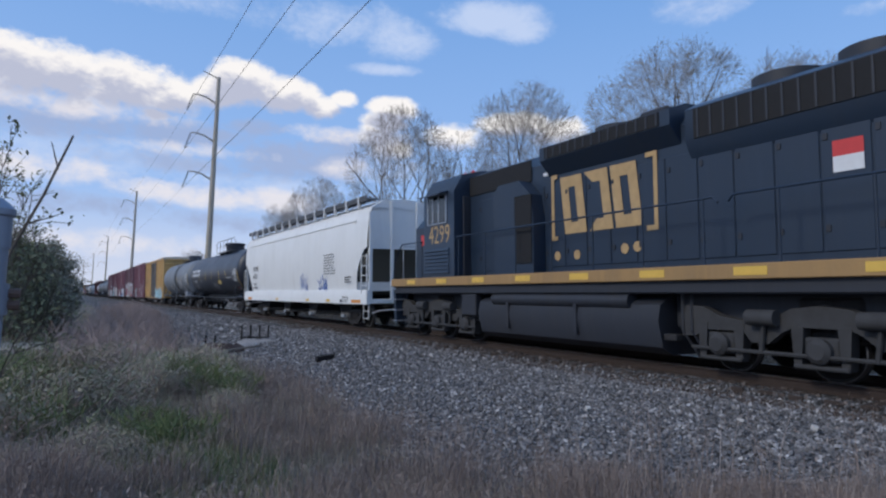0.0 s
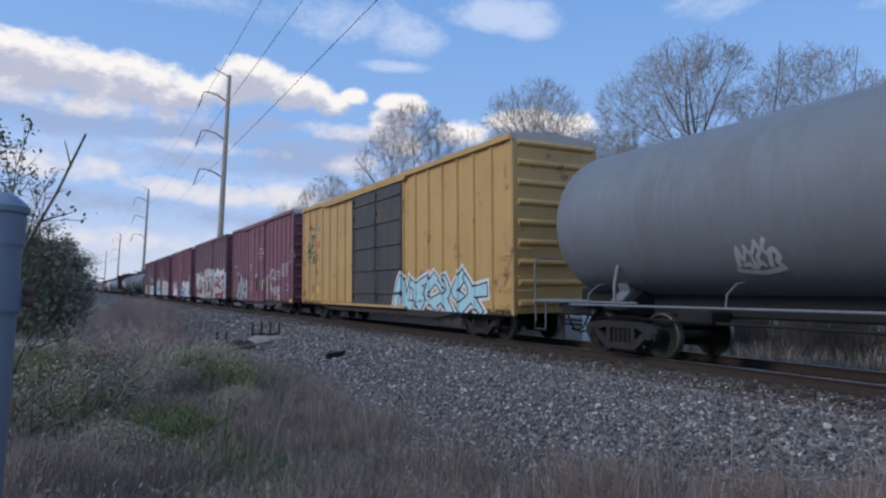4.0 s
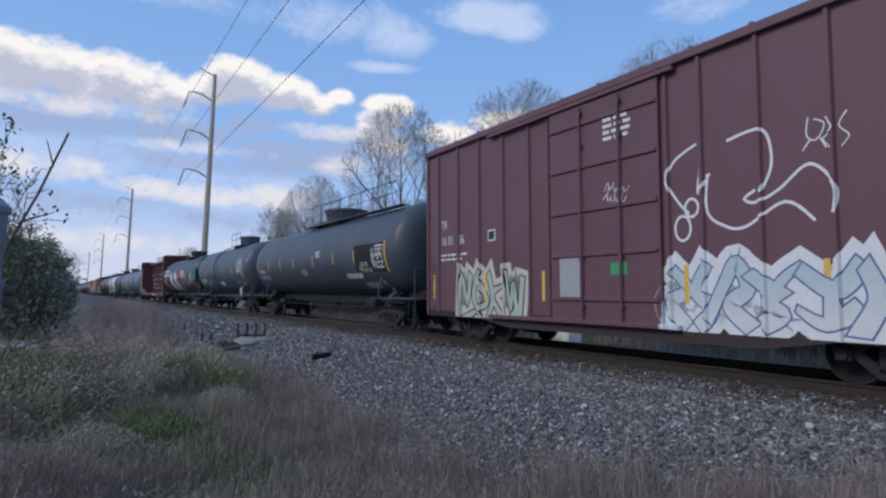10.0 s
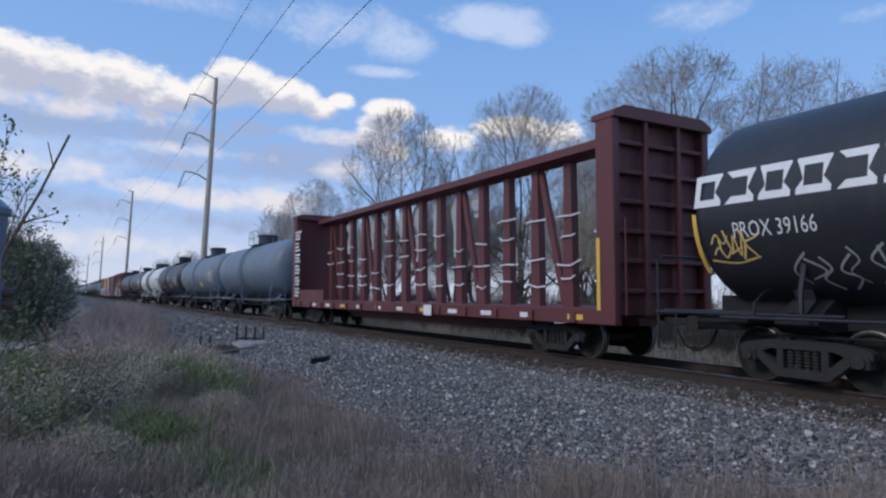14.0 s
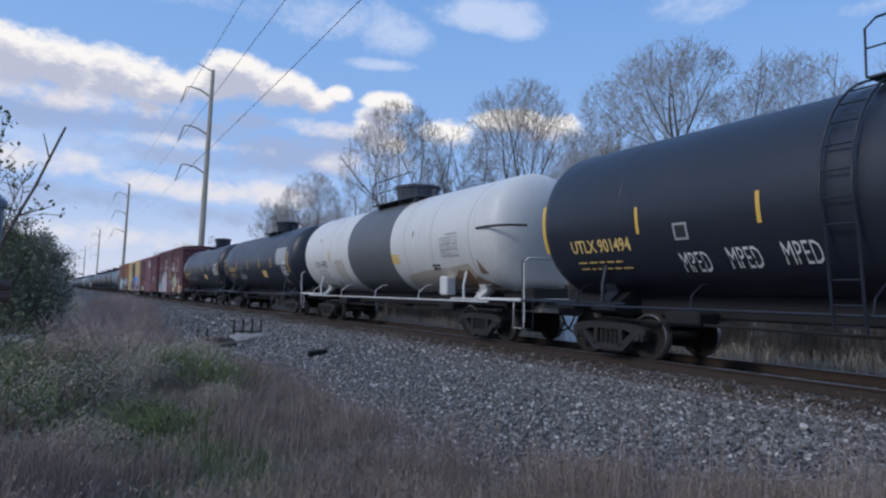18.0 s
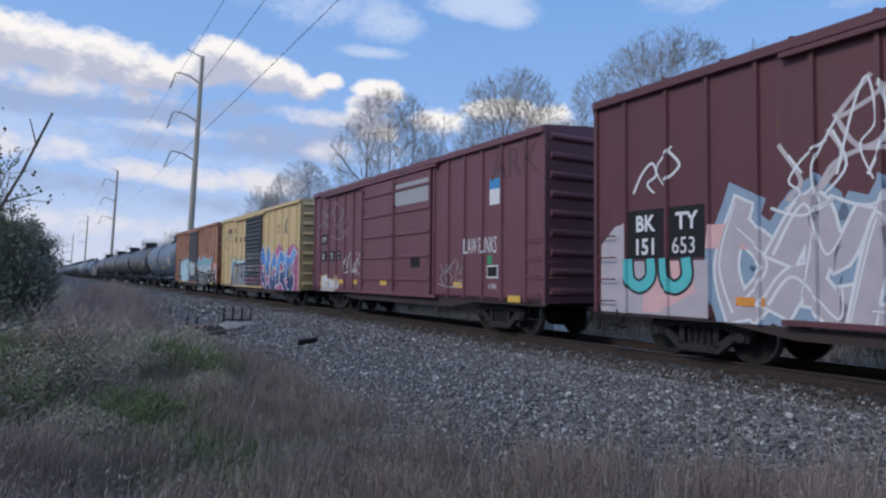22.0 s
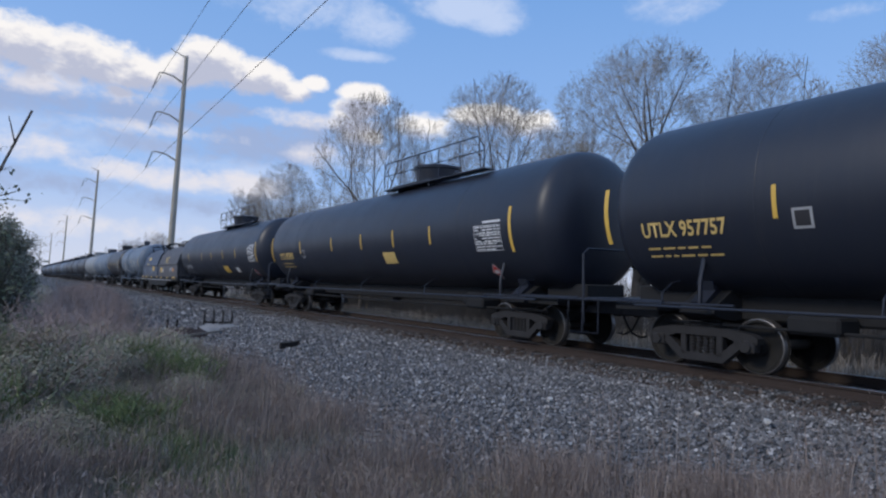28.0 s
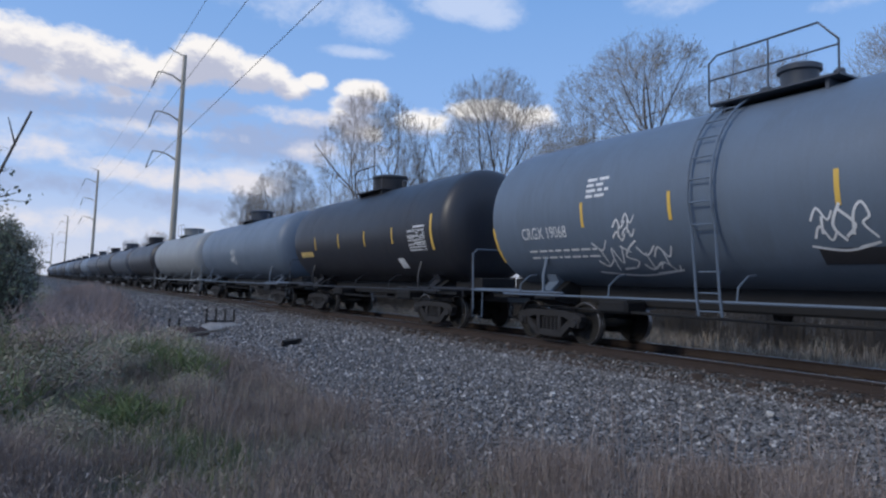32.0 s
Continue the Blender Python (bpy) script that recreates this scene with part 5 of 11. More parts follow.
def diamond(car, y, z, curve, s=0.19):
    """A hazard placard: a white diamond with a red field and a white bar."""
    z = max(z, curve[0] - curve[1] + 0.48)
    for nm, q, mt, d in (("placard", s, M_WHITE, 0.010), ("placard_field", s * 0.88, M_RED, 0.013)):
        spray(nm, mt, car, [(d, [(y, z - q), (y - q, z), (y, z + q), (y + q, z)])], "red and white diamond hazard placard" if nm == "placard" else "")
    spray("placard_bar", M_WHITE, car, [(0.016, [(y + s * 0.5, z - s * 0.2), (y - s * 0.5, z - s * 0.2), (y - s * 0.5, z + s * 0.2), (y + s * 0.5, z + s * 0.2)])])


def spec_panel(car, y0, y1, z0, z1, curve, mat=None, seed=3):
    """A stencilled specification table: a thin frame, rules and rows of fine print."""
    rnd = random.Random(seed + int(abs(y0) * 10))
    w, h, ink, polys = y0 - y1, z1 - z0, mat or M_WHITE, []
    n = 9
    for i in range(n + 1):
        z = z0 + h * i / n
        if i in (0, n) or i % 3 == 0:
            polys.append([(y0, z), (y1, z), (y1, z + 0.013), (y0, z + 0.013)])
        if i < n:
            y = y0 - 0.04
            while y > y1 + 0.08:
                l = min(rnd.uniform(0.06, 0.24), y - y1 - 0.04)
                if rnd.random() < 0.85:
                    polys.append([(y, z + h / n * 0.32), (y - l, z + h / n * 0.32), (y - l, z + h / n * 0.78), (y, z + h / n * 0.78)])
                y -= l + 0.035
    for y in (y0, y1 + 0.013, y0 - w * 0.55):
        polys.append([(y, z0), (y - 0.013, z0), (y - 0.013, z1), (y, z1)])
    polys.append([(y0 - w * 0.35, z1 + 0.07), (y1, z1 + 0.07), (y1, z1 + 0.12), (y0 - w * 0.35, z1 + 0.12)])
    spray("specification_panel", ink, car, polys, "table of fine white print", 0.005)


# -- locomotive --
def locomotive():
    car, ln = car_root("locomotive", -274.3, -253.3, "weathered dark blue six-axle diesel locomotive with a yellow sill stripe", "locomotive")
    blue = paint("engine_blue", (0.015, 0.031, 0.060), 0.45, (0.03, 0.03, 0.032), 0.4)
    grime = paint("engine_grime", (0.024, 0.029, 0.042), 0.6, (0.035, 0.032, 0.03), 0.6)
    cream = paint("engine_yellow", (0.40, 0.24, 0.095), 0.6, (0.10, 0.08, 0.06), 0.7)
    h, nose_end = ln / 2, -8.1
    part("frame", Geo().box(-1.45, 1.45, nose_end, h, 1.36, 1.62, 0.03), grime, car)
    for s in (-1, 1):
        part("walkway_edge", Geo().box(*sorted((s * 1.46, s * 1.55)), nose_end + 0.05, h - 0.05, 1.60, 1.85, 0.012), cream, car, "dull yellow walkway edge")
    for i in range(8):
        y = 9.2 - i * 2.05
        plate("reflector", M_YELLOW, car, y, y - 0.6, 1.66, 1.80, side_x=-1.552)
    part("walkway", Geo().box(-1.5, 1.5, nose_end, h, 1.80, 1.86), grime, car)
    # long hood with its door panels
    hood = part("long_hood", Geo().prism([(-0.95, 1.86), (-0.95, 4.55), (-0.72, 4.86), (0.72, 4.86), (0.95, 4.55), (0.95, 1.86)], "Y", -7.3, 6.15), blue, car)
    for s in (-1, 1):
        y = 5.6
        while y > -6.6:
            part("hood_door", Geo().box(*sorted((s * 0.95, s * 0.972)), y - 0.72, y, 2.0, 4.0, 0.008), blue, hood)
            for z in (2.3, 3.7):
                part("hinge", Geo().box(*sorted((s * 0.97, s * 0.99)), y - 0.1, y - 0.03, z, z + 0.1), grime, hood)
            y -= 0.76
    # dynamic brake blister and radiator flare with dark grilles
    for y0, y1, z0, z1, w in ((2.4, -1.6, 4.3, 5.02, 1.25), (-1.85, -7.1, 3.92, 4.92, 1.12)):
        fl = part("flared_housing", Geo().prism([(-0.95, z0 - 0.1), (-w, z0 + 0.25), (-w, z1 - 0.16), (-0.8, z1), (0.8, z1), (w, z1 - 0.16), (w, z0 + 0.25), (0.95, z0 - 0.1)], "Y", y1, y0), blue, car)
        for s in (-1, 1):
            gr = part("grille", Geo().box(*sorted((s * w, s * (w + 0.02))), y1 + 0.25, y0 - 0.2, z0 + 0.27, z1 - 0.18), M_BLACK, fl, "dark intake grille")
            n = int((y0 - y1) / 0.28)
            for i in range(n):
                y = y1 + 0.3 + (y0 - y1 - 0.6) * i / (n - 1)
                part("grille_bar", Geo().box(*sorted((s * (w + 0.02), s * (w + 0.035))), y - 0.02, y + 0.02, z0 + 0.28, z1 - 0.19), grime, gr)
    for y in (-3.2, -4.75, -6.3, 0.9):
        fan = part("roof_fan", Geo().lathe([(4.86, 0.62), (5.18, 0.62), (5.2, 0.55), (5.12, 0.5), (5.12, 0.001)], 24, "Z", (0, y, 0)), grime, car)
    part("exhaust_stack", Geo().box(-0.3, 0.3, -0.7, 0.1, 4.8, 5.3, 0.05), grime, car)
    # blower duct beside the cab
    part("blower_duct", Geo().prism([(4.35, 1.86), (4.35, 3.95), (4.1, 4.2), (3.2, 4.2), (2.7, 3.8), (2.6, 3.3), (2.6, 1.86)], "X", -1.32, -0.93), blue, car)
    part("duct_opening", Geo().box(-1.335, -1.32, 2.65, 3.35, 2.1, 3.8, 0.02), M_BLACK, car)
    part("inertial_intake", Geo().box(-0.985, -0.955, 3.1, 6.1, 4.2, 4.75, 0.01), M_BLACK, car)
    # cab
    cab = part("cab", Geo().prism([(-1.5, 1.86), (-1.5, 4.35), (-1.2, 4.86), (-0.5, 5.02), (0.5, 5.02), (1.2, 4.86), (1.5, 4.35), (1.5, 1.86)], "Y", 6.15, 8.05), blue, car)
    wn = part("window", Geo().box(-1.52, -1.49, 6.62, 7.72, 3.5, 4.3, 0.01), M_GLASS, cab, "dark sliding cab window")
    for y in (6.6, 7.05, 7.42, 7.74):
        part("window_frame", Geo().box(-1.535, -1.5, y - 0.025, y + 0.025, 3.47, 4.33, 0.006), M_CHROME, wn)
    for z in (3.47, 4.33):
        part("window_frame", Geo().box(-1.535, -1.5, 6.6, 7.74, z - 0.02, z + 0.02, 0.005), M_CHROME, wn)
    part("sunshade", Geo().prism([(-1.5, 4.36), (-1.8, 4.28), (-1.8, 4.32), (-1.5, 4.42)], "Y", 6.5, 7.85), blue, cab)
    for i in range(7):
        z = 1.98 + i * 0.11
        part("louver", Geo().prism([(-1.5, z), (-1.54, z), (-1.5, z + 0.09)], "Y", 6.45, 8.0), blue, cab)
    part("rear_door", Geo().box(-1.2, -0.96, 6.10, 6.16, 1.9, 4.2, 0.01), grime, cab)
    letters("road_digits", "4299", 0.78, M_TAN, cab, 7.72, 2.88, side_x=-1.5, squeeze=0.86)
    nose = part("short_hood", Geo().prism([(-0.98, 1.86), (-0.98, 3.55), (-0.7, 3.85), (0.7, 3.85), (0.98, 3.55), (0.98, 1.86)], "Y", 8.05, 9.65), blue, car)
    plate("nose_flag", M_RED, nose, 9.25, 8.75, 2.95, 3.3, side_x=-0.985)
    for y in (7.0, 7.5):
        part("beacon", Geo().lathe([(5.0, 0.07), (5.16, 0.07), (5.2, 0.001)], 10, "Z", (-0.3, y, 0)), M_RED, cab)
    # emblem: plain blocks in brackets
    for y, d in ((2.3, -0.22), (-0.92, 0.2)):
        for yy, z0, z1 in ((y, 2.62, 4.2),):
            plate("emblem_bracket", M_TAN, hood, yy, yy - 0.1, z0, z1, side_x=-0.975)
        for z in (2.62, 4.1):
            plate("emblem_bracket", M_TAN, hood, max(y, y + d), min(y, y + d), z, z + 0.1, side_x=-0.976)
    ring_of_blocks("emblem", M_TAN, hood, 1.8, 2.75, 2.5, 1.35, 3, 0.26, side_x=-0.978, slant=-0.12, gap=0.1, label="yellow block emblem")
    for y, z in ((2.1, 2.25), (1.4, 2.25), (-0.1, 2.3), (-0.45, 2.32)):
        part("yellow_dot", Geo().lathe([(-0.985, 0.11), (-0.98, 0.11)], 12, "X", (0, y, z), cap=True), M_TAN, hood)
    plate("flag_decal", M_RED, hood, -4.45, -4.9, 3.42, 3.66, side_x=-0.976, label="red over white decal")
    plate("flag_decal", M_WHITE, hood, -4.45, -4.9, 3.18, 3.42, side_x=-0.976)
    for y, z in ((-2.3, 4.0), (-3.6, 4.05), (-3.9, 3.95), (-5.3, 4.0), (2.6, 4.3), (-6.2, 3.9), (0.3, 4.32)):
        plate("warning_sticker", M_WHITE, hood, y, y - 0.2, z - 0.06, z + 0.02, side_x=-0.976)
    # handrails
    for s in (-1, 1):
        for y0, y1 in ((6.1, -2.8), (-3.0, -7.8)):
            part("handrail", Geo().rod([(s * 1.5, y0, 2.9), (s * 1.5, y0 - 0.1, 3.0), (s * 1.5, y1 + 0.1, 3.0), (s * 1.5, y1, 2.9)], 0.022, 6), blue, car)
        for i in range(10):
            y = 5.9 - i * 1.4
            part("stanchion", Geo().rod([(s * 1.5, y, 1.84), (s * 1.5, y, 3.0)], 0.02, 6), blue, car)
        part("handrail", Geo().rod([(s * 1.5, 8.2, 1.86), (s * 1.5, 8.2, 3.0), (s * 1.5, 9.7, 3.0), (s * 1.5, 10.3, 2.4), (s * 1.5, 10.35, 1.86)], 0.022, 6), blue, car)
        part("handrail", Geo().rod([(s * 1.1, 10.42, 1.86), (s * 1.1, 10.42, 3.0), (s * 0.3, 10.42, 3.0), (s * 0.3, 10.42, 1.86)], 0.022, 6), M_CHROME, car)
        for i in range(4):
            z = 0.42 + i * 0.36
            part("step", Geo().box(*sorted((s * 1.05, s * 1.5)), 10.2, 10.45, z, z + 0.04), M_CHROME, car)
        part("step_side", Geo().box(*sorted((s * 1.02, s * 1.06)), 10.15, 10.5, 0.35, 1.7), blue, car)
    for s in (-1, 1):
        part("pilot", Geo().prism([(-1.45, 1.5), (1.45, 1.5), (1.4, 0.45), (0.8, 0.22), (-0.8, 0.22), (-1.4, 0.45)], "Y", *((10.35, 10.5) if s > 0 else (nose_end - 0.15, nose_end))), blue, car)
    # fuel tank
    part("fuel_tank", Geo().prism([(-1.0, 1.36), (-1.35, 1.15), (-1.42, 0.85), (-1.3, 0.35), (-1.05, 0.2), (1.05, 0.2), (1.3, 0.35), (1.42, 0.85), (1.35, 1.15), (1.0, 1.36)], "Y", -1.35, 5.0), grime, car)
    for z, r in ((1.22, 0.16),):
        part("air_reservoir", Geo().lathe([(-0.6, 0.001), (-0.6, r), (4.3, r), (4.3, 0.001)], 14, "Y", (-1.3, 0, z)), grime, car)
    for y in (1.0, 3.6):
        part("tank_strap", Geo().box(-1.44, -1.36, y - 0.05, y + 0.05, 0.5, 1.2, 0.01), grime, car)
    # added dark filler box, keeps daylight from showing between frame and trucks
    part("underframe_filler", Geo().box(-0.9, 0.9, nose_end + 0.3, h - 0.4, 0.72, 1.37, 0.03), grime, car)
    for y in (-1.75, -1.95):
        part("sand_pipe", Geo().rod([(-1.2, y, 1.36), (-1.22, y, 0.7), (-0.95, y - 0.15, 0.2)], 0.03, 6), grime, car)
    part("battery_box", Geo().box(-1.42, -0.9, 5.15, 5.9, 0.75, 1.36, 0.03), grime, car)
    part("bell_bracket", Geo().box(-1.4, -1.2, -1.75, -1.45, 0.5, 0.62, 0.02), M_TRUCK, car)
    AX = 1.74
    dusty = plain("dusty_truck_casting", (0.042, 0.043, 0.047), 0.85, 0, 0.45, 4)
    # three-axle trucks
    side = Geo()
    side.prism([(-2.55, 0.60), (-2.6, 0.98), (-2.45, 1.16), (-2.1, 1.14), (-1.75, 0.98), (-1.15, 0.90), (-0.75, 0.98), (-0.45, 1.13), (0.0, 1.18), (0.45, 1.13), (0.75, 0.98), (1.15, 0.90), (1.75, 0.98), (2.1, 1.14), (2.45, 1.16), (2.6, 0.98), (2.55, 0.60),
                (2.25, 0.62), (2.1, 0.74), (1.3, 0.74), (1.15, 0.56), (0.85, 0.56), (0.6, 0.76), (0.42, 0.84), (-0.42, 0.84), (-0.6, 0.76), (-0.85, 0.56), (-1.15, 0.56), (-1.3, 0.74), (-2.1, 0.74), (-2.25, 0.62)], "X", -1.20, -1.02)
    for a in (-AX, 0.0, AX):
        for q in (-0.36, 0.36):
            side.prism([(a + q - 0.10, 0.86), (a + q - 0.06, 0.26), (a + q + 0.06, 0.26), (a + q + 0.10, 0.86)], "X", -1.21, -1.0)
        side.box(-1.19, -1.02, a - 0.27, a + 0.27, 0.34, 0.70, 0.03)
        side.lathe([(-1.34, 0.001), (-1.34, 0.12), (-1.28, 0.19), (-1.1, 0.19)], 16, "X", (0, a, 0.5))
        side.box(-1.25, -1.02, a - 0.42, a + 0.42, 0.22, 0.29, 0.02)
    side_me = side.mesh("side_frame", 35)
    fix_normals(side_me)
    side_me.materials.append(dusty)
    for y in (-4.28, 7.7):
        t = part("truck", Geo().box(-0.95, 0.95, -0.5, 0.5, 0.6, 1.3, 0.05), M_TRUCK, car)
        t.location = (0, y, 0)
        for s in (1, -1):
            o = part("side_frame", side_me, None, t)
            o.rotation_euler = (0, 0, 0 if s == 1 else math.pi)
            for a in (-0.88, 0.88):
                part("brake_cylinder", Geo().lathe([(-0.25, 0.001), (-0.25, 0.13), (0.25, 0.13), (0.25, 0.001)], 12, "Y", (s * -1.3, a, 0.98)), dusty, t)
                part("brake_hanger", Geo().rod([(s * -1.26, a, 0.9), (s * -1.26, a + 0.06, 0.4)], 0.04, 6), dusty, t)
            part("brake_beam", Geo().rod([(s * -1.25, -2.3, 0.42), (s * -1.25, 2.3, 0.42)], 0.035, 6), dusty, t)
        for a in (-AX, 0.0, AX):
            w = part("wheelset", ME_WHEEL, None, t)
            w.matrix_parent_inverse = Matrix.Translation((0, a, WHEEL_R))
            SPIN.append(w)
    add_ends(car, h, h + 0.7, -nose_end + 0.5)


locomotive()


# -- covered hopper --
def covered_hopper():
    car, ln = car_root("covered_hopper", -251.3, -231.8, "clean white round-sided covered hopper car with a grey roof walk", "hopper car")
    white = paint("hopper_white", (0.82, 0.83, 0.83), 0.5, (0.3, 0.28, 0.25), 0.25)
    h = ln / 2
    sec = [(-1.45, 1.45), (-1.56, 2.2), (-1.57, 3.3), (-1.52, 4.15), (-1.38, 4.62), (-0.9, 4.92), (0, 5.0)]
    sec = sec + [(-x, z) for x, z in sec[::-1][1:]]
    part("body", Geo().prism(sec, "Y", -8.4, 8.2), white, car, smooth=50)
    rail_at = [(1.45, 1.45), (2.2, 1.56), (3.3, 1.57), (4.15, 1.52), (4.62, 1.38), (4.92, 0.9)]

    def bow(z):
        for (z0, x0), (z1, x1) in zip(rail_at, rail_at[1:]):
            if z <= z1:
                return x0 + (x1 - x0) * max(0, (z - z0) / (z1 - z0))
        return 0.9
    for s in (-1, 1):
        y0, y1 = (8.4, h - 0.06) if s < 0 else (8.2, h - 0.06)
        for q in (-1, 1):
            # the side sheet runs on to the end over a rounded cut-away
            v, f, n, m = [], [], 14, 10
            for i in range(n + 1):
                t = i / n
                low = 1.5 + (1.6 * math.sin(min(1.0, t * 1.02) * math.pi / 2) ** 0.75 if t > 0 else 0)
                for j in range(m + 1):
                    z = low + (4.62 - low) * j / m
                    v.append((q * bow(z), s * (y0 + (y1 - y0) * t), z))
            for i in range(n):
                for j in range(m):
                    k = i * (m + 1) + j
                    f.append((k, k + m + 1, k + m + 2, k + 1))
            part("side_sheet", Geo().add(v, f), white, car, smooth=50)
        top = [(x, z) for x, z in sec if z > 4.5]
        part("roof_end", Geo().prism([(-1.36, 4.5)] + top + [(1.36, 4.5)], "Y", *sorted((s * y0, s * y1))), white, car, smooth=50)
        part("end_sheet", Geo().prism([(-1.5, 3.05), (-1.5, 4.15), (-1.36, 4.62), (1.36, 4.62), (1.5, 4.15), (1.5, 3.05)], "Y", *sorted((s * (y1 - 0.06), s * y1))), white, car)
        part("slope_sheet", Geo().prism([(s * (h - 0.1), 3.1), (s * 7.9, 1.3), (s * 7.8, 1.4), (s * (h - 0.2), 3.2)], "X", -1.42, 1.42), paint("hopper_grey_end", (0.075, 0.078, 0.068), 0.7, (0.08, 0.07, 0.06), 0.4), car, "dirty olive-grey slope sheet")
        part("end_post", Geo().box(-1.5, -1.38, *sorted((s * (h - 0.12), s * h)), 1.1, 4.45, 0.01), white, car)
        part("end_post", Geo().box(1.38, 1.5, *sorted((s * (h - 0.12), s * h)), 1.1, 4.45, 0.01), white, car)
        for x in (-0.55, 0.55):
            part("end_post", Geo().box(x - 0.06, x + 0.06, *sorted((s * (h - 0.1), s * h)), 1.1, 4.9, 0.01), white, car)
        part("end_sill", Geo().box(-1.5, 1.5, *sorted((s * (h - 1.0), s * h)), 0.98, 1.14, 0.01), white, car)
        for i in range(5):
            z = 1.3 + i * 0.37
            part("rung", Geo().rod([(-1.53, s * (h - 0.05), z), (-1.6, s * (h - 0.05), z), (-1.6, s * (h - 0.55), z), (-1.53, s * (h - 0.55), z)], 0.016, 6), white, car)
        for yy in (h - 0.03, h - 0.57):
            part("stile", Geo().rod([(-1.6, s * yy, 1.0), (-1.6, s * yy, 2.85)], 0.024, 6), white, car)
        part("step", Geo().rod([(-1.5, s * (h - 0.05), 1.0), (-1.52, s * (h - 0.05), 0.42), (-1.52, s * (h - 0.55), 0.42), (-1.5, s * (h - 0.55), 1.0)], 0.022, 6), white, car)
        part("step_rung", Geo().rod([(-1.52, s * (h - 0.05), 0.7), (-1.52, s * (h - 0.55), 0.7)], 0.018, 6), white, car)
        part("uncoupling_lever", Geo().rod([(-1.45, s * (h + 0.05), 0.62), (-1.2, s * (h + 0.2), 0.72), (-0.2, s * (h + 0.3), 0.8)], 0.016, 6), white, car)
    # side sill, roof walk
    for s in (-1, 1):
        part("side_sill", Geo().prism([(s * 1.5, 0.95), (s * 1.62, 0.95), (s * 1.62, 1.28), (s * 1.55, 1.5), (s * 1.48, 1.5)], "Y", -h, h), white, car)
        part("roof_seam", Geo().rod([(s * 1.53, -h + 1.2, 4.2), (s * 1.53, h - 1.0, 4.2)], 0.022, 6), white, car)
    walk_mat = plain("galvanised_grating", (0.09, 0.095, 0.105), 0.7, 0.2, 0.2)
    for s in (-1, 1):
        part("running_board", Geo().box(*sorted((s * 0.95, s * 1.45)), -h + 0.4, h - 0.4, 4.98, 5.03), walk_mat, car)
        part("running_board_edge", Geo().box(*sorted((s * 1.42, s * 1.46)), -h + 0.4, h - 0.4, 4.92, 5.12), walk_mat, car)
        for i in range(14):
            y = -h + 1.2 + (ln - 2.3) * i / 13
            part("board_bracket", Geo().prism([(s * 1.36, 4.66), (s * 1.48, 4.70), (s * 1.48, 5.14), (s * 1.42, 5.14), (s * 1.38, 4.8)], "Y", y - 0.05, y + 0.05), white, car)
    for i in range(5):
        y = -h + 3.0 + (ln - 6.0) * i / 4
        part("hatch_cover", Geo().box(-0.45, 0.45, y - 1.3, y + 1.3, 4.98, 5.1, 0.03), white, car)
    # hopper outlets
    for i in range(4):
        y = -6.3 + 4.2 * i
        part("outlet", Geo().prism([(y - 1.3, 1.45), (y + 1.3, 1.45), (y + 0.45, 0.55), (y - 0.45, 0.55)], "X", -1.1, 1.1), M_BLACK, car)
        part("outlet_gate", Geo().box(-1.15, 1.15, y - 0.4, y + 0.4, 0.38, 0.55, 0.03), paint("gate_grey", (0.16, 0.16, 0.16)), car)
        part("gate_handle", Geo().box(-1.3, -1.12, y - 0.25, y + 0.05, 0.36, 0.5, 0.02), M_CHROME, car)
    part("centre_sill", Geo().box(-0.3, 0.3, -h, h, 0.78, 1.1, 0.02), M_BLACK, car)
    letters("reporting_mark", "DOWX", 0.42, M_DARKTEXT, car, 7.66, 2.66, side_x=-1.572, squeeze=0.85)
    letters("reporting_number", "69542", 0.42, M_DARKTEXT, car, 7.68, 2.22, side_x=-1.572, squeeze=0.95)
    small_print(M_DARKTEXT, car, 7.65, 1.86, 0.9, 2, side_x=-1.56, h=0.09, gap=0.22, seed=4)
    small_print(M_DARKTEXT, car, -4.9, 3.0, 1.4, 8, side_x=-1.578, h=0.035, gap=0.115, seed=5)
    small_print(M_DARKTEXT, car, -7.35, 2.0, 0.7, 3, side_x=-1.566, h=0.04, gap=0.1, seed=6)
    small_print(M_DARKTEXT, car, -7.3, 1.2, 0.6, 3, side_x=-1.625, h=0.04, gap=0.09, seed=7)
    for y, w, mt in ((-2.6, 0.42, M_YELLOW), (-5.35, 0.45, M_YELLOW), (-8.25, 0.9, M_ORANGE), (8.7, 0.9, M_ORANGE), (2.5, 0.45, M_YELLOW), (-7.0, 0.22, M_DARKTEXT)):
        plate("reflector", mt, car, y, y - w, 1.0, 1.12, side_x=-1.622)
    SURF[car] = ((), (1.5, 2.2), lambda y, z: -1.45 - 0.11 * min(1, max(0, (z - 1.45) / 0.75)) - 0.012, 1.0)
    scrawl("spray_tag", M_BLUEPEN, car, -1.4, 1.3, 1.0, 1.05, 3, side_x=-1.568, thick=0.07, n=8)
    scrawl("spray_tag", M_BLUEPEN, car, -3.95, 1.42, 1.1, 0.8, 9, side_x=-1.568, thick=0.07, n=9)
    add_truck(car, -h + 2.6)
    add_truck(car, h - 2.4)
    add_ends(car, h, h + 0.85)


covered_hopper()

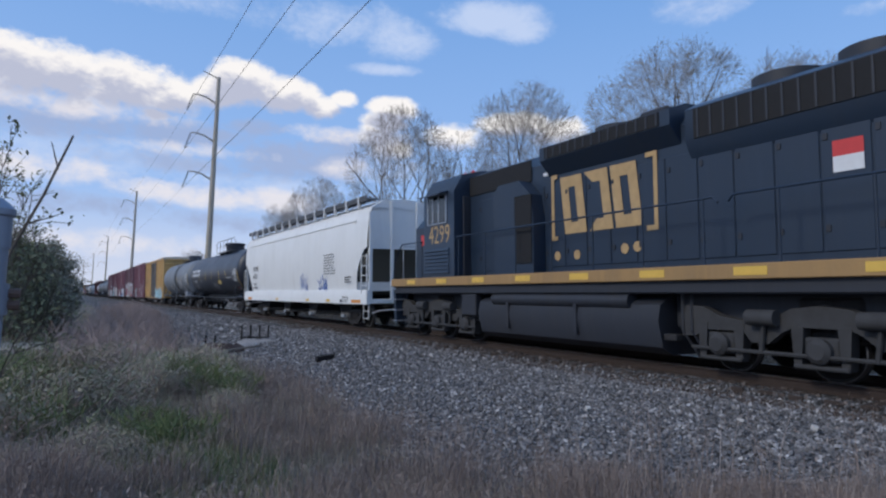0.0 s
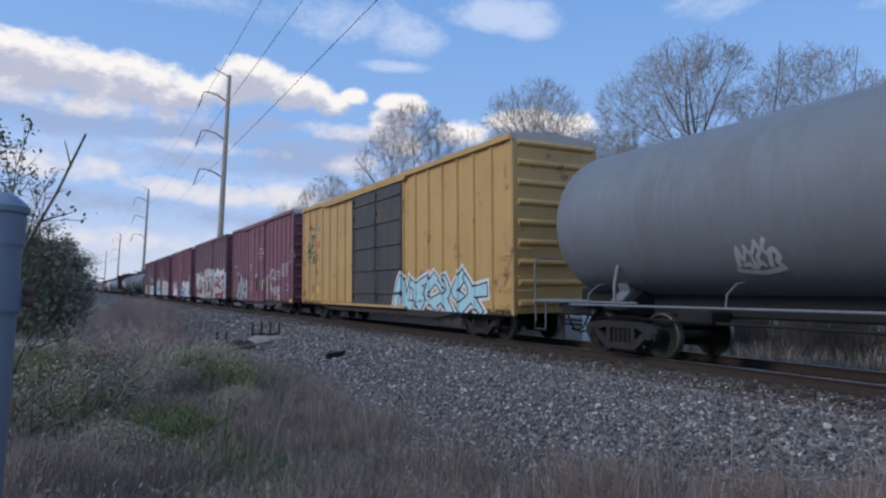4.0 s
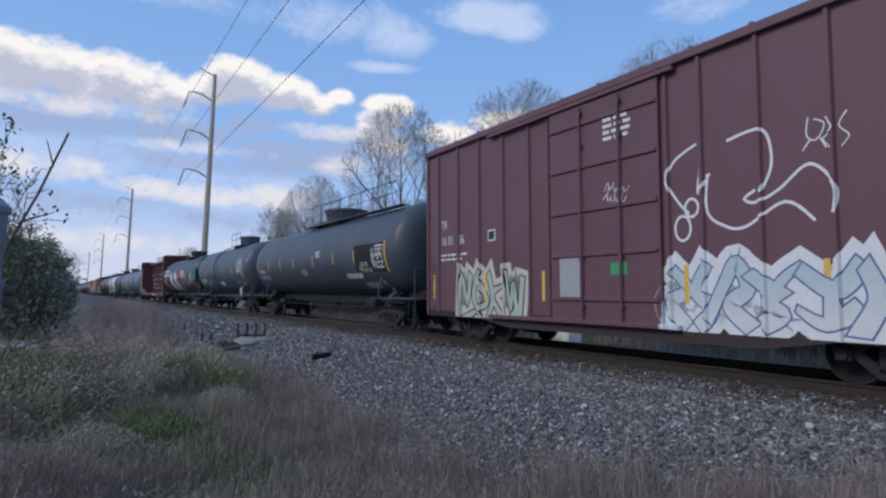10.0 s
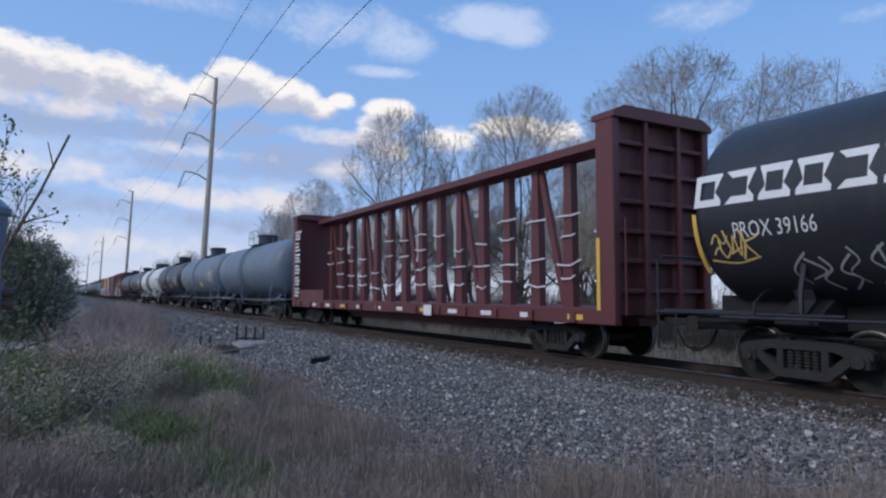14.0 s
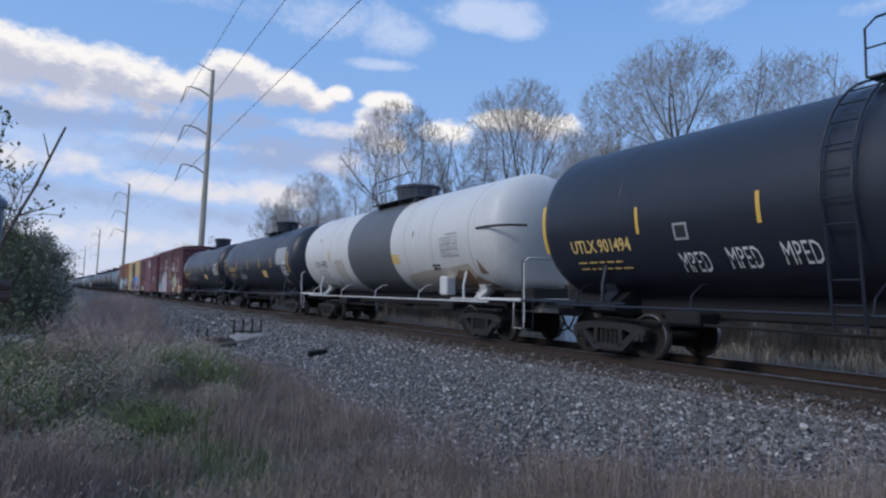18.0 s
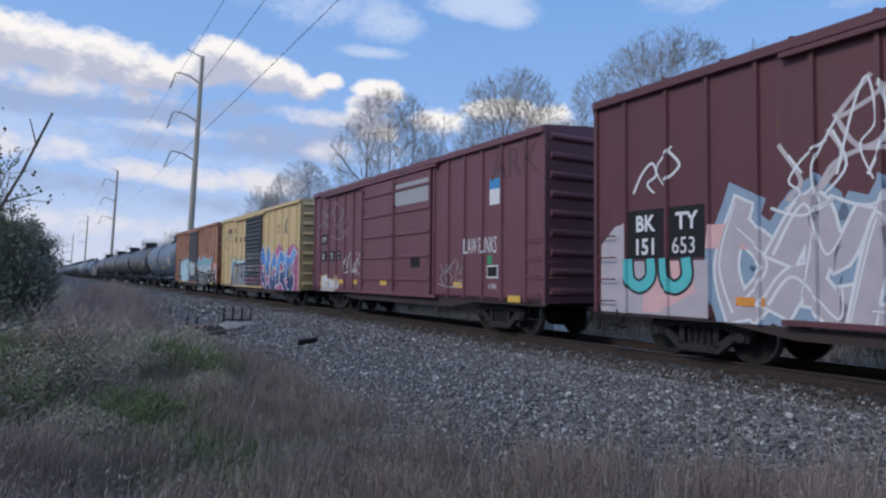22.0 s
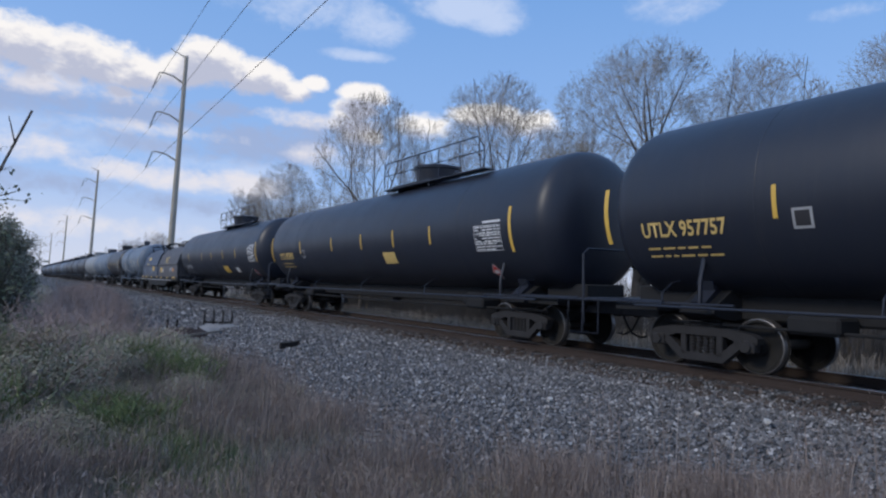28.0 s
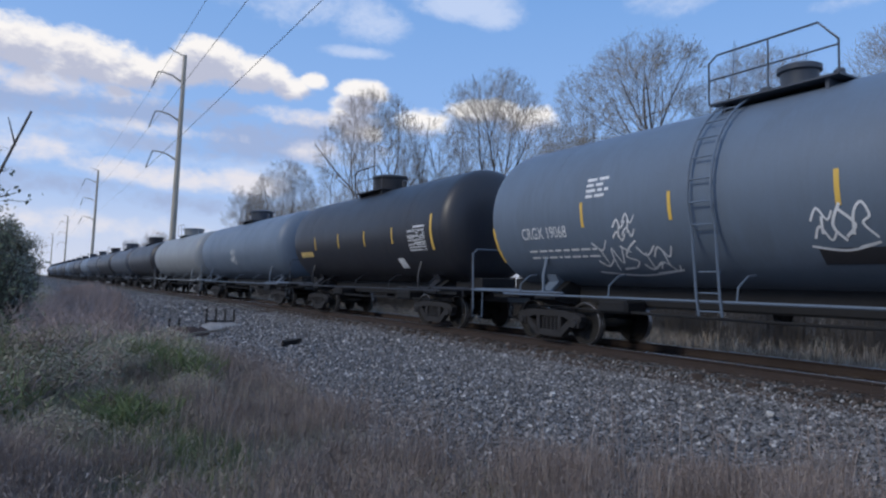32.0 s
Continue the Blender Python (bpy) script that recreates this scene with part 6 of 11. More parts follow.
# -- paints for tank cars --
BLACK_T = paint("tank_black", (0.0165, 0.022, 0.038), 0.42, (0.045, 0.043, 0.044), 0.34)
BLACK2_T = paint("tank_worn_black", (0.019, 0.022, 0.031), 0.44, (0.07, 0.06, 0.055), 0.45)
GREY_T = paint("tank_grey", (0.135, 0.178, 0.24), 0.5, (0.05, 0.045, 0.045), 0.45)
OLDGREY_T = paint("tank_old_grey", (0.185, 0.21, 0.24), 0.55, (0.07, 0.05, 0.045), 0.7)
WHITE_T = paint("tank_white", (0.66, 0.67, 0.67), 0.5, (0.2, 0.17, 0.14), 0.35)
BAND_G = paint("band_grey", (0.11, 0.12, 0.135), 0.5, (0.06, 0.055, 0.05), 0.4)
DARKGREY_T = paint("tank_dark_grey", (0.055, 0.068, 0.092), 0.48, (0.06, 0.055, 0.055), 0.4)
SLATE_T = paint("tank_slate", (0.062, 0.080, 0.112), 0.48, (0.05, 0.045, 0.045), 0.45)
BAND_D = paint("band_dark", (0.03, 0.032, 0.038), 0.55)


def marks(text, y, z, size, mat=None, squeeze=0.86):
    def put(car, h, cv):
        letters("reporting_mark", text, size, mat or M_GOLD, car, y, z, curve=cv, squeeze=squeeze)
    return put


def tank_1(car, h, cv):
    ring_of_blocks("emblem", M_WHITE, car, 7.95, 2.78, 3.55, 0.5, 6, 0.11, curve=cv, gap=0.14, label="white block lettering emblem")
    letters("reporting_mark", "PROX 37147", 0.38, M_WHITE, car, 7.5, 2.18, curve=cv, squeeze=0.68)
    small_print(M_WHITE, car, 7.3, 1.95, 1.7, 2, curve=cv, h=0.05, gap=0.16)
    spec_panel(car, -7.55, -8.65, 2.2, 2.85, cv, M_WHITE)
    plate("reflector", M_YELLOW, car, -8.9, -8.98, 1.8, 2.85, curve=cv)
    plate("spray_patch", M_GOLD, car, -2.45, -3.3, 2.03, 2.3, curve=cv, label="faded yellow-green sprayed patch")
    small_print(M_WHITE, car, -5.4, 2.42, 2.1, 1, curve=cv, h=0.06)
    scrawl("spray_tag", M_PLATE, car, -0.2, 1.7, 1.3, 0.6, 21, curve=cv, thick=0.04)
    diamond(car, -8.0, 1.62, cv)
    small_print(M_WHITE, car, 4.2, 2.5, 0.4, 3, curve=cv, h=0.03, gap=0.1, seed=8)


tank_car("tank_car", -230.7, -211.3, "glossy black tank car with a white block emblem and yellow reflectors", BLACK_T, ticks=(4.8, 2.2, -0.3, -3.1, -5.3), dome=(-1.0, 0.72, 0.5), platform=(1.3, 1.0), long_walk=3.2, extras=tank_1)


def tank_2(car, h, cv):
    spec_panel(car, -6.75, -7.75, 2.3, 3.05, cv)
    plate("reflector", M_YELLOW, car, -7.95, -8.05, 2.15, 3.1, curve=cv)
    plate("inspection_decal", M_DARKTEXT, car, -5.8, -6.4, 1.66, 2.0, curve=cv)
    for i, (y, z, w, hh) in enumerate(((1.0, 1.6, 1.0, 1.1), (-2.0, 1.6, 1.1, 1.0), (-3.0, 2.0, 1.2, 0.7), (-4.6, 1.6, 1.0, 0.35), (3.4, 1.7, 0.8, 0.5))):
        scrawl("spray_tag", M_SILVERSPRAY, car, y, z, w, hh, 40 + i, curve=cv, thick=0.11, n=6, label="worn silver sprayed tag")
    part("fill_valve_box", Geo().box(-1.5, -0.9, -7.2, -6.6, 1.12, 1.5, 0.04), M_CHROME, car)


tank_car("tank_car", -210.5, -193.3, "weathered grey tank car with dark centre band and silver tags", OLDGREY_T, bands=[(-1.6, -0.75, BAND_D, "dark centre band")], ticks=(-1.8, -4.85), ladder_at=-1.1,
         dome=(-2.3, 0.62, 0.4), platform=(1.2, 0.9), extras=tank_2)

# -- yellow boxcar and the red ones --
YEL = (0.66, 0.49, 0.25)
yel1 = sprayed("boxcar_ochre", (0.58, 0.36, 0.13), [], rust=0.15)


def ybx(car, h):
    piece(car, "81462", -2.1, 0.7, 5.8, 1.0, 0.34, M_PALEAQUA, M_INKS, M_WHITE, None, 0.05, 0.14, label="aqua sprayed letters with black borders", seed=21)
    for i, (y, z, w, hh) in enumerate(((8.75, 3.0, 0.7, 0.7), (8.1, 3.25, 0.7, 0.95), (7.9, 2.7, 0.5, 0.4))):
        scrawl("spray_tag", plain("dark_green_spray", (0.05, 0.09, 0.055), 0.6, 0, 0.3), car, y, z, w, hh, 300 + i, thick=0.09, n=4)
    letters("slogan", "next\nload", 0.36, M_DARKTEXT, car, 8.05, 4.28, side_x=PANEL)
    letters("reporting_letter", "T", 0.5, M_DARKTEXT, car, 7.2, 2.75, side_x=PANEL)
    letters("reporting_number", "6", 0.5, M_DARKTEXT, car, 7.25, 2.1, side_x=PANEL)
    plate("reflector", M_YELLOW, car, 7.25, 6.8, 1.25, 1.55, side_x=PANEL)
    scrawl("spray_tag", M_DARKTEXT, car, 8.0, 1.2, 0.6, 0.5, 3, side_x=PANEL, thick=0.03)
    plate("round_decal", M_RED, car, 7.05, 6.75, 3.4, 3.7, side_x=PANEL)
    plate("round_decal", M_BLUE2, car, 7.05, 6.75, 4.2, 4.4, side_x=PANEL)


navy = paint("door_navy", (0.022, 0.03, 0.045), 0.6, (0.3, 0.22, 0.12), 0.5)
boxcar("boxcar", -191.9, -173.2, 5.47, "faded ochre-yellow boxcar with dark blue doors and aqua graffiti", yel1, navy, (7, 7), (-2.6, 2.1), doors=2, extras=ybx, low=0.72,
       end_top=paint("cap_cream", (0.55, 0.52, 0.45)))
CAP_W = paint("cap_white", (0.62, 0.62, 0.60), 0.6, (0.2, 0.17, 0.15), 0.4)


def door_words(car):
    for i, w in enumerate(("CLOSE AND LOCK", "BOTH DOORS BEFORE", "MOVING CAR")):
        letters("door_notice", w, 0.19, M_WHITE, car, -0.42 - 0.1 * i, 3.86 - 0.26 * i, side_x=DOORX, squeeze=0.62)
    plate("door_placard", M_GREENP, car, -0.68, -0.93, 1.66, 1.98, side_x=DOORX)
    plate("door_stain", M_BLACK, car, 0.2, -0.1, 1.3, 2.3, side_x=DOORX, label="dark greasy stain at the lock")
    plate("door_placard", M_WHITE, car, 0.25, 0.02, 2.15, 2.4, side_x=DOORX - 0.004)


def upright_marks(car, ys, z0=1.3, z1=1.95):
    for y in ys:
        x = DOORX if -1.6 < y < 1.66 else PANEL
        plate("reflector", M_YELLOW, car, y + 0.05, y - 0.05, z0, z1, side_x=x)


def red_1(car, h):
    for y, z, tx in ((6.92, 2.92, "AO"), (6.1, 2.92, "K"), (6.82, 2.38, "15"), (6.1, 2.38, "089")):
        letters("reporting_mark", tx, 0.38, M_WHITE, car, y, z, side_x=PANEL, squeeze=0.82)
    piece(car, "0427", 6.0, 0.68, 3.1, 1.4, 0.42, M_CHROMES, M_INKS, shine=M_SILVERSPRAY, lw=0.07, label="silver sprayed letters with black borders", seed=4, hop=0.1)
    upright_marks(car, (6.92, 4.87, 1.55, -1.5, -2.33, 2.9))
    plate("reflector", M_YELLOW, car, 6.95, 6.85, 1.17, 2.24, side_x=PANEL)
    door_words(car)
    for i, (y, z, w, hh) in enumerate(((-2.0, 1.75, 0.42, 0.65), (-2.05, 0.9, 0.42, 0.75), (-2.65, 2.1, 0.6, 0.65), (-2.75, 1.2, 0.55, 0.8), (-3.5, 1.75, 0.62, 0.9), (-3.55, 1.15, 0.6, 0.5), (-4.4, 1.85, 0.7, 0.7), (-4.4, 0.85, 0.68, 0.42), (-4.4, 1.3, 0.68, 0.4),
                                     (-7.1, 2.95, 0.62, 0.95), (-1.2, 1.3, 0.3, 1.0), (2.2, 2.6, 0.5, 0.6))):
        scrawl("spray_tag", M_WHITE, car, y, z, w, hh, 60 + i, side_x=PANEL, thick=0.05, n=4)
    small_print(M_WHITE, car, -5.4, 2.8, 1.3, 6, side_x=PANEL, h=0.05, gap=0.13, seed=2)
    plate("test_panel", M_WHITE, car, -6.26, -6.68, 1.36, 1.72, side_x=PANEL)
    plate("test_panel_field", M_DARKTEXT, car, -6.3, -6.64, 1.40, 1.68, side_x=PANEL - 0.004)
    plate("reflector", M_YELLOW, car, -7.0, -7.6, 0.72, 0.9, side_x=PANEL - 0.035)


def red_2(car, h):
    for z0, z1, y1, tx in ((2.58, 2.95, 6.1, "COER"), (1.98, 2.36, 6.15, "1722"), (1.98, 2.36, 5.42, "83")):
        y0 = 6.95 if tx != "83" else 5.85
        plate("stencil_panel", M_WHITE, car, y0, y1, z0, z1, side_x=PANEL)
        letters("reporting_mark", tx, 0.36, M_DARKTEXT, car, y0 - 0.06, z0 + 0.05, side_x=PANEL - 0.006, squeeze=0.8)
    upright_marks(car, (7.45, -7.0), 1.3, 2.05)
    for y in (5.2, 1.0, -0.3, -2.5):
        plate("reflector", M_YELLOW, car, y, y - 0.55, 0.86, 1.0, side_x=DOORX if -1.4 < y < 1.4 else PANEL - 0.035)
    red = [oval(4.15, 1.55, 0.62, 0.72, 18, -60, 240), [(6.1, 1.15), (5.5, 1.3), (4.85, 1.5)], [(2.7, 2.6), (2.35, 2.05), (1.95, 2.65)], [(2.02, 2.2), (2.2, 1.5), (2.05, 0.7)], [(1.2, 1.2), (0.7, 1.5), (0.45, 2.2), (0.2, 2.4)],
           [(1.3, 1.15), (0.3, 1.25), (-0.6, 1.35), (-1.5, 1.5)], [(-1.55, 1.6), (-1.75, 1.2), (-1.6, 0.85)], [(-2.35, 2.6), (-2.1, 2.2), (-1.85, 2.0)], [(-2.75, 1.6), (-3.1, 2.05), (-3.7, 2.35), (-4.5, 2.3), (-5.2, 1.95)], [(-2.7, 1.65), (-3.6, 1.8), (-4.6, 1.7), (-5.4, 1.5)],
           [(-2.85, 1.0), (-3.9, 0.95), (-5.2, 1.0), (-6.2, 0.9)], [(-2.95, 1.6), (-2.8, 1.0)], oval(-6.2, 1.75, 0.55, 0.7, 18, 20, 330)]
    strokes("spray_stroke", M_CRIMSON, car, red, 0.26, "broad crimson sprayed strokes", 0.006)
    strokes("spray_light", M_WHITE, car, [oval(4.15, 1.5, 0.44, 0.52, 16, -40, 240), [(2.8, 2.75), (2.35, 2.2), (1.8, 2.8)], [(1.85, 2.1), (2.05, 1.4), (1.9, 0.7)], [(0.95, 1.35), (0.6, 1.6), (0.35, 2.2)], [(-2.95, 1.8), (-3.4, 2.15), (-4.0, 2.2), (-4.8, 2.0)], [(-1.9, 2.15), (-2.2, 2.55)],
                                             [(6.0, 2.5), (5.0, 2.75), (3.65, 2.95), (2.9, 2.75)], [(1.65, 2.85), (0.9, 3.1), (0.3, 3.2), (-0.5, 2.9), (-1.3, 2.6)], [(-2.6, 2.7), (-3.3, 3.05), (-4.2, 3.1)], [(-2.7, 1.2), (-2.6, 0.75)], [(1.2, 1.0), (0.4, 1.05), (-0.4, 0.9)], oval(-6.2, 1.75, 0.38, 0.5, 14, 30, 300)], 0.06, "thin white sprayed lines", 0.008)
    spray("spray_shadow", M_INKS, car, [oval(4.15, 1.35, 0.28, 0.38, 12)[:-1], oval(0.75, 1.9, 0.3, 0.35, 12)[:-1], oval(-4.2, 1.98, 0.5, 0.16, 12)[:-1], oval(-0.75, 1.75, 0.3, 0.28, 12)[:-1], oval(-6.2, 1.7, 0.22, 0.3, 12)[:-1]], "dark sprayed hollows", 0.005)
    spray("spray_fill", plain("ochre_spray", (0.40, 0.34, 0.16), 0.6, 0, 0.3, 3), car, [oval(-1.95, 1.8, 0.3, 0.36, 14)[:-1], oval(-1.5, 2.05, 0.26, 0.3, 14)[:-1]], "ochre sprayed patches", 0.007)
    strokes("spray_shadow", M_INKS, car, [[(-0.2, 2.3), (-0.6, 2.5), (-1.2, 2.4)], [(0.9, 0.85), (0.2, 0.8), (-0.8, 0.85), (-1.5, 0.8)], [(3.2, 0.9), (3.0, 1.6)], [(-3.0, 0.75), (-4.5, 0.72), (-6.5, 0.75)], [(1.5, 0.9), (1.45, 2.2)]], 0.09, "", 0.0052)
    small_print(M_WHITE, car, 6.9, 1.86, 1.4, 2, side_x=PANEL, h=0.06, gap=0.15, seed=12)


def red_3(car, h):
    for y, z, tx in ((6.92, 2.88, "AO"), (6.1, 2.88, "K"), (6.82, 2.36, "15"), (6.1, 2.36, "131")):
        letters("reporting_mark", tx, 0.38, M_WHITE, car, y, z, side_x=PANEL, squeeze=0.82)
    upright_marks(car, (7.0, 1.65, -2.4, -6.7))
    for y in (5.0, 3.2):
        plate("reflector", M_YELLOW, car, y, y - 0.1, 1.3, 1.9, side_x=-BW - 0.004)
    door_words(car)
    spray("spray_cloud", M_BLUE2, car, [[(-0.6, 0.62), (-0.45, 1.0), (-0.8, 1.05), (-0.7, 1.4), (-1.1, 1.3), (-1.15, 1.7), (-1.5, 1.6), (-1.6, 0.6)], [(-2.3, 0.62), (-2.35, 1.5), (-2.9, 1.75), (-3.2, 0.62)], [(-3.5, 0.62), (-3.45, 1.0), (-4.9, 1.8), (-5.4, 0.62)], [(-4.3, 1.9), (-5.2, 2.1), (-6.6, 1.9), (-6.7, 0.62), (-5.3, 0.62)]], "bright blue sprayed shadow behind the letters", 0.004)
    piece(car, "EYKR", -1.42, 0.66, 4.9, 1.45, 0.42, M_WHITE, M_INKS, lw=0.05, label="large white sprayed letters", seed=3, hop=0.02, lap=1.02, depth=0.005)
    piece(car, "L8A", 5.4, 0.66, 2.8, 1.45, 0.46, M_WHITE, M_INKS, lw=0.05, label="white sprayed letters with black gaps", seed=9, hop=0.12, lap=1.05)
    small_print(M_WHITE, car, -5.6, 2.8, 1.2, 6, side_x=PANEL, h=0.05, gap=0.13, seed=2)
    plate("reflector", M_YELLOW, car, -7.0, -7.6, 0.72, 0.9, side_x=PANEL - 0.035)


def red_4(car, h):
    letters("reporting_mark", "YK", 0.32, M_WHITE, car, 6.85, 2.95, side_x=PANEL, squeeze=0.7)
    letters("reporting_mark", "R", 0.32, M_WHITE, car, 5.95, 2.95, side_x=PANEL, squeeze=0.8)
    letters("reporting_number", "201", 0.38, M_WHITE, car, 5.35, 2.9, side_x=PANEL, squeeze=0.8)
    letters("reporting_number", "31", 0.38, M_WHITE, car, 4.55, 2.9, side_x=PANEL, squeeze=0.8)
    upright_marks(car, (7.35, 4.9, 2.6, -6.8), 1.4, 2.25)
    plate("reflector", M_YELLOW, car, 0.9, 0.36, 1.58, 1.74, side_x=DOORX)
    for i, (y, z, w, hh, x) in enumerate(((0.9, 3.45, 1.0, 0.6, DOORX), (1.1, 2.75, 1.4, 0.55, DOORX), (0.8, 2.15, 1.2, 0.4, DOORX), (-0.8, 2.9, 0.5, 0.8, DOORX), (-1.4, 2.2, 0.9, 1.5, PANEL), (-1.9, 2.9, 0.8, 0.8, PANEL), (2.1, 2.2, 0.6, 1.2, PANEL), (0.9, 1.2, 0.8, 0.3, DOORX))):
        scrawl("spray_tag", M_WHITE, car, y, z, w, hh, 80 + i, side_x=x, thick=0.05, n=6)
    piece(car, "0602", 6.3, 0.95, 3.75, 1.5, 0.5, faded("aqua_to_white_spray", (0.2, 0.5, 0.56), (0.7, 0.74, 0.77), 1.0, 2.4), M_INKS, M_PALEAQUA, M_WHITE, 0.06, 0.16, label="rounded aqua letters fading to white", seed=5, hop=0.04, lap=1.2)
    spray("spray_fill", M_PALEAQUA, car, [[(6.6, 1.0), (6.0, 1.08), (2.1, 1.1), (2.2, 0.58), (6.0, 0.58)]], "pale aqua sprayed base band", 0.0125)
    piece(car, "697382", -1.1, 0.85, 5.6, 1.45, 0.32, M_FADEW, M_CREAMS, None, M_WHITE, 0.07, label="silver-white sprayed letters with cream edges", seed=7, hop=0.08, lap=1.1)
    small_print(M_WHITE, car, 6.8, 2.3, 0.5, 6, side_x=PANEL, h=0.04, gap=0.13, seed=32)


def red_5(car, h):
    letters("reporting_mark", "TR", 0.38, M_WHITE, car, 6.9, 3.2, side_x=PANEL, squeeze=0.8)
    letters("reporting_number", "16 01   86", 0.38, M_WHITE, car, 6.9, 2.72, side_x=PANEL, squeeze=0.85)
    small_print(M_WHITE, car, 6.9, 2.4, 1.4, 2, side_x=PANEL, h=0.06, gap=0.13, seed=42)
    plate("test_panel", M_WHITE, car, 4.35, 4.0, 2.7, 3.0, side_x=PANEL)
    plate("test_panel_field", M_DARKTEXT, car, 4.31, 4.04, 2.74, 2.96, side_x=PANEL - 0.004)
    upright_marks(car, (7.35, 4.5, 2.0, -2.1, -4.6, -7.0), 1.15, 1.85)
    strokes("spray_line", M_WHITE, car, [[(-2.39, 3.97), (-1.9, 3.75), (-1.72, 3.4), (-1.95, 3.0), (-2.2, 2.75)], [(-2.6, 3.4), (-2.58, 2.75), (-2.9, 2.48), (-3.3, 2.42), (-4.0, 2.75), (-4.46, 2.42)], oval(-2.05, 2.5, 0.17, 0.22, 12), oval(-2.25, 2.85, 0.14, 0.16, 12),
                                            [(-3.5, 3.0), (-3.3, 2.88), (-3.5, 2.8), (-3.9, 2.95), (-4.4, 3.27), (-4.77, 2.9), (-4.75, 2.5)], [(-3.0, 3.9), (-3.65, 3.95), (-3.8, 3.4), (-3.6, 2.95)], [(-2.45, 3.5), (-2.4, 3.1), (-2.65, 3.4)]], 0.05, "loose white line drawing", 0.008)
    piece(car, "8423", 5.95, 0.62, 3.1, 1.3, 0.2, plain("pale_green_spray", (0.42, 0.48, 0.42), 0.6, 0, 0.25, 3), M_INKS, M_CREAMS, None, 0.04, 0.2, label="pale letters with dark borders", seed=11)
    piece(car, "601528", -1.75, 0.8, 4.9, 0.95, 0.3, faded("white_to_blue_spray", (0.72, 0.73, 0.75), (0.5, 0.62, 0.66), 0.7, 1.8), plain("violet_blue_spray", (0.12, 0.16, 0.33), 0.6, 0, 0.2), M_WHITE, None, 0.03, 0.2, label="long white sprayed piece with blue borders", seed=12, lap=1.15)
    scrawl("spray_tag", M_WHITE, car, -4.3, 3.4, 0.6, 0.6, 92, side_x=PANEL, thick=0.04, n=4)
    small_print(M_WHITE, car, -0.15, 4.85, 0.75, 4, side_x=DOORX, h=0.07, gap=0.13, seed=43)
    scrawl("spray_tag", M_WHITE, car, -0.1, 3.1, 0.6, 0.5, 93, side_x=DOORX, thick=0.03, n=4)
    plate("door_placard", M_PLATE, car, 1.3, 0.6, 1.25, 2.2, side_x=DOORX, label="worn pale square on the door")
    plate("door_placard", M_GREENP, car, -0.3, -0.75, 1.7, 1.95, side_x=DOORX)


S2 = (0.40, 0.41, 0.43)
spec = [(-171.4, -156.0, RED, [], "dark red boxcar with a silver sprayed piece and white tags", red_1, CAP_W),
        (-153.6, -138.4, RED2, [(2.2, 6.2, 0.55, 2.95, SILVER, (0.48, 0.49, 0.51), S2, 1.3, 2.0), (-2.4, 2.2, 0.55, 3.25, (0.40, 0.40, 0.42), (0.46, 0.45, 0.45), (0.2, 0.17, 0.18), 1.1, 3.0), (-7.5, -2.2, 0.55, 3.15, SILVER, (0.5, 0.5, 0.52), S2, 1.5, 4.0)],
         "brownish red boxcar covered low with silver and red graffiti", red_2, None),
        (-135.9, -120.6, RED, [], "dark red boxcar with large white sprayed letters shadowed in blue", red_3, CAP_W),
        (-118.3, -103.0, RED3, [(-6.9, -0.95, 0.6, 2.6, (0.55, 0.57, 0.58), (0.6, 0.6, 0.58), (0.5, 0.5, 0.5), 1.2, 9.0)],
         "red boxcar with aqua and silver graffiti pieces and white tags", red_4, CAP_W),
        (-100.8, -85.4, RED2, [(-6.8, -1.6, 0.55, 1.6, WHITE_SPRAY, (0.6, 0.64, 0.68), (0.5, 0.55, 0.6), 1.1, 11.0)],
         "purplish red boxcar with white graffiti along the sill", red_5, None)]
for a, b, base, pt, lab, ex, cap in spec:
    m = sprayed("boxcar_red", base, pt)
    posts = WIDE if base == RED2 else EVEN
    boxcar("boxcar", a, b, 5.68, lab, m, m, (mirror(posts), posts), (-1.6, 1.6), extras=ex, low=0.66, end_top=cap)


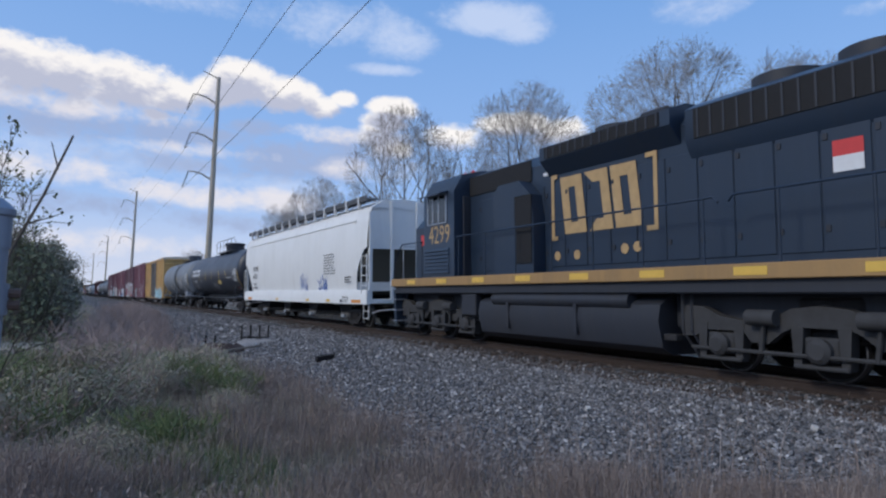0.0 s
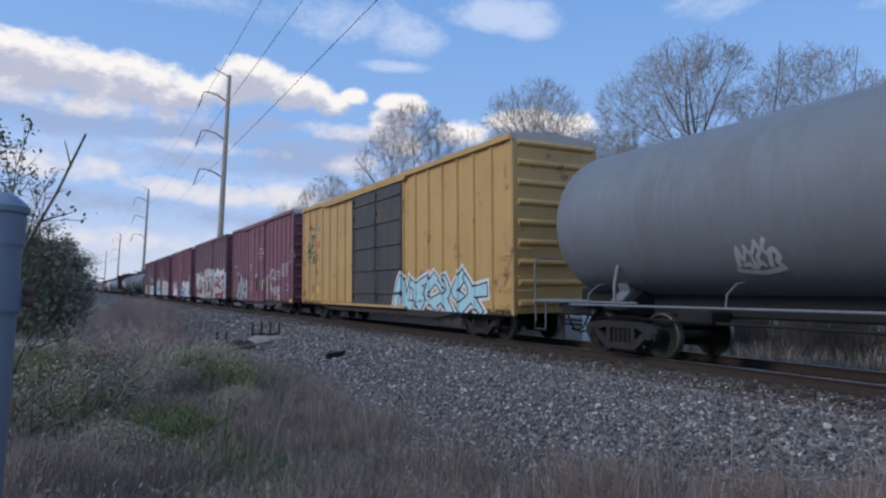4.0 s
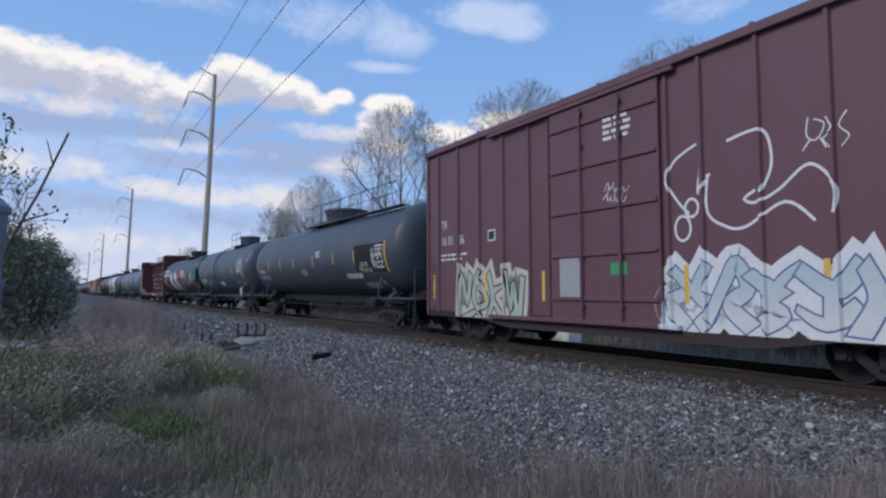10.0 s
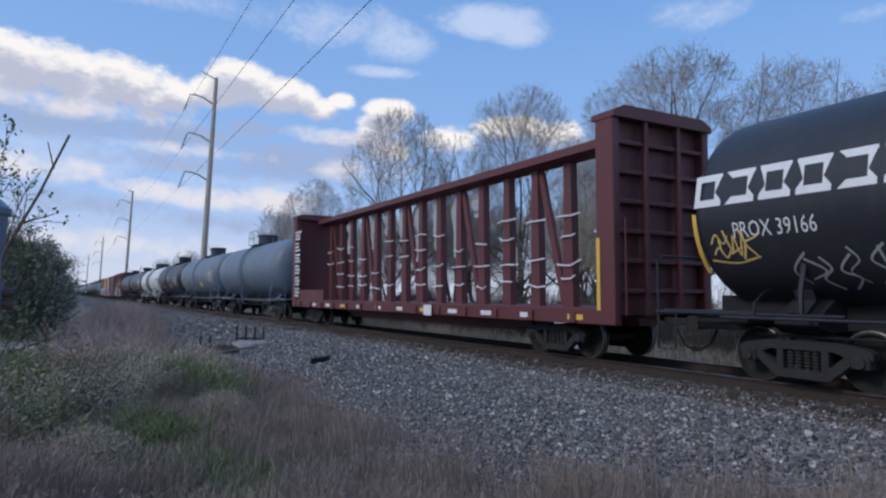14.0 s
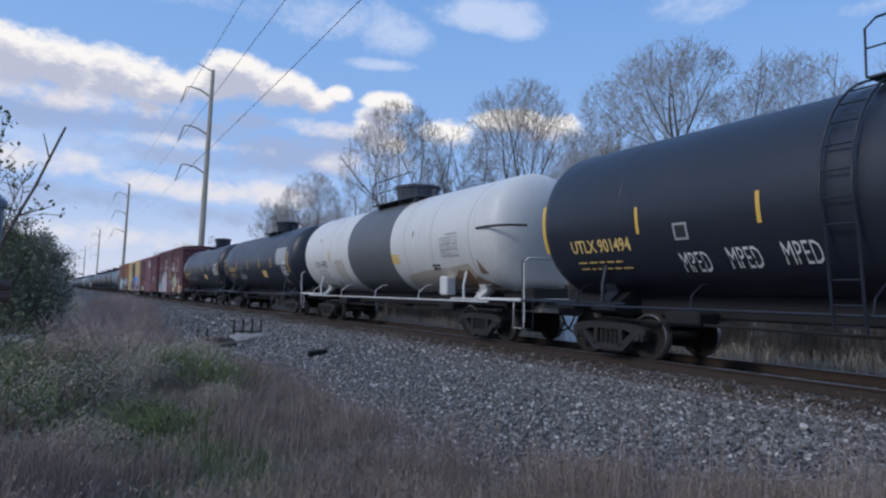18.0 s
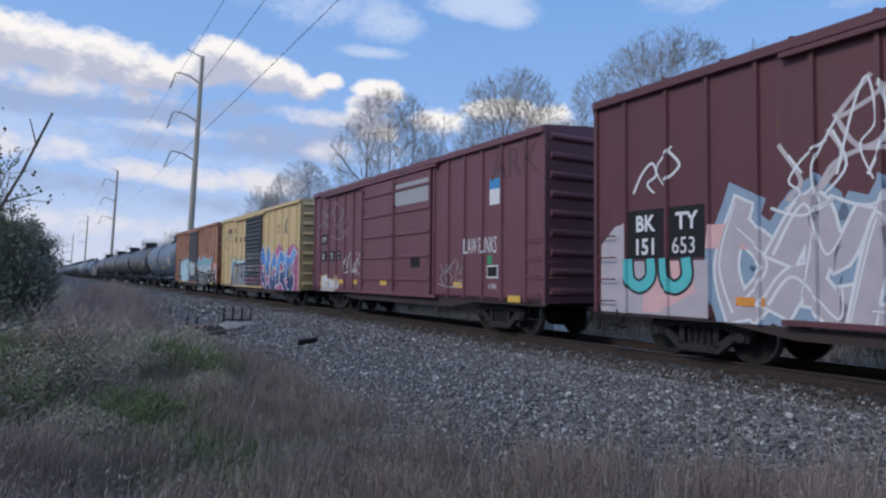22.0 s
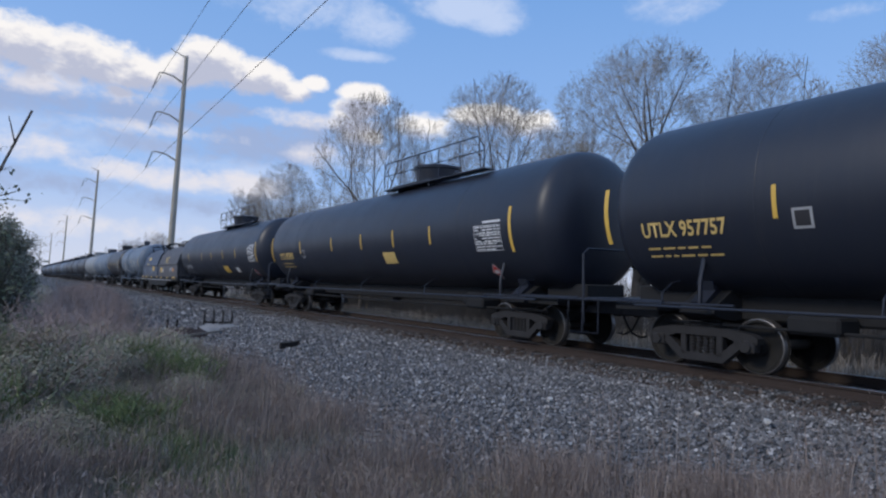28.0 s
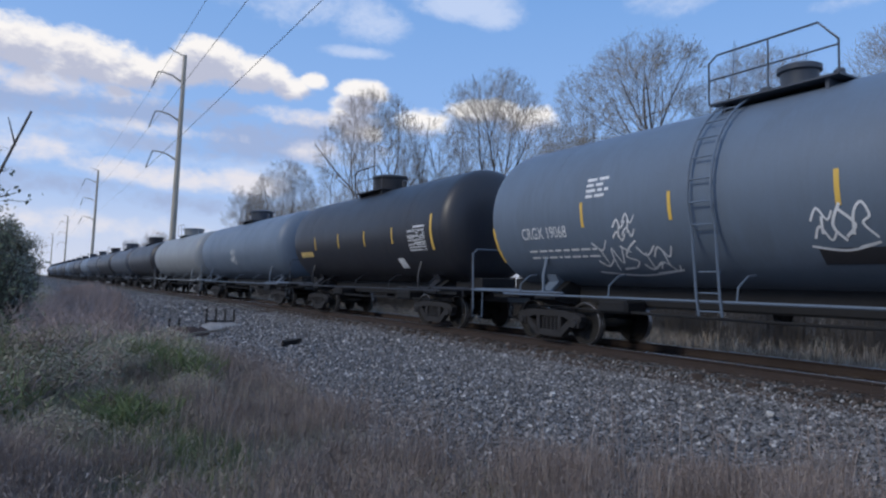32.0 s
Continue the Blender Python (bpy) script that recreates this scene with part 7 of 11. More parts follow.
# -- tank cars and the centre beam car --
def tank_3(car, h, cv):
    for z, t in ((2.3, "LIQUEFIED"), (2.08, "PETROLEUM GAS")):
        letters("cargo_words", t, 0.24, M_WHITE, car, -6.0 - (0.2 if t[0] == "L" else 0), z, curve=cv, squeeze=0.62)
    plate("notice_panel", M_WHITE, car, -4.45, -5.98, 1.88, 2.05, curve=cv)
    letters("notice_words", "NON-ODOURIZED", 0.16, M_DARKTEXT, car, -4.5, 1.91, curve=(cv[0], cv[1] + 0.004), squeeze=0.95)
    plate("notice_panel", M_PLATE, car, -5.75, -7.05, 1.5, 1.7, curve=cv)
    plate("dark_panel", M_BLACK, car, -5.7, -8.4, 2.06, 3.1, curve=(cv[0], cv[1] - 0.003), label="matt black repainted panel")
    spec_panel(car, -7.3, -8.3, 2.2, 2.9, (cv[0], cv[1] + 0.004), M_WHITE)
    plate("reflector", M_YELLOW, car, -8.42, -8.52, 2.05, 3.13, curve=cv)
    letters("reporting_mark", "GATX 5866", 0.3, M_WHITE, car, 8.5, 2.35, curve=cv, squeeze=0.75)
    small_print(M_WHITE, car, 8.4, 2.15, 1.8, 2, curve=cv, h=0.04, gap=0.12)
    small_print(M_WHITE, car, -1.25, 3.05, 0.55, 3, curve=cv, h=0.05, gap=0.1)
    small_print(M_GOLD, car, 0.9, 2.3, 0.7, 3, curve=cv, h=0.05, gap=0.1)
    diamond(car, -7.55, 1.6, cv)


tank_car("tank_car", -84.0, -64.2, "long dark grey pressurised gas tank car with yellow reflectors", DARKGREY_T, ticks=(8.8, 6.5, 4.3, 2.05, -0.85, -3.4, -5.66), dome=(-0.7, 0.95, 0.42), platform=(1.7, 1.0), long_walk=6.0, rails="near", side_rail=False, extras=tank_3)


def tank_4(car, h, cv):
    spec_panel(car, -5.45, -6.55, 2.55, 3.28, cv, M_WHITE)
    plate("reflector", M_YELLOW, car, -6.72, -6.86, 2.2, 3.25, curve=cv)
    letters("reporting_mark", "SNPX 222886", 0.37, M_WHITE, car, 6.68, 2.05, curve=cv, squeeze=0.88, bold=0.01)
    small_print(M_PLATE, car, 6.5, 1.88, 1.9, 1, curve=cv, h=0.05)
    plate("sticker", plain("lime_sticker", (0.36, 0.55, 0.10), 0.5, 0, 0.1), car, 4.47, 3.98, 1.72, 1.94, curve=cv, label="lime green sticker")
    plate("test_mark", M_WHITE, car, 4.08, 3.78, 2.02, 2.27, curve=cv)
    plate("test_mark_field", M_DARKTEXT, car, 4.05, 3.81, 2.05, 2.24, curve=(cv[0], cv[1] + 0.004))
    plate("white_patch", M_WHITE, car, 0.0, -0.8, 1.76, 2.05, curve=cv, label="white painted patch")
    plate("decal_frame", M_WHITE, car, -5.02, -5.7, 1.66, 1.99, curve=cv)
    plate("decal_field", M_DARKTEXT, car, -5.07, -5.65, 1.70, 1.95, curve=(cv[0], cv[1] + 0.004))
    diamond(car, -6.55, 1.85, cv)
    part("placard_holder", Geo().box(-1.6, -1.5, -6.65, -6.45, 1.1, 1.6, 0.01), M_WHITE, car)
    letters("head_mark", "SNPX 222886", 0.2, M_WHITE, car, -7.35, 3.2, curve=(cv[0], cv[1] - 0.05), squeeze=0.6)


tank_car("tank_car", -63.0, -46.2, "blue-grey tank car with side ladder and printed panels", SLATE_T, ticks=(4.86, 1.87, -1.05, -4.15), ladder_at=1.0, dome=(-2.4, 0.68, 0.45), platform=(1.3, 0.95), extras=tank_4,
         bands=[(0.75, 1.25, BAND_G, "darker strip behind the ladder")])


def tank_5(car, h, cv):
    ring_of_blocks("emblem", M_WHITE, car, 9.05, 2.9, 3.65, 0.55, 6, 0.12, curve=cv, gap=0.14, label="white block lettering emblem")
    letters("reporting_mark", "PROX 39166", 0.36, M_WHITE, car, 8.35, 2.35, curve=cv, squeeze=0.72)
    for o in (0.0, -2.65):
        spray("spray_fill", M_LILAC, car, [[(4.75 + o, 2.75), (4.7 + o, 3.1), (3.6 + o, 3.15), (3.45 + o, 2.9), (3.2 + o, 2.3), (2.6 + o, 1.75), (1.7 + o, 1.42), (2.6 + o, 1.38), (3.7 + o, 1.42), (4.2 + o, 1.75), (4.5 + o, 2.3)],
                                           [(2.75 + o, 3.05), (2.35 + o, 2.7), (2.6 + o, 2.4), (2.85 + o, 2.7)]], "pale lilac sprayed throw-up", 0.005)
        strokes("spray_border", M_PLATE, car, [[(4.75 + o, 2.75), (4.7 + o, 3.1), (3.6 + o, 3.15), (3.45 + o, 2.9), (3.2 + o, 2.3), (2.6 + o, 1.75), (1.7 + o, 1.42)]], 0.05, "", 0.007)
    spray("spray_fill", M_PINK, car, [[(-1.75, 2.6), (-1.8, 3.25), (-2.5, 3.3), (-2.9, 3.2), (-3.5, 3.4), (-3.4, 2.9), (-3.45, 2.5), (-2.9, 2.65), (-2.3, 2.5)]], "pink sprayed piece", 0.005)
    strokes("spray_border", M_WHITE, car, [[(-1.8, 2.6), (-2.0, 3.15), (-2.2, 2.65)], [(-2.3, 2.7), (-2.5, 3.2), (-2.8, 2.7)], [(-2.9, 2.7), (-3.0, 3.2), (-3.35, 2.7), (-3.4, 3.3)]], 0.035, "", 0.008)
    for word, y, z, w, hh, mt, th, sd in (("602", -6.4, 2.85, 1.35, 0.6, M_AQUA, 0.14, 1), ("6212", -8.35, 2.6, 1.35, 0.85, M_AQUA, 0.15, 2), ("641", -3.75, 2.35, 1.2, 0.55, M_WHITE, 0.11, 3), ("602", -1.95, 1.8, 1.5, 0.55, M_FADEW, 0.11, 4), ("81", -0.45, 1.8, 0.9, 0.45, M_FADEW, 0.1, 5), ("023", -8.8, 1.5, 0.65, 0.42, M_WHITE, 0.09, 6)):
        piece(car, word, y, z, w, hh, th, M_INKS, mt, lw=0.035, label="tag of hollow outlined letters", seed=sd, lap=1.2, hop=0.1)
    strokes("spray_stroke", M_AQUA, car, [[(-6.3, 2.75), (-7.2, 2.7), (-7.8, 2.8)], [(-8.3, 2.5), (-9.2, 2.42), (-9.8, 2.55)], [(-8.4, 2.35), (-9.0, 2.6)]], 0.05, "", 0.009)
    for y, z, w, hh, mt, sd in ((7.6, 1.5, 2.2, 0.6, M_PLATE, 17), (8.8, 2.0, 0.8, 0.6, M_GOLD, 18), (-5.6, 1.95, 0.9, 0.4, M_WHITE, 19), (-4.3, 1.95, 1.3, 0.18, M_FADEW, 20)):
        scrawl("spray_tag", mt, car, y, z, w, hh, sd, thick=0.05, n=5)
    spec_panel(car, -6.4, -7.5, 2.2, 2.7, cv)
    plate("reflector", M_YELLOW, car, -7.75, -7.85, 1.9, 2.9, curve=cv)
    diamond(car, -7.05, 1.5, cv)
    small_print(M_WHITE, car, -9.0, 3.0, 0.6, 4, curve=(cv[0], cv[1] - 0.02), h=0.05, gap=0.13)
    plate("reflector", M_YELLOW, car, 9.1, 9.02, 1.8, 2.8, curve=cv)


tank_car("tank_car", -45.6, -26.2, "black tank car sprayed with lilac, pink and aqua graffiti", BLACK2_T, dome=(-2.0, 0.72, 0.42), platform=(1.2, 1.0), long_walk=2.6, extras=tank_5)


def centerbeam():
    car, ln = car_root("centerbeam_flatcar", -24.6, -2.7, "dark red centre-beam flatcar with torn white strapping, mostly empty", "flatcar")
    red = paint("beam_red", (0.13, 0.032, 0.035), 0.55, (0.05, 0.04, 0.04), 0.5)
    h = ln / 2
    part("deck", Geo().box(-1.4, 1.4, -h + 0.3, h - 0.3, 1.0, 1.12, 0.01), red, car)
    for s in (-1, 1):
        part("side_sill", Geo().box(*sorted((s * 1.36, s * 1.44)), -h + 0.3, h - 0.3, 0.80, 1.14, 0.015), red, car)
        for i in range(14):
            y = -h + 1.2 + (ln - 2.4) * i / 13
            part("stake_pocket", Geo().box(*sorted((s * 1.44, s * 1.5)), y - 0.09, y + 0.09, 0.82, 1.06, 0.01), red, car)
    part("centre_sill", Geo().prism([(-h + 0.4, 0.75), (-h + 4.0, 0.75), (-h + 5.2, 0.45), (h - 5.2, 0.45), (h - 4.0, 0.75), (h - 0.4, 0.75), (h - 0.4, 1.05), (-h + 0.4, 1.05)], "X", -0.3, 0.3), red, car)
    # the beam's top chord, with its flanges
    part("top_chord", Geo().prism([(-0.42, 4.86), (-0.42, 5.06), (0.42, 5.06), (0.42, 4.86), (0.14, 4.78), (-0.14, 4.78)], "Y", -h + 0.6, h - 0.6), red, car)
    n = 15
    for i in range(n):
        y = -h + 1.6 + (ln - 3.2) * i / (n - 1)
        part("column", Geo().prism([(y - 0.2, 1.12), (y - 0.13, 4.8), (y + 0.13, 4.8), (y + 0.2, 1.12)], "X", -0.11, 0.11), red, car)
        if i % 3 == 1 and i < n - 1:
            y2 = -h + 1.6 + (ln - 3.2) * (i + 1) / (n - 1)
            part("diagonal", Geo().prism([(y + 0.1, 1.12), (y + 0.3, 1.12), (y2 - 0.05, 4.8), (y2 - 0.25, 4.8)], "X", -0.06, 0.06), red, car)
    # left-over strapping and torn wrap along the columns
    rr2 = random.Random(12)
    for i in range(n):
        y = -h + 1.6 + (ln - 3.2) * i / (n - 1)
        for z in (1.75, 2.3, 2.9, 3.5):
            if rr2.random() < 0.8:
                z += rr2.uniform(-0.12, 0.12)
                w = rr2.uniform(0.25, 0.5)
                part("strap", Geo().rod([(-0.14, y + w * 0.8, z + rr2.uniform(-0.06, 0.06)), (-0.17, y + 0.15, z + rr2.uniform(-0.04, 0.05)), (-0.17, y - 0.15, z - rr2.uniform(-0.02, 0.05)), (-0.14, y - w * 1.1, z + rr2.uniform(-0.05, 0.10))], 0.024, 5), M_WHITE, car)
        if i > 3 and rr2.random() < 0.9:
            g = Geo()
            v, f = [], []
            z1, z0 = 4.75, rr2.uniform(2.6, 3.9)
            y0 = y + rr2.uniform(0.3, 0.5)
            for k in range(9):
                t = k / 8
                z = z1 + (z0 - z1) * t
                wd = 0.32 * (1 - 0.5 * t) * rr2.uniform(0.6, 1.2)
                c = y0 + rr2.uniform(-0.06, 0.06)
                v += [(rr2.uniform(-0.06, 0.06), c + wd, z), (rr2.uniform(-0.06, 0.06), c - wd, z)]
            for k in range(8):
                f.append((2 * k, 2 * k + 1, 2 * k + 3, 2 * k + 2))
            g.add(v, f)
            part("torn_wrap", g, plain("torn_plastic_wrap", (0.35, 0.36, 0.38), 0.35, 0, 0.5, 6), car, "torn grey plastic wrap")
    # bulkheads
    for s in (-1, 1):
        y0, y1 = sorted((s * (h - 0.05), s * (h - 0.32)))
        bk = part("bulkhead", Geo().box(-1.32, 1.32, (y0 + y1) / 2 - 0.05, (y0 + y1) / 2 + 0.05, 1.0, 5.1), red, car)
        for x in (-1.38, 1.38):
            part("bulkhead_post", Geo().box(x - 0.1, x + 0.1, y0 - 0.12, y1 + 0.12, 0.8, 5.2, 0.02), red, bk)
        part("bulkhead_cap", Geo().prism([(-1.5, 5.08), (-1.5, 5.2), (-1.2, 5.34), (1.2, 5.34), (1.5, 5.2), (1.5, 5.08)], "Y", y0 - 0.2, y1 + 0.2), red, bk)
        for x in (-0.5, 0.5):
            part("stiffener", Geo().box(x - 0.06, x + 0.06, *sorted((s * (h - 0.05), s * (h + 0.08))), 1.0, 5.1, 0.01), red, bk)
        for i in range(6):
            z = 1.5 + i * 0.62
            part("bulkhead_rib", Geo().box(-1.3, 1.3, *sorted((s * (h - 0.1), s * (h + 0.03))), z - 0.05, z + 0.05, 0.02), red, bk)
        part("end_ladder_rail", Geo().rod([(-1.2, s * (h + 0.12), 1.0), (-1.2, s * (h + 0.12), 3.0)], 0.02, 6), red, car)
    # the end panel at the rear with white print
    part("end_panel", Geo().box(-1.4, -1.34, h - 4.3, h - 0.3, 1.1, 1.6), red, car)
    for i in range(6):
        small_print(M_WHITE, car, h - 0.35, 1.6 + i * 0.55, 0.7, 3, side_x=-1.48, h=0.1, gap=0.16, seed=i, name="stencil_bars")
    for i in range(11):
        y = h - 3.0 - i * 1.75
        plate("reflector", (M_YELLOW if i % 4 == 2 else M_WHITE), car, y, y - 0.5, 0.88, 1.0, side_x=-1.45)
    plate("placard", M_WHITE, car, -2.9, -3.4, 0.78, 1.1, side_x=-1.51)
    plate("reflector", M_YELLOW, car, -h + 0.42, -h + 0.32, 1.1, 2.6, side_x=-1.49)
    for y in (-h + 2.3, h - 2.3):
        add_truck(car, y)
    add_ends(car, h, h + 0.85)


centerbeam()
tank_car("tank_car", -0.9, 14.3, "pale blue-grey tank car with a dark centre strip", GREY_T, bands=[(0.2, 0.8, BAND_G, "dark centre strip")], dome=(0.5, 0.6, 0.45), platform=(1.2, 0.9), ladder_at=0.5)


def tank_utl(text, y, z, gold=True, panel=None, extra=None, tag=None, ring_y=None, head=None):
    def put(car, h, cv):
        letters("reporting_mark", text, 0.36, M_GOLD if gold else M_WHITE, car, y, z, curve=cv, squeeze=0.82, bold=0.008)
        small_print(M_GOLD if gold else M_PLATE, car, y - 0.05, z - 0.22, 1.5, 2, curve=cv, h=0.035, gap=0.13)
        if panel:
            spec_panel(car, *panel, cv, M_WHITE)
            plate("reflector", M_YELLOW, car, panel[1] - 0.3, panel[1] - 0.4, 2.15, 3.2, curve=cv)
            diamond(car, panel[1] + 0.7, 1.62, cv)
            plate("warning_label", M_GOLD, car, -1.7, -2.5, 1.95, 2.3, curve=cv, label="yellow square label")
        if ring_y:
            plate("reflector", M_YELLOW, car, ring_y + 0.05, ring_y - 0.05, 2.2, 3.25, curve=(cv[0], cv[1] - 0.03))
        plate("test_mark", M_PLATE, car, y - 2.8, y - 3.1, 2.28, 2.58, curve=cv)
        plate("test_mark_field", M_DARKTEXT, car, y - 2.84, y - 3.06, 2.32, 2.54, curve=(cv[0], cv[1] + 0.004))
        if extra:
            extra(car, h, cv)
    return put


tank_car("tank_car", 15.2, 31.0, "blue-grey tank car with yellow lettering and a side ladder", GREY_T, ticks=(3.5, 1.1, -2.0, -4.4), ladder_at=0.25, dome=(-0.9, 0.62, 0.5), platform=(1.1, 0.9),
         extras=tank_utl("UTLX 901171", 6.07, 2.28, panel=(-5.4, -6.4, 2.3, 2.9), ring_y=7.1))


def mped(car, h, cv):
    for i in range(3):
        letters("spray_letters", "MPED", 0.5, M_WHITE, car, 3.3 - i * 0.98, 1.72 + 0.04 * i, curve=cv, squeeze=0.5, label="white sprayed tag")
    scrawl("spray_tag", M_WHITE, car, -0.6, 2.4, 0.5, 1.0, 31, curve=cv, thick=0.1, n=6)


tank_car("tank_car", 31.8, 47.0, "black tank car with yellow lettering and three white tags", BLACK_T, ticks=(4.08, 1.56, -1.5, -3.9), dome=(-0.8, 0.62, 0.5), platform=(1.1, 0.9), ladder_at=0.3,
         extras=tank_utl("UTLX 901494", 6.05, 2.16, panel=(-4.6, -5.8, 2.2, 2.9), ring_y=6.9, extra=mped))


def white_tank(car, h, cv):
    letters("reporting_mark", "UTLX 647353", 0.36, M_DARKTEXT, car, 6.2, 2.26, curve=cv, squeeze=0.72)
    small_print(M_PLATE, car, 6.1, 2.08, 1.4, 4, curve=cv, h=0.035, gap=0.12)
    plate("patch_panel", paint("patch_cream", (0.52, 0.50, 0.45)), car, 3.85, 2.9, 1.65, 2.5, curve=cv, label="cream repainted patch")
    plate("warning_label", M_GOLD, car, -1.4, -2.1, 2.2, 2.5, curve=cv)
    plate("rust_run", paint("rust_run", (0.3, 0.16, 0.08), 0.8, (0.1, 0.05, 0.03), 0.8), car, -5.7, -6.1, 1.3, 1.9, curve=cv, label="brown rust stain")
    plate("reflector", M_YELLOW, car, 7.25, 7.15, 2.2, 3.1, curve=(cv[0], cv[1] - 0.03))
    grime = paint("brown_grime", (0.24, 0.17, 0.13), 0.8, (0.10, 0.07, 0.055), 0.7)
    spray("stain", grime, car, [[(-5.0, 1.3), (-5.1, 1.7), (-5.6, 1.95), (-6.0, 1.6), (-6.3, 1.75), (-6.9, 1.5), (-7.2, 1.3)], [(-6.6, 1.8), (-6.7, 2.2), (-6.95, 1.8)], [(-3.2, 1.3), (-3.4, 1.45), (-4.4, 1.5), (-4.9, 1.3)]], "brown grime along the lower shell", 0.003)
    spray("pale_stain", paint("tan_grime", (0.46, 0.42, 0.36), 0.7, (0.3, 0.25, 0.2), 0.6), car, [[(-2.0, 1.3), (-2.2, 1.8), (-3.6, 1.95), (-5.2, 2.0), (-6.2, 2.1), (-6.6, 1.3)], [(6.8, 1.3), (6.6, 1.6), (5.0, 1.5), (3.0, 1.4), (2.4, 1.3)]], "tan road dirt low on the shell", 0.002)
    spec_panel(car, -4.9, -5.9, 2.3, 2.85, cv, M_PLATE)
    small_print(M_DARKTEXT, car, -4.2, 2.05, 0.5, 2, curve=cv, h=0.06, gap=0.1, seed=3)
    for y in (4.2, -2.6, -4.4, -6.5):
        g = Geo()
        g.lathe([(y - 0.014, cv[1] + 0.001), (y, cv[1] + 0.007), (y + 0.014, cv[1] + 0.001)], 40, "Y", (0, 0, cv[0]))
        part("weld_seam", g, M_PLATE, car, smooth=60)
    part("head_rail", Geo().rod([(-1.66, -6.9, 3.0), (-1.72, -7.6, 3.0), (-1.5, -8.1, 3.0), (-1.0, -8.25, 3.0)], 0.03, 6), M_BLACK, car)
    part("fill_fitting", Geo().box(-1.55, -1.2, -5.15, -4.75, 1.2, 1.75, 0.04), WHITE_T, car)
    for y, z in ((5.5, 3.3), (4.4, 1.5), (-3.2, 3.0)):
        plate("dark_streak", M_DARKTEXT, car, y, y - 0.05, z, z + 0.2, curve=cv)


tank_car("tank_car", 47.8, 64.3, "white tank car with a wide grey centre band and grey platform", WHITE_T, bands=[(-1.6, 2.2, BAND_G, "wide grey centre band")], ticks=(4.4, 1.65), dome=(-0.4, 0.8, 0.4), platform=(1.8, 1.0), extras=white_tank,
         top_mat=DARKGREY_T)
RAILK = lambda yy: (lambda car, h, cv: letters("spray_letters", "RAILKING", 0.42, M_WHITE, car, yy, 1.88, curve=cv, squeeze=0.72, label="white hand-sprayed words"))


def patchy_2(car, h, cv):
    RAILK(3.55)(car, h, cv)
    plate("fresh_patch", M_PLATE, car, -4.6, -6.3, 2.55, 3.4, curve=cv, label="paler grey repainted patch")


tank_car("tank_car", 65.0, 80.7, "black tank car with yellow lettering and sprayed white words", BLACK_T, ticks=(3.94, 1.28, -1.3, -3.6), dome=(-1.2, 0.62, 0.45), platform=(1.1, 0.9),
         extras=tank_utl("UTLX 902486", 5.97, 2.38, panel=(-5.4, -6.2, 2.0, 2.55), ring_y=7.3, extra=patchy_2))
tank_car("tank_car", 81.6, 96.7, "black tank car with white-and-yellow markings", BLACK_T, ticks=(4.0, 1.43, -1.06, -3.48), dome=(-0.75, 0.6, 0.5), platform=(1.1, 0.9), tick_mat=M_YELLOW,
         extras=tank_utl("UTLX 901440", 6.0, 2.3, panel=(-5.3, -6.5, 2.23, 2.88), ring_y=6.9, extra=RAILK(3.3)))


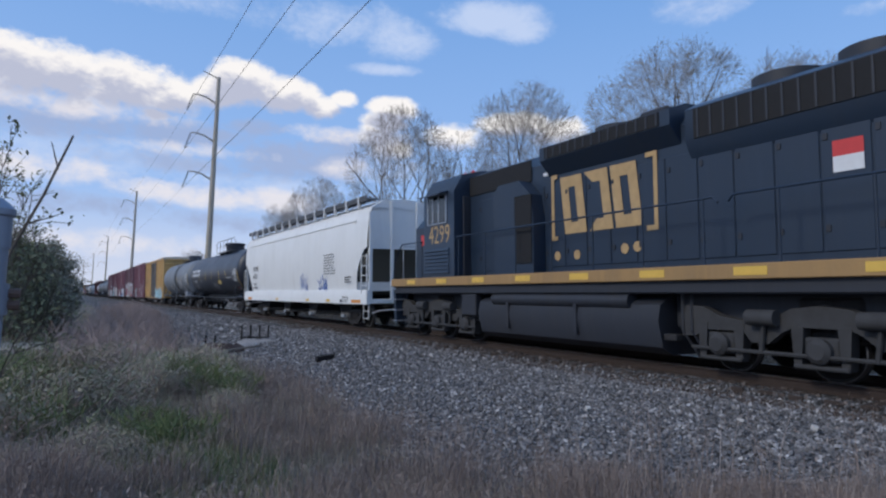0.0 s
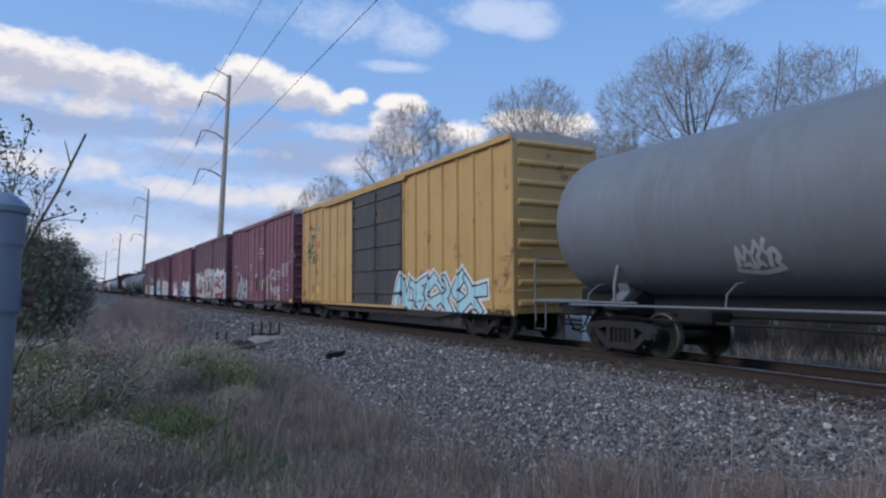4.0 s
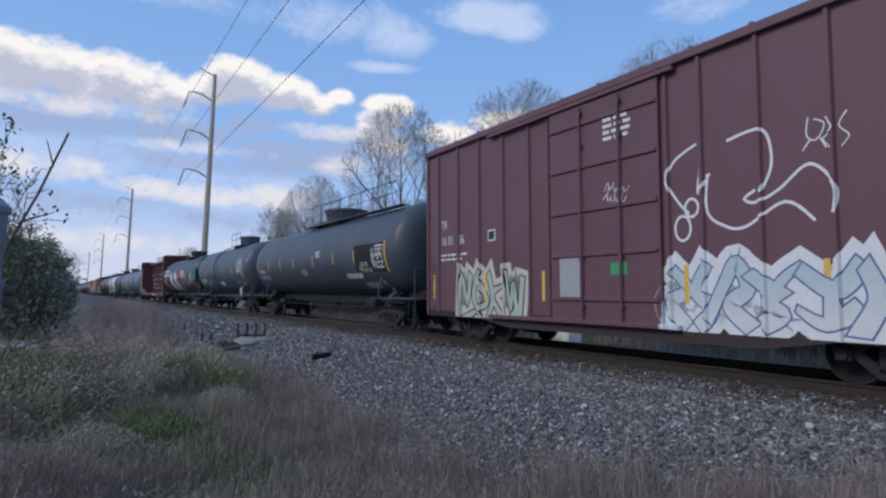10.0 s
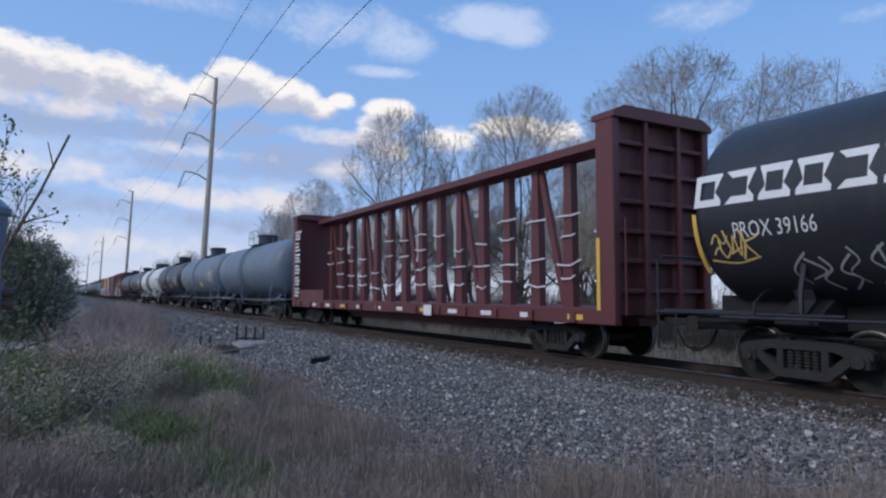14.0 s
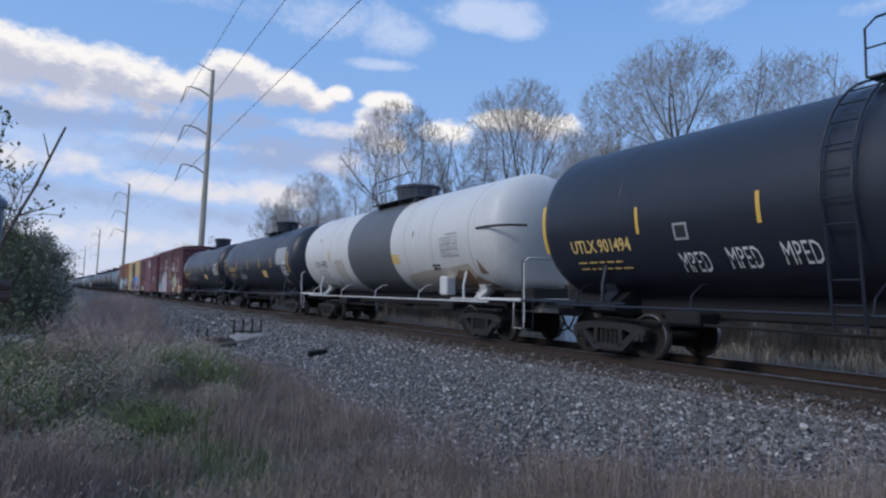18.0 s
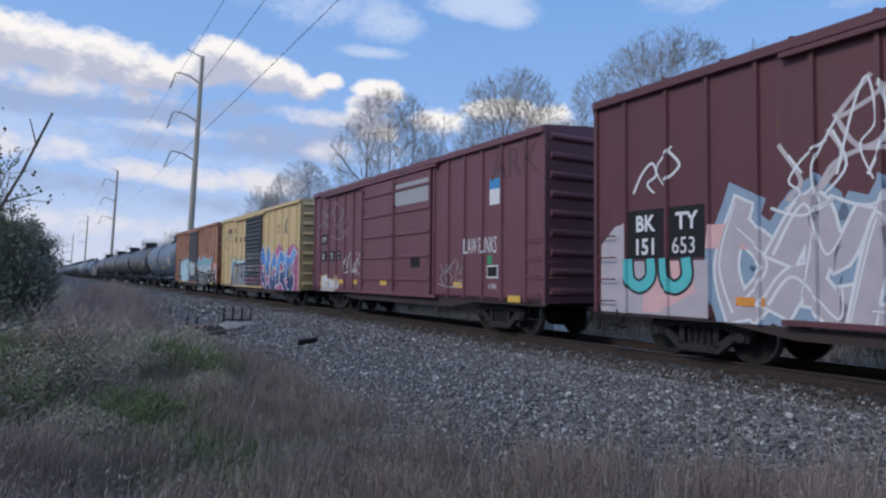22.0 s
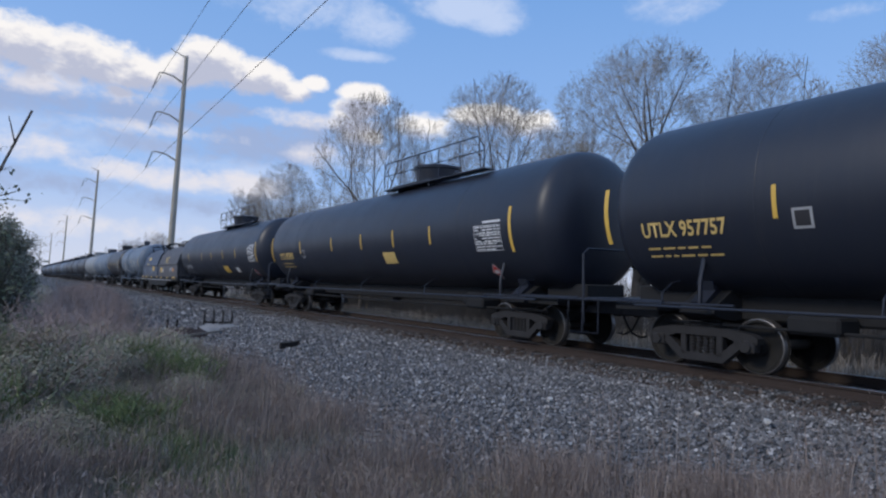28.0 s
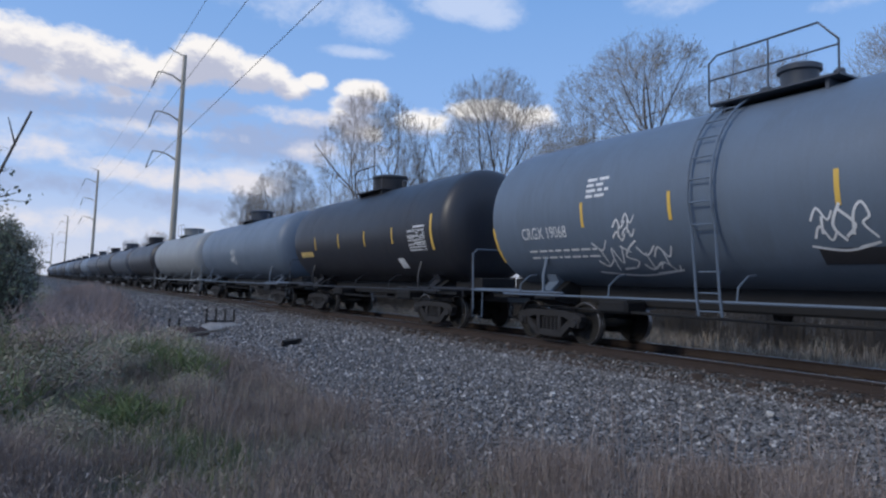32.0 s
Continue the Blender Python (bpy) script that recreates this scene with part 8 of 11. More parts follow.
# -- four boxcars --
def bx_dk(car, h):
    plate("number_panel", M_BLACK, car, 6.95, 6.05, 1.8, 2.72, side_x=PANEL, label="black number panel")
    plate("number_panel", M_BLACK, car, 5.95, 5.2, 1.8, 2.72, side_x=PANEL)
    letters("reporting_mark", "BK", 0.42, M_WHITE, car, 6.75, 2.32, side_x=PANEL - 0.006, squeeze=0.9, bold=0.012)
    letters("reporting_mark", "TY", 0.42, M_WHITE, car, 5.8, 2.32, side_x=PANEL - 0.006, squeeze=0.9, bold=0.012)
    letters("reporting_number", "151", 0.42, M_WHITE, car, 6.8, 1.88, side_x=PANEL - 0.006, squeeze=0.9, bold=0.012)
    letters("reporting_number", "653", 0.42, M_WHITE, car, 5.9, 1.88, side_x=PANEL - 0.006, squeeze=0.85)
    for i, (y, z, w, hh) in enumerate(((3.9, 2.5, 0.85, 1.5), (3.0, 2.6, 0.9, 1.85), (-4.2, 2.6, 1.3, 1.9), (6.8, 3.0, 0.9, 0.9))):
        scrawl("spray_tag", M_WHITE, car, y, z, w, hh, 140 + i, side_x=PANEL, thick=0.07, n=5)
    piece(car, "478", 5.0, 0.75, 3.4, 1.65, 0.5, M_LILACG, M_WHITE, M_STEELB, M_WHITE, 0.05, 0.2, label="lilac-grey sprayed letters with white borders", seed=6, hop=0.05)
    spray("spray_fill", M_LILACG, car, [[(7.7, 0.76), (7.68, 2.1), (7.3, 2.45), (7.0, 2.5), (7.0, 0.76)], [(7.0, 0.76), (7.0, 1.75), (5.1, 1.75), (5.1, 0.76)]], "lilac-grey sprayed ground", 0.004)
    spray("spray_fill", M_PINKPALE, car, [[(6.6, 0.8), (6.2, 0.8), (5.4, 1.2), (5.5, 1.75), (6.5, 1.75)], [(5.15, 1.95), (4.35, 1.9), (4.4, 2.35), (5.1, 2.35)]], "red-pink sprayed patches", 0.0055)
    strokes("spray_border", M_INKS, car, [[(6.95, 1.8), (6.9, 1.4), (6.65, 1.27), (6.4, 1.45), (6.4, 1.8)], [(6.1, 1.8), (6.05, 1.4), (5.82, 1.27), (5.58, 1.45), (5.6, 1.8)]], 0.3, "", 0.0065)
    strokes("spray_stroke", M_AQUA, car, [[(6.95, 1.8), (6.9, 1.4), (6.65, 1.27), (6.4, 1.45), (6.4, 1.8)], [(6.1, 1.8), (6.05, 1.4), (5.82, 1.27), (5.58, 1.45), (5.6, 1.8)]], 0.2, "aqua sprayed loops", 0.008)
    strokes("spray_line", M_FADEW, car, [[(3.85, 3.5), (3.5, 2.9), (3.7, 2.65), (3.3, 2.7), (3.0, 3.1), (2.4, 3.3), (1.9, 3.4)], [(3.0, 3.8), (2.7, 3.3), (2.2, 3.2)], [(2.5, 4.25), (2.95, 3.75), (2.3, 4.0), (1.7, 4.3)], [(2.4, 4.1), (2.0, 3.6), (1.8, 2.9)], [(3.2, 2.75), (2.9, 3.2), (3.1, 3.6)],
                                            [(-2.0, 4.15), (-2.3, 3.4), (-2.6, 2.9)], [(-2.6, 4.06), (-3.12, 4.25), (-3.45, 3.84), (-3.28, 3.0), (-2.7, 2.9), (-2.0, 3.0)], [(-2.9, 3.6), (-3.3, 3.5)], [(-1.9, 3.2), (-2.4, 3.1), (-3.0, 3.3)]], 0.07, "ghostly white sprayed drawing", 0.008)
    spray("spray_fill", M_FADEW, car, [[(-1.75, 2.9), (-2.05, 4.1), (-2.3, 4.15), (-2.55, 3.4), (-2.9, 3.1), (-2.5, 2.75)], [(2.2, 3.5), (1.6, 4.25), (1.45, 3.9), (1.9, 3.2)]], "thin white sprayed fill", 0.005)
    piece(car, "U4", -1.95, 0.95, 2.5, 1.45, 0.42, M_PALEY, M_INKS, None, M_WHITE, 0.03, label="pale yellow sprayed letters", seed=8, lap=1.0)
    piece(car, "5", -5.4, 0.7, 0.8, 0.75, 0.3, M_PALEY, M_STEELB, None, None, 0.05, label="pale yellow sprayed letter", seed=8)
    spray("spray_fill", M_STEELB, car, [[(-2.5, 1.5), (-2.6, 2.4), (-3.1, 1.9), (-3.1, 1.5)], [(-3.85, 1.9), (-4.2, 2.2), (-4.2, 1.3), (-3.9, 1.4)], [(-4.55, 2.2), (-5.0, 1.95), (-5.0, 1.75), (-4.6, 1.75)]], "steel-blue sprayed facets", 0.0125)
    spray("spray_fill", M_CRIMSON, car, [[(-4.5, 1.05), (-4.5, 1.7), (-5.2, 1.72), (-5.25, 1.0)]], "red sprayed block", 0.006)
    rnd = random.Random(5)
    worn = (plain("brick_spray", (0.30, 0.11, 0.10), 0.7, 0, 0.4), plain("dusty_pink_spray", (0.34, 0.20, 0.22), 0.7, 0, 0.4), plain("dull_straw_spray", (0.36, 0.31, 0.20), 0.7, 0, 0.4), plain("slate_spray", (0.17, 0.19, 0.25), 0.7, 0, 0.4))
    for z0, z1 in ((1.0, 1.5), (1.55, 2.1), (2.2, 2.75), (2.85, 3.4), (3.5, 4.1)):
        y = 1.3
        while y > -1.4:
            w = rnd.uniform(0.3, 0.8)
            y2 = max(y - w, -1.6)
            if rnd.random() < (0.85 if z0 < 3 else 0.55):
                mt = rnd.choice(worn + worn[:2])
                spray("spray_fill", mt, car, [[(y, z0 + rnd.uniform(0, 0.1)), (y, z1 - rnd.uniform(0, 0.1)), (y2 + 0.05, z1 - rnd.uniform(0, 0.15)), (y2 + 0.05, z0 + rnd.uniform(0, 0.1))]], "", 0.005)
            y = y2
    for y in (4.6, 2.4, -3.0, -5.0):
        plate("reflector", M_ORANGE, car, y, y - 0.5, 1.0, 1.14, side_x=PANEL - 0.012)
    plate("test_panel", M_WHITE, car, -5.3, -5.7, 1.7, 2.1, side_x=PANEL)
    plate("placard", M_GREENP, car, -5.6, -5.85, 2.2, 2.4, side_x=PANEL)
    plate("reflector", M_YELLOW, car, -7.05, -7.6, 1.1, 1.4, side_x=PANEL)


m_dk = sprayed("boxcar_maroon", (0.122, 0.038, 0.048), [], rust=0.05)
boxcar("boxcar", 98.3, 113.9, 5.05, "maroon boxcar with tall yellow, grey and white graffiti", m_dk, m_dk, (mirror((7.0, 6.0, 5.1, 4.2, 3.3, 2.4, 1.8)), (7.0, 6.0, 5.12, 4.2, 3.3, 2.4, 1.5)), (-1.65, 1.35), extras=bx_dk, low=0.72)


def bx_wp(car, h):
    for y0, y1, z0, z1, t in ((6.9, 6.15, 2.72, 3.12, "WP"), (6.9, 6.1, 2.02, 2.42, "38"), (5.95, 5.25, 2.02, 2.42, "72"), (5.1, 4.75, 2.02, 2.42, "2")):
        plate("number_panel", M_BLACK, car, y0, y1, z0, z1, side_x=PANEL)
        letters("reporting_mark", t, 0.38, M_WHITE, car, y0 - 0.08, z0 + 0.06, side_x=PANEL - 0.006, squeeze=0.85)
    for i, (y, z, w, hh, sd) in enumerate(((4.4, 1.45, 0.7, 0.85, 1), (3.55, 1.4, 0.7, 0.9, 2), (7.0, 3.2, 1.2, 1.2, 3), (5.6, 3.0, 1.5, 1.8, 4), (-3.0, 1.2, 1.2, 0.8, 5))):
        scrawl("spray_tag", M_WHITE if i < 2 else M_PLATE, car, y, z, w, hh, 160 + sd, side_x=PANEL, thick=0.05, n=6)
    letters("spray_letters", "LAW PUNKS", 0.6, M_WHITE, car, -4.3, 2.05, side_x=PANEL - 0.004, squeeze=0.45, label="white hand-sprayed words")
    letters("spray_letters", "ARK", 1.05, paint("black_spray", (0.11, 0.048, 0.06)), car, -5.55, 3.9, side_x=PANEL, squeeze=0.95, label="faded black sprayed letters")
    plate("shield_emblem", M_BLUE2, car, -5.48, -5.92, 3.68, 3.95, side_x=PANEL, label="blue and white shield emblem")
    plate("shield_emblem", M_WHITE, car, -5.48, -5.92, 3.28, 3.68, side_x=PANEL)
    plate("placard", M_GREENP, car, -5.4, -5.6, 1.76, 1.98, side_x=PANEL)
    plate("test_panel", M_WHITE, car, -5.37, -5.86, 1.4, 1.73, side_x=PANEL)
    plate("test_panel_field", M_BLACK, car, -5.41, -5.82, 1.44, 1.69, side_x=PANEL - 0.004)
    letters("stencil_words", "A-70-B", 0.2, M_WHITE, car, -5.45, 1.12, side_x=PANEL, squeeze=0.6)
    for y, z in ((-3.72, 1.2), (3.6, 1.2), (4.9, 1.2), (0.9, 1.2), (-6.28, 0.9)):
        plate("reflector", M_YELLOW, car, y, y - 0.5, z - 0.08, z + 0.08, side_x=PANEL if not -2.5 < y < 2.6 else DOORX)
    plate("faded_panel", M_PLATE, car, -0.2, -2.4, 3.7, 4.4, side_x=DOORX, label="patch of grey overpaint on the door")
    plate("door_box", M_BLACK, car, -1.3, -1.9, 1.7, 2.1, side_x=DOORX)


m_wp = sprayed("boxcar_oxide", (0.175, 0.066, 0.084), [(4.9, 7.0, 0.65, 1.5, (0.4, 0.46, 0.5), (0.6, 0.6, 0.6), (0.5, 0.3, 0.1), 0.7, 6.5)], rust=0.1)
boxcar("boxcar", 115.6, 131.0, 4.92, "oxide red double-door boxcar with white tags and black number patches", m_wp, m_wp, (mirror((7.0, 6.03, 5.18, 4.3, 3.45, 2.65)), (7.0, 6.03, 5.18, 4.3, 3.45, 2.7)), (-2.5, 2.55), doors=2, extras=bx_wp, low=0.78)


def emblem_rail(car, mat):
    """The maker's script as plain slanted blocks, and its hook line."""
    for y, z, w, hh in ((6.45, 3.92, 0.42, 0.3), (5.9, 3.98, 0.62, 0.32), (5.15, 4.0, 0.2, 0.35), (4.5, 3.92, 0.22, 0.4), (4.42, 3.38, 0.42, 0.34), (3.28, 3.38, 0.45, 0.28), (2.3, 3.36, 0.42, 0.28)):
        plate("emblem_block", mat, car, y, y - w, z, z + hh, side_x=PANEL, label="dark block of an emblem")
    for y0, y1, z0, z1 in ((6.85, 6.78, 3.1, 3.75), (6.85, 6.1, 3.08, 3.14), (6.15, 6.08, 3.1, 3.66), (6.8, 5.95, 3.70, 3.77), (5.95, 4.95, 3.78, 3.84), (5.0, 4.93, 3.5, 3.8), (5.7, 4.95, 3.46, 3.52)):
        plate("emblem_line", mat, car, y0, y1, z0, z1, side_x=PANEL)


def bx_rb(car, h):
    brown = paint("brown_lettering", (0.06, 0.035, 0.025))
    emblem_rail(car, brown)
    for y, z, t in ((5.45, 2.3, "RB"), (4.5, 2.3, "OX"), (5.42, 1.9, "33"), (4.5, 1.9, "210")):
        letters("reporting_mark", t, 0.36, brown, car, y, z, side_x=PANEL, squeeze=0.85)
    letters("slogan", "next\nload", 0.3, brown, car, -4.1, 3.82, side_x=PANEL, squeeze=0.7)
    for sg in (-1, 1):
        g = Geo()
        v = [(PANEL - 0.008, -5.46 + sg * 0.28, 3.44), (PANEL - 0.008, -5.46 + sg * 0.16, 3.44), (PANEL - 0.008, -5.46 - sg * 0.28, 4.2), (PANEL - 0.008, -5.46 - sg * 0.16, 4.2)]
        g.add(v, [(0, 1, 2, 3)] if False else [(0, 1, 3, 2)])
        part("cross_emblem", g, M_LILAC if sg < 0 else M_BLUEPEN, car, "crossed white and violet bars")
    for i, (y, z, w, hh, mt) in enumerate(((1.4, 2.3, 2.4, 0.5, M_PLATE), (1.2, 1.6, 2.4, 0.5, M_FADEW), (1.5, 0.95, 2.6, 0.45, M_MAGENTA))):
        scrawl("spray_tag", mt, car, y, z, w, hh, 320 + i, thick=0.09, n=6)
    piece(car, "KINO", 4.75, 0.78, 3.05, 1.15, 0.3, M_CHROMES, M_INKS, M_PALEAQUA, None, 0.11, 0.27, label="silver sprayed letters with black borders on pale aqua", seed=2, lap=1.1)
    spray("spray_cloud", M_MAGENTA, car, [oval(-2.0, 1.7, 0.6, 0.8, 16)[:-1], oval(-4.5, 2.2, 0.8, 0.75, 16)[:-1], oval(-6.6, 2.2, 0.9, 0.7, 16)[:-1], oval(-7.35, 1.9, 0.32, 0.6, 16)[:-1], [(-1.6, 0.7), (-1.6, 1.6), (-7.6, 1.8), (-7.65, 0.66)]], "magenta sprayed clouds", 0.004)
    piece(car, "6401", -1.65, 0.75, 5.3, 1.75, 0.56, faded("navy_to_sky_spray", (0.02, 0.045, 0.17), (0.13, 0.34, 0.72), 0.9, 2.3), M_WHITE, None, None, 0.07, label="blue sprayed letters with white borders", seed=3, lap=1.15, hop=0.08, depth=0.005)
    for y in (3.7, -2.1, -3.2, -4.8, -6.3):
        plate("reflector", M_YELLOW, car, y, y - 0.1, 1.3, 1.95, side_x=-BW - 0.003)
    plate("test_panel", M_PLATE, car, 3.3, 3.05, 2.2, 2.5, side_x=PANEL)


m_rb = sprayed("boxcar_yellow", YEL, [], rust=0.02, amount=0.3)
m_door = sprayed("black_door", (0.022, 0.024, 0.03), [], dirt=(0.08, 0.07, 0.06))
boxcar("boxcar", 133.0, 148.2, 4.93, "yellow boxcar with a black corrugated door and blue graffiti", m_rb, m_door, ((-1.75, -2.64, -3.75, -4.91, -5.99, -7.08), (1.8, 2.7, 3.8, 4.95, 6.0, 7.1)), (-1.63, 1.68), style="ribbed", extras=bx_rb, low=0.70, roof=paint("roof_tan", (0.42, 0.32, 0.2)))


def bx_or(car, h):
    plate("number_panel", M_BLACK, car, 6.88, 6.2, 1.03, 2.63, side_x=PANEL, label="black number panel")
    plate("number_panel", M_BLACK, car, 6.1, 5.38, 1.03, 2.63, side_x=PANEL)
    for y, z, t in ((6.8, 2.2, "RB"), (6.03, 2.2, "OX"), (6.82, 1.8, "34"), (6.05, 1.8, "890")):
        letters("reporting_mark", t, 0.4, M_WHITE, car, y, z, side_x=PANEL - 0.006, squeeze=0.78)
    for y, z, t in ((6.82, 1.5, "LD LMT"), (6.03, 1.5, "157500"), (6.82, 1.3, "LT WT"), (6.0, 1.3, "62500")):
        letters("weight_words", t, 0.18, M_WHITE, car, y, z, side_x=PANEL - 0.006, squeeze=0.66)
    for y in (5.94, 2.6, -0.2, -3.0, -6.0):
        plate("reflector", M_YELLOW, car, y, y - 0.5, 0.72, 0.87, side_x=PANEL - 0.035)
    piece(car, "3817", 5.2, 0.8, 3.45, 1.6, 0.4, M_PALEAQUA, M_WHITE, plain("blue_grey_spray", (0.2, 0.36, 0.45), 0.6, 0, 0.3, 3), M_WHITE, 0.035, 0.16, label="pale blue sprayed letters with white borders", seed=14, hop=0.15, lap=1.15)
    piece(car, "4835", -1.55, 1.55, 4.4, 1.05, 0.44, faded("pale_to_aqua_spray", (0.62, 0.68, 0.7), (0.2, 0.48, 0.58), 1.5, 2.5), M_WHITE, None, None, 0.04, label="pale aqua sprayed letters", seed=15, lap=1.1)
    piece(car, "072816", -1.6, 0.72, 5.6, 0.8, 0.3, M_INKS, M_WHITE, M_INKS, None, 0.04, 0.12, label="black sprayed letters with white borders", seed=16, lap=1.12, depth=0.011)
    spray("spray_fill", M_PINKPALE, car, [[(-6.95, 0.85), (-6.9, 2.15), (-7.64, 2.2), (-7.66, 0.85)]], "pale pink sprayed end panel", 0.004)
    plate("faded_bar", paint("old_emblem", (0.16, 0.08, 0.05)), car, 3.45, 1.9, 3.3, 3.75, side_x=PANEL, label="ghost of a painted-out emblem")
    scrawl("spray_tag", M_WHITE, car, 5.9, 2.75, 0.5, 0.5, 171, side_x=PANEL, thick=0.03)
    for sg in (-1, 1):
        plate("faded_bar", paint("pale_cross", (0.36, 0.2, 0.12)), car, -4.6 - sg * 0.2, -4.8 - sg * 0.2, 3.2, 3.9, side_x=PANEL)


m_or = sprayed("boxcar_orange", (0.42, 0.195, 0.115), [], rust=0.46, amount=0.7)
m_door2 = sprayed("black_door", (0.028, 0.028, 0.032), [(-0.7, 1.1, 1.3, 2.55, (0.5, 0.53, 0.55), (0.45, 0.55, 0.58), (0.3, 0.32, 0.33), 0.9, 8.2)], dirt=(0.1, 0.08, 0.07), amount=0.6)
boxcar("boxcar", 149.6, 165.2, 4.95, "rust-bleached orange boxcar with a black door and pale blue graffiti", m_or, m_door2, ((-1.6, -2.47, -3.35, -4.23, -5.14, -6.0, -6.92), (1.77, 2.65, 3.5, 4.4, 5.27, 6.15, 7.05)), (-1.5, 1.67), style="ribbed", extras=bx_or, low=0.74, roof=paint("roof_rust", (0.2, 0.12, 0.09)))


# -- rear tank cars and the coil car --
def tank_g4(car, h, cv):
    spec_panel(car, -5.55, -6.65, 2.2, 2.75, cv, M_WHITE)
    plate("reflector", M_YELLOW, car, -6.88, -6.98, 2.2, 3.2, curve=cv)
    plate("warning_label", M_GOLD, car, -1.85, -2.65, 1.85, 2.14, curve=cv, label="yellow square label")
    plate("decal_frame", M_WHITE, car, -4.9, -5.4, 1.82, 2.16, curve=cv)
    plate("decal_field", M_DARKTEXT, car, -4.95, -5.35, 1.86, 2.12, curve=(cv[0], cv[1] + 0.004))
    small_print(M_WHITE, car, -3.6, 2.1, 0.6, 3, curve=cv, h=0.03, gap=0.08)
    small_print(M_GOLD, car, 6.0, 2.2, 2.0, 2, curve=cv, h=0.1, gap=0.2)
    diamond(car, -6.18, 1.62, cv)


tank_car("tank_car", 166.5, 182.4, "blue-grey tank car with a ladder and a black boxy dome", GREY_T, ticks=(3.44, 0.94, -1.48, -4.2), ladder_at=-0.4, bands=[(-0.65, -0.15, BAND_G, "dark strip behind the ladder")], dome=(-3.0, 0.65, 0.45),
         platform=(1.0, 0.9), extras=tank_g4)
tank_car("tank_car", 183.2, 199.4, "black tank car with a square dome and side railings", BLACK2_T, ticks=(4.2, 1.6, -1.2, -3.8), dome=(0.3, 0.7, 0.5), platform=(1.0, 0.95), extras=tank_utl("UTLX 902113", 6.3, 2.25, panel=(-5.3, -6.3, 2.2, 2.8), ring_y=7.4))
tank_car("tank_car", 200.4, 217.9, "long black tank car with yellow lettering", BLACK_T, ticks=(4.95, 2.3, -0.3, -2.9, -5.4), dome=(-1.0, 0.72, 0.45), platform=(1.2, 1.0), long_walk=3.4,
         extras=tank_utl("UTLX 957757", 7.5, 2.28, panel=(-6.2, -7.3, 2.2, 2.8), ring_y=8.35), ring=True)
tank_car("tank_car", 218.8, 239.0, "long black tank car with white ticks and roof walk", BLACK_T, ticks=(5.7, 2.36, -0.22, -2.53, -4.74), tick_mat=M_YELLOW, dome=(-2.4, 0.72, 0.42), platform=(1.2, 1.0), long_walk=2.8,
         extras=tank_utl("UTLX 957893", 8.35, 2.26, panel=(-6.9, -8.0, 2.19, 2.8), ring_y=9.5))


def tank_sh(car, h, cv):
    letters("reporting_mark", "SHQX 51358", 0.34, M_WHITE, car, 7.65, 1.96, curve=cv, squeeze=0.82)
    small_print(M_PLATE, car, 7.5, 1.75, 1.6, 2, curve=cv, h=0.035, gap=0.12)
    plate("warning_label", M_YELLOW, car, -1.9, -2.9, 1.68, 2.05, curve=cv, label="yellow oblong label")
    plate("reflector", M_YELLOW, car, 8.6, 8.5, 2.2, 3.2, curve=(cv[0], cv[1] - 0.03))
    spec_panel(car, -7.3, -8.4, 2.25, 2.95, cv, M_WHITE)
    plate("test_mark", M_WHITE, car, -4.3, -4.9, 1.7, 1.95, curve=cv)
    plate("reflector", M_YELLOW, car, -8.6, -8.7, 2.2, 3.2, curve=cv)
    diamond(car, -7.6, 1.6, cv)


tank_car("tank_car", 240.0, 259.3, "long black tank car with white lettering and roof-top railings", BLACK_T, ticks=(6.5, 2.72, 0.25, -2.4, -5.0), dome=(-1.2, 0.72, 0.42), platform=(1.1, 1.0), long_walk=4.0, extras=tank_sh)


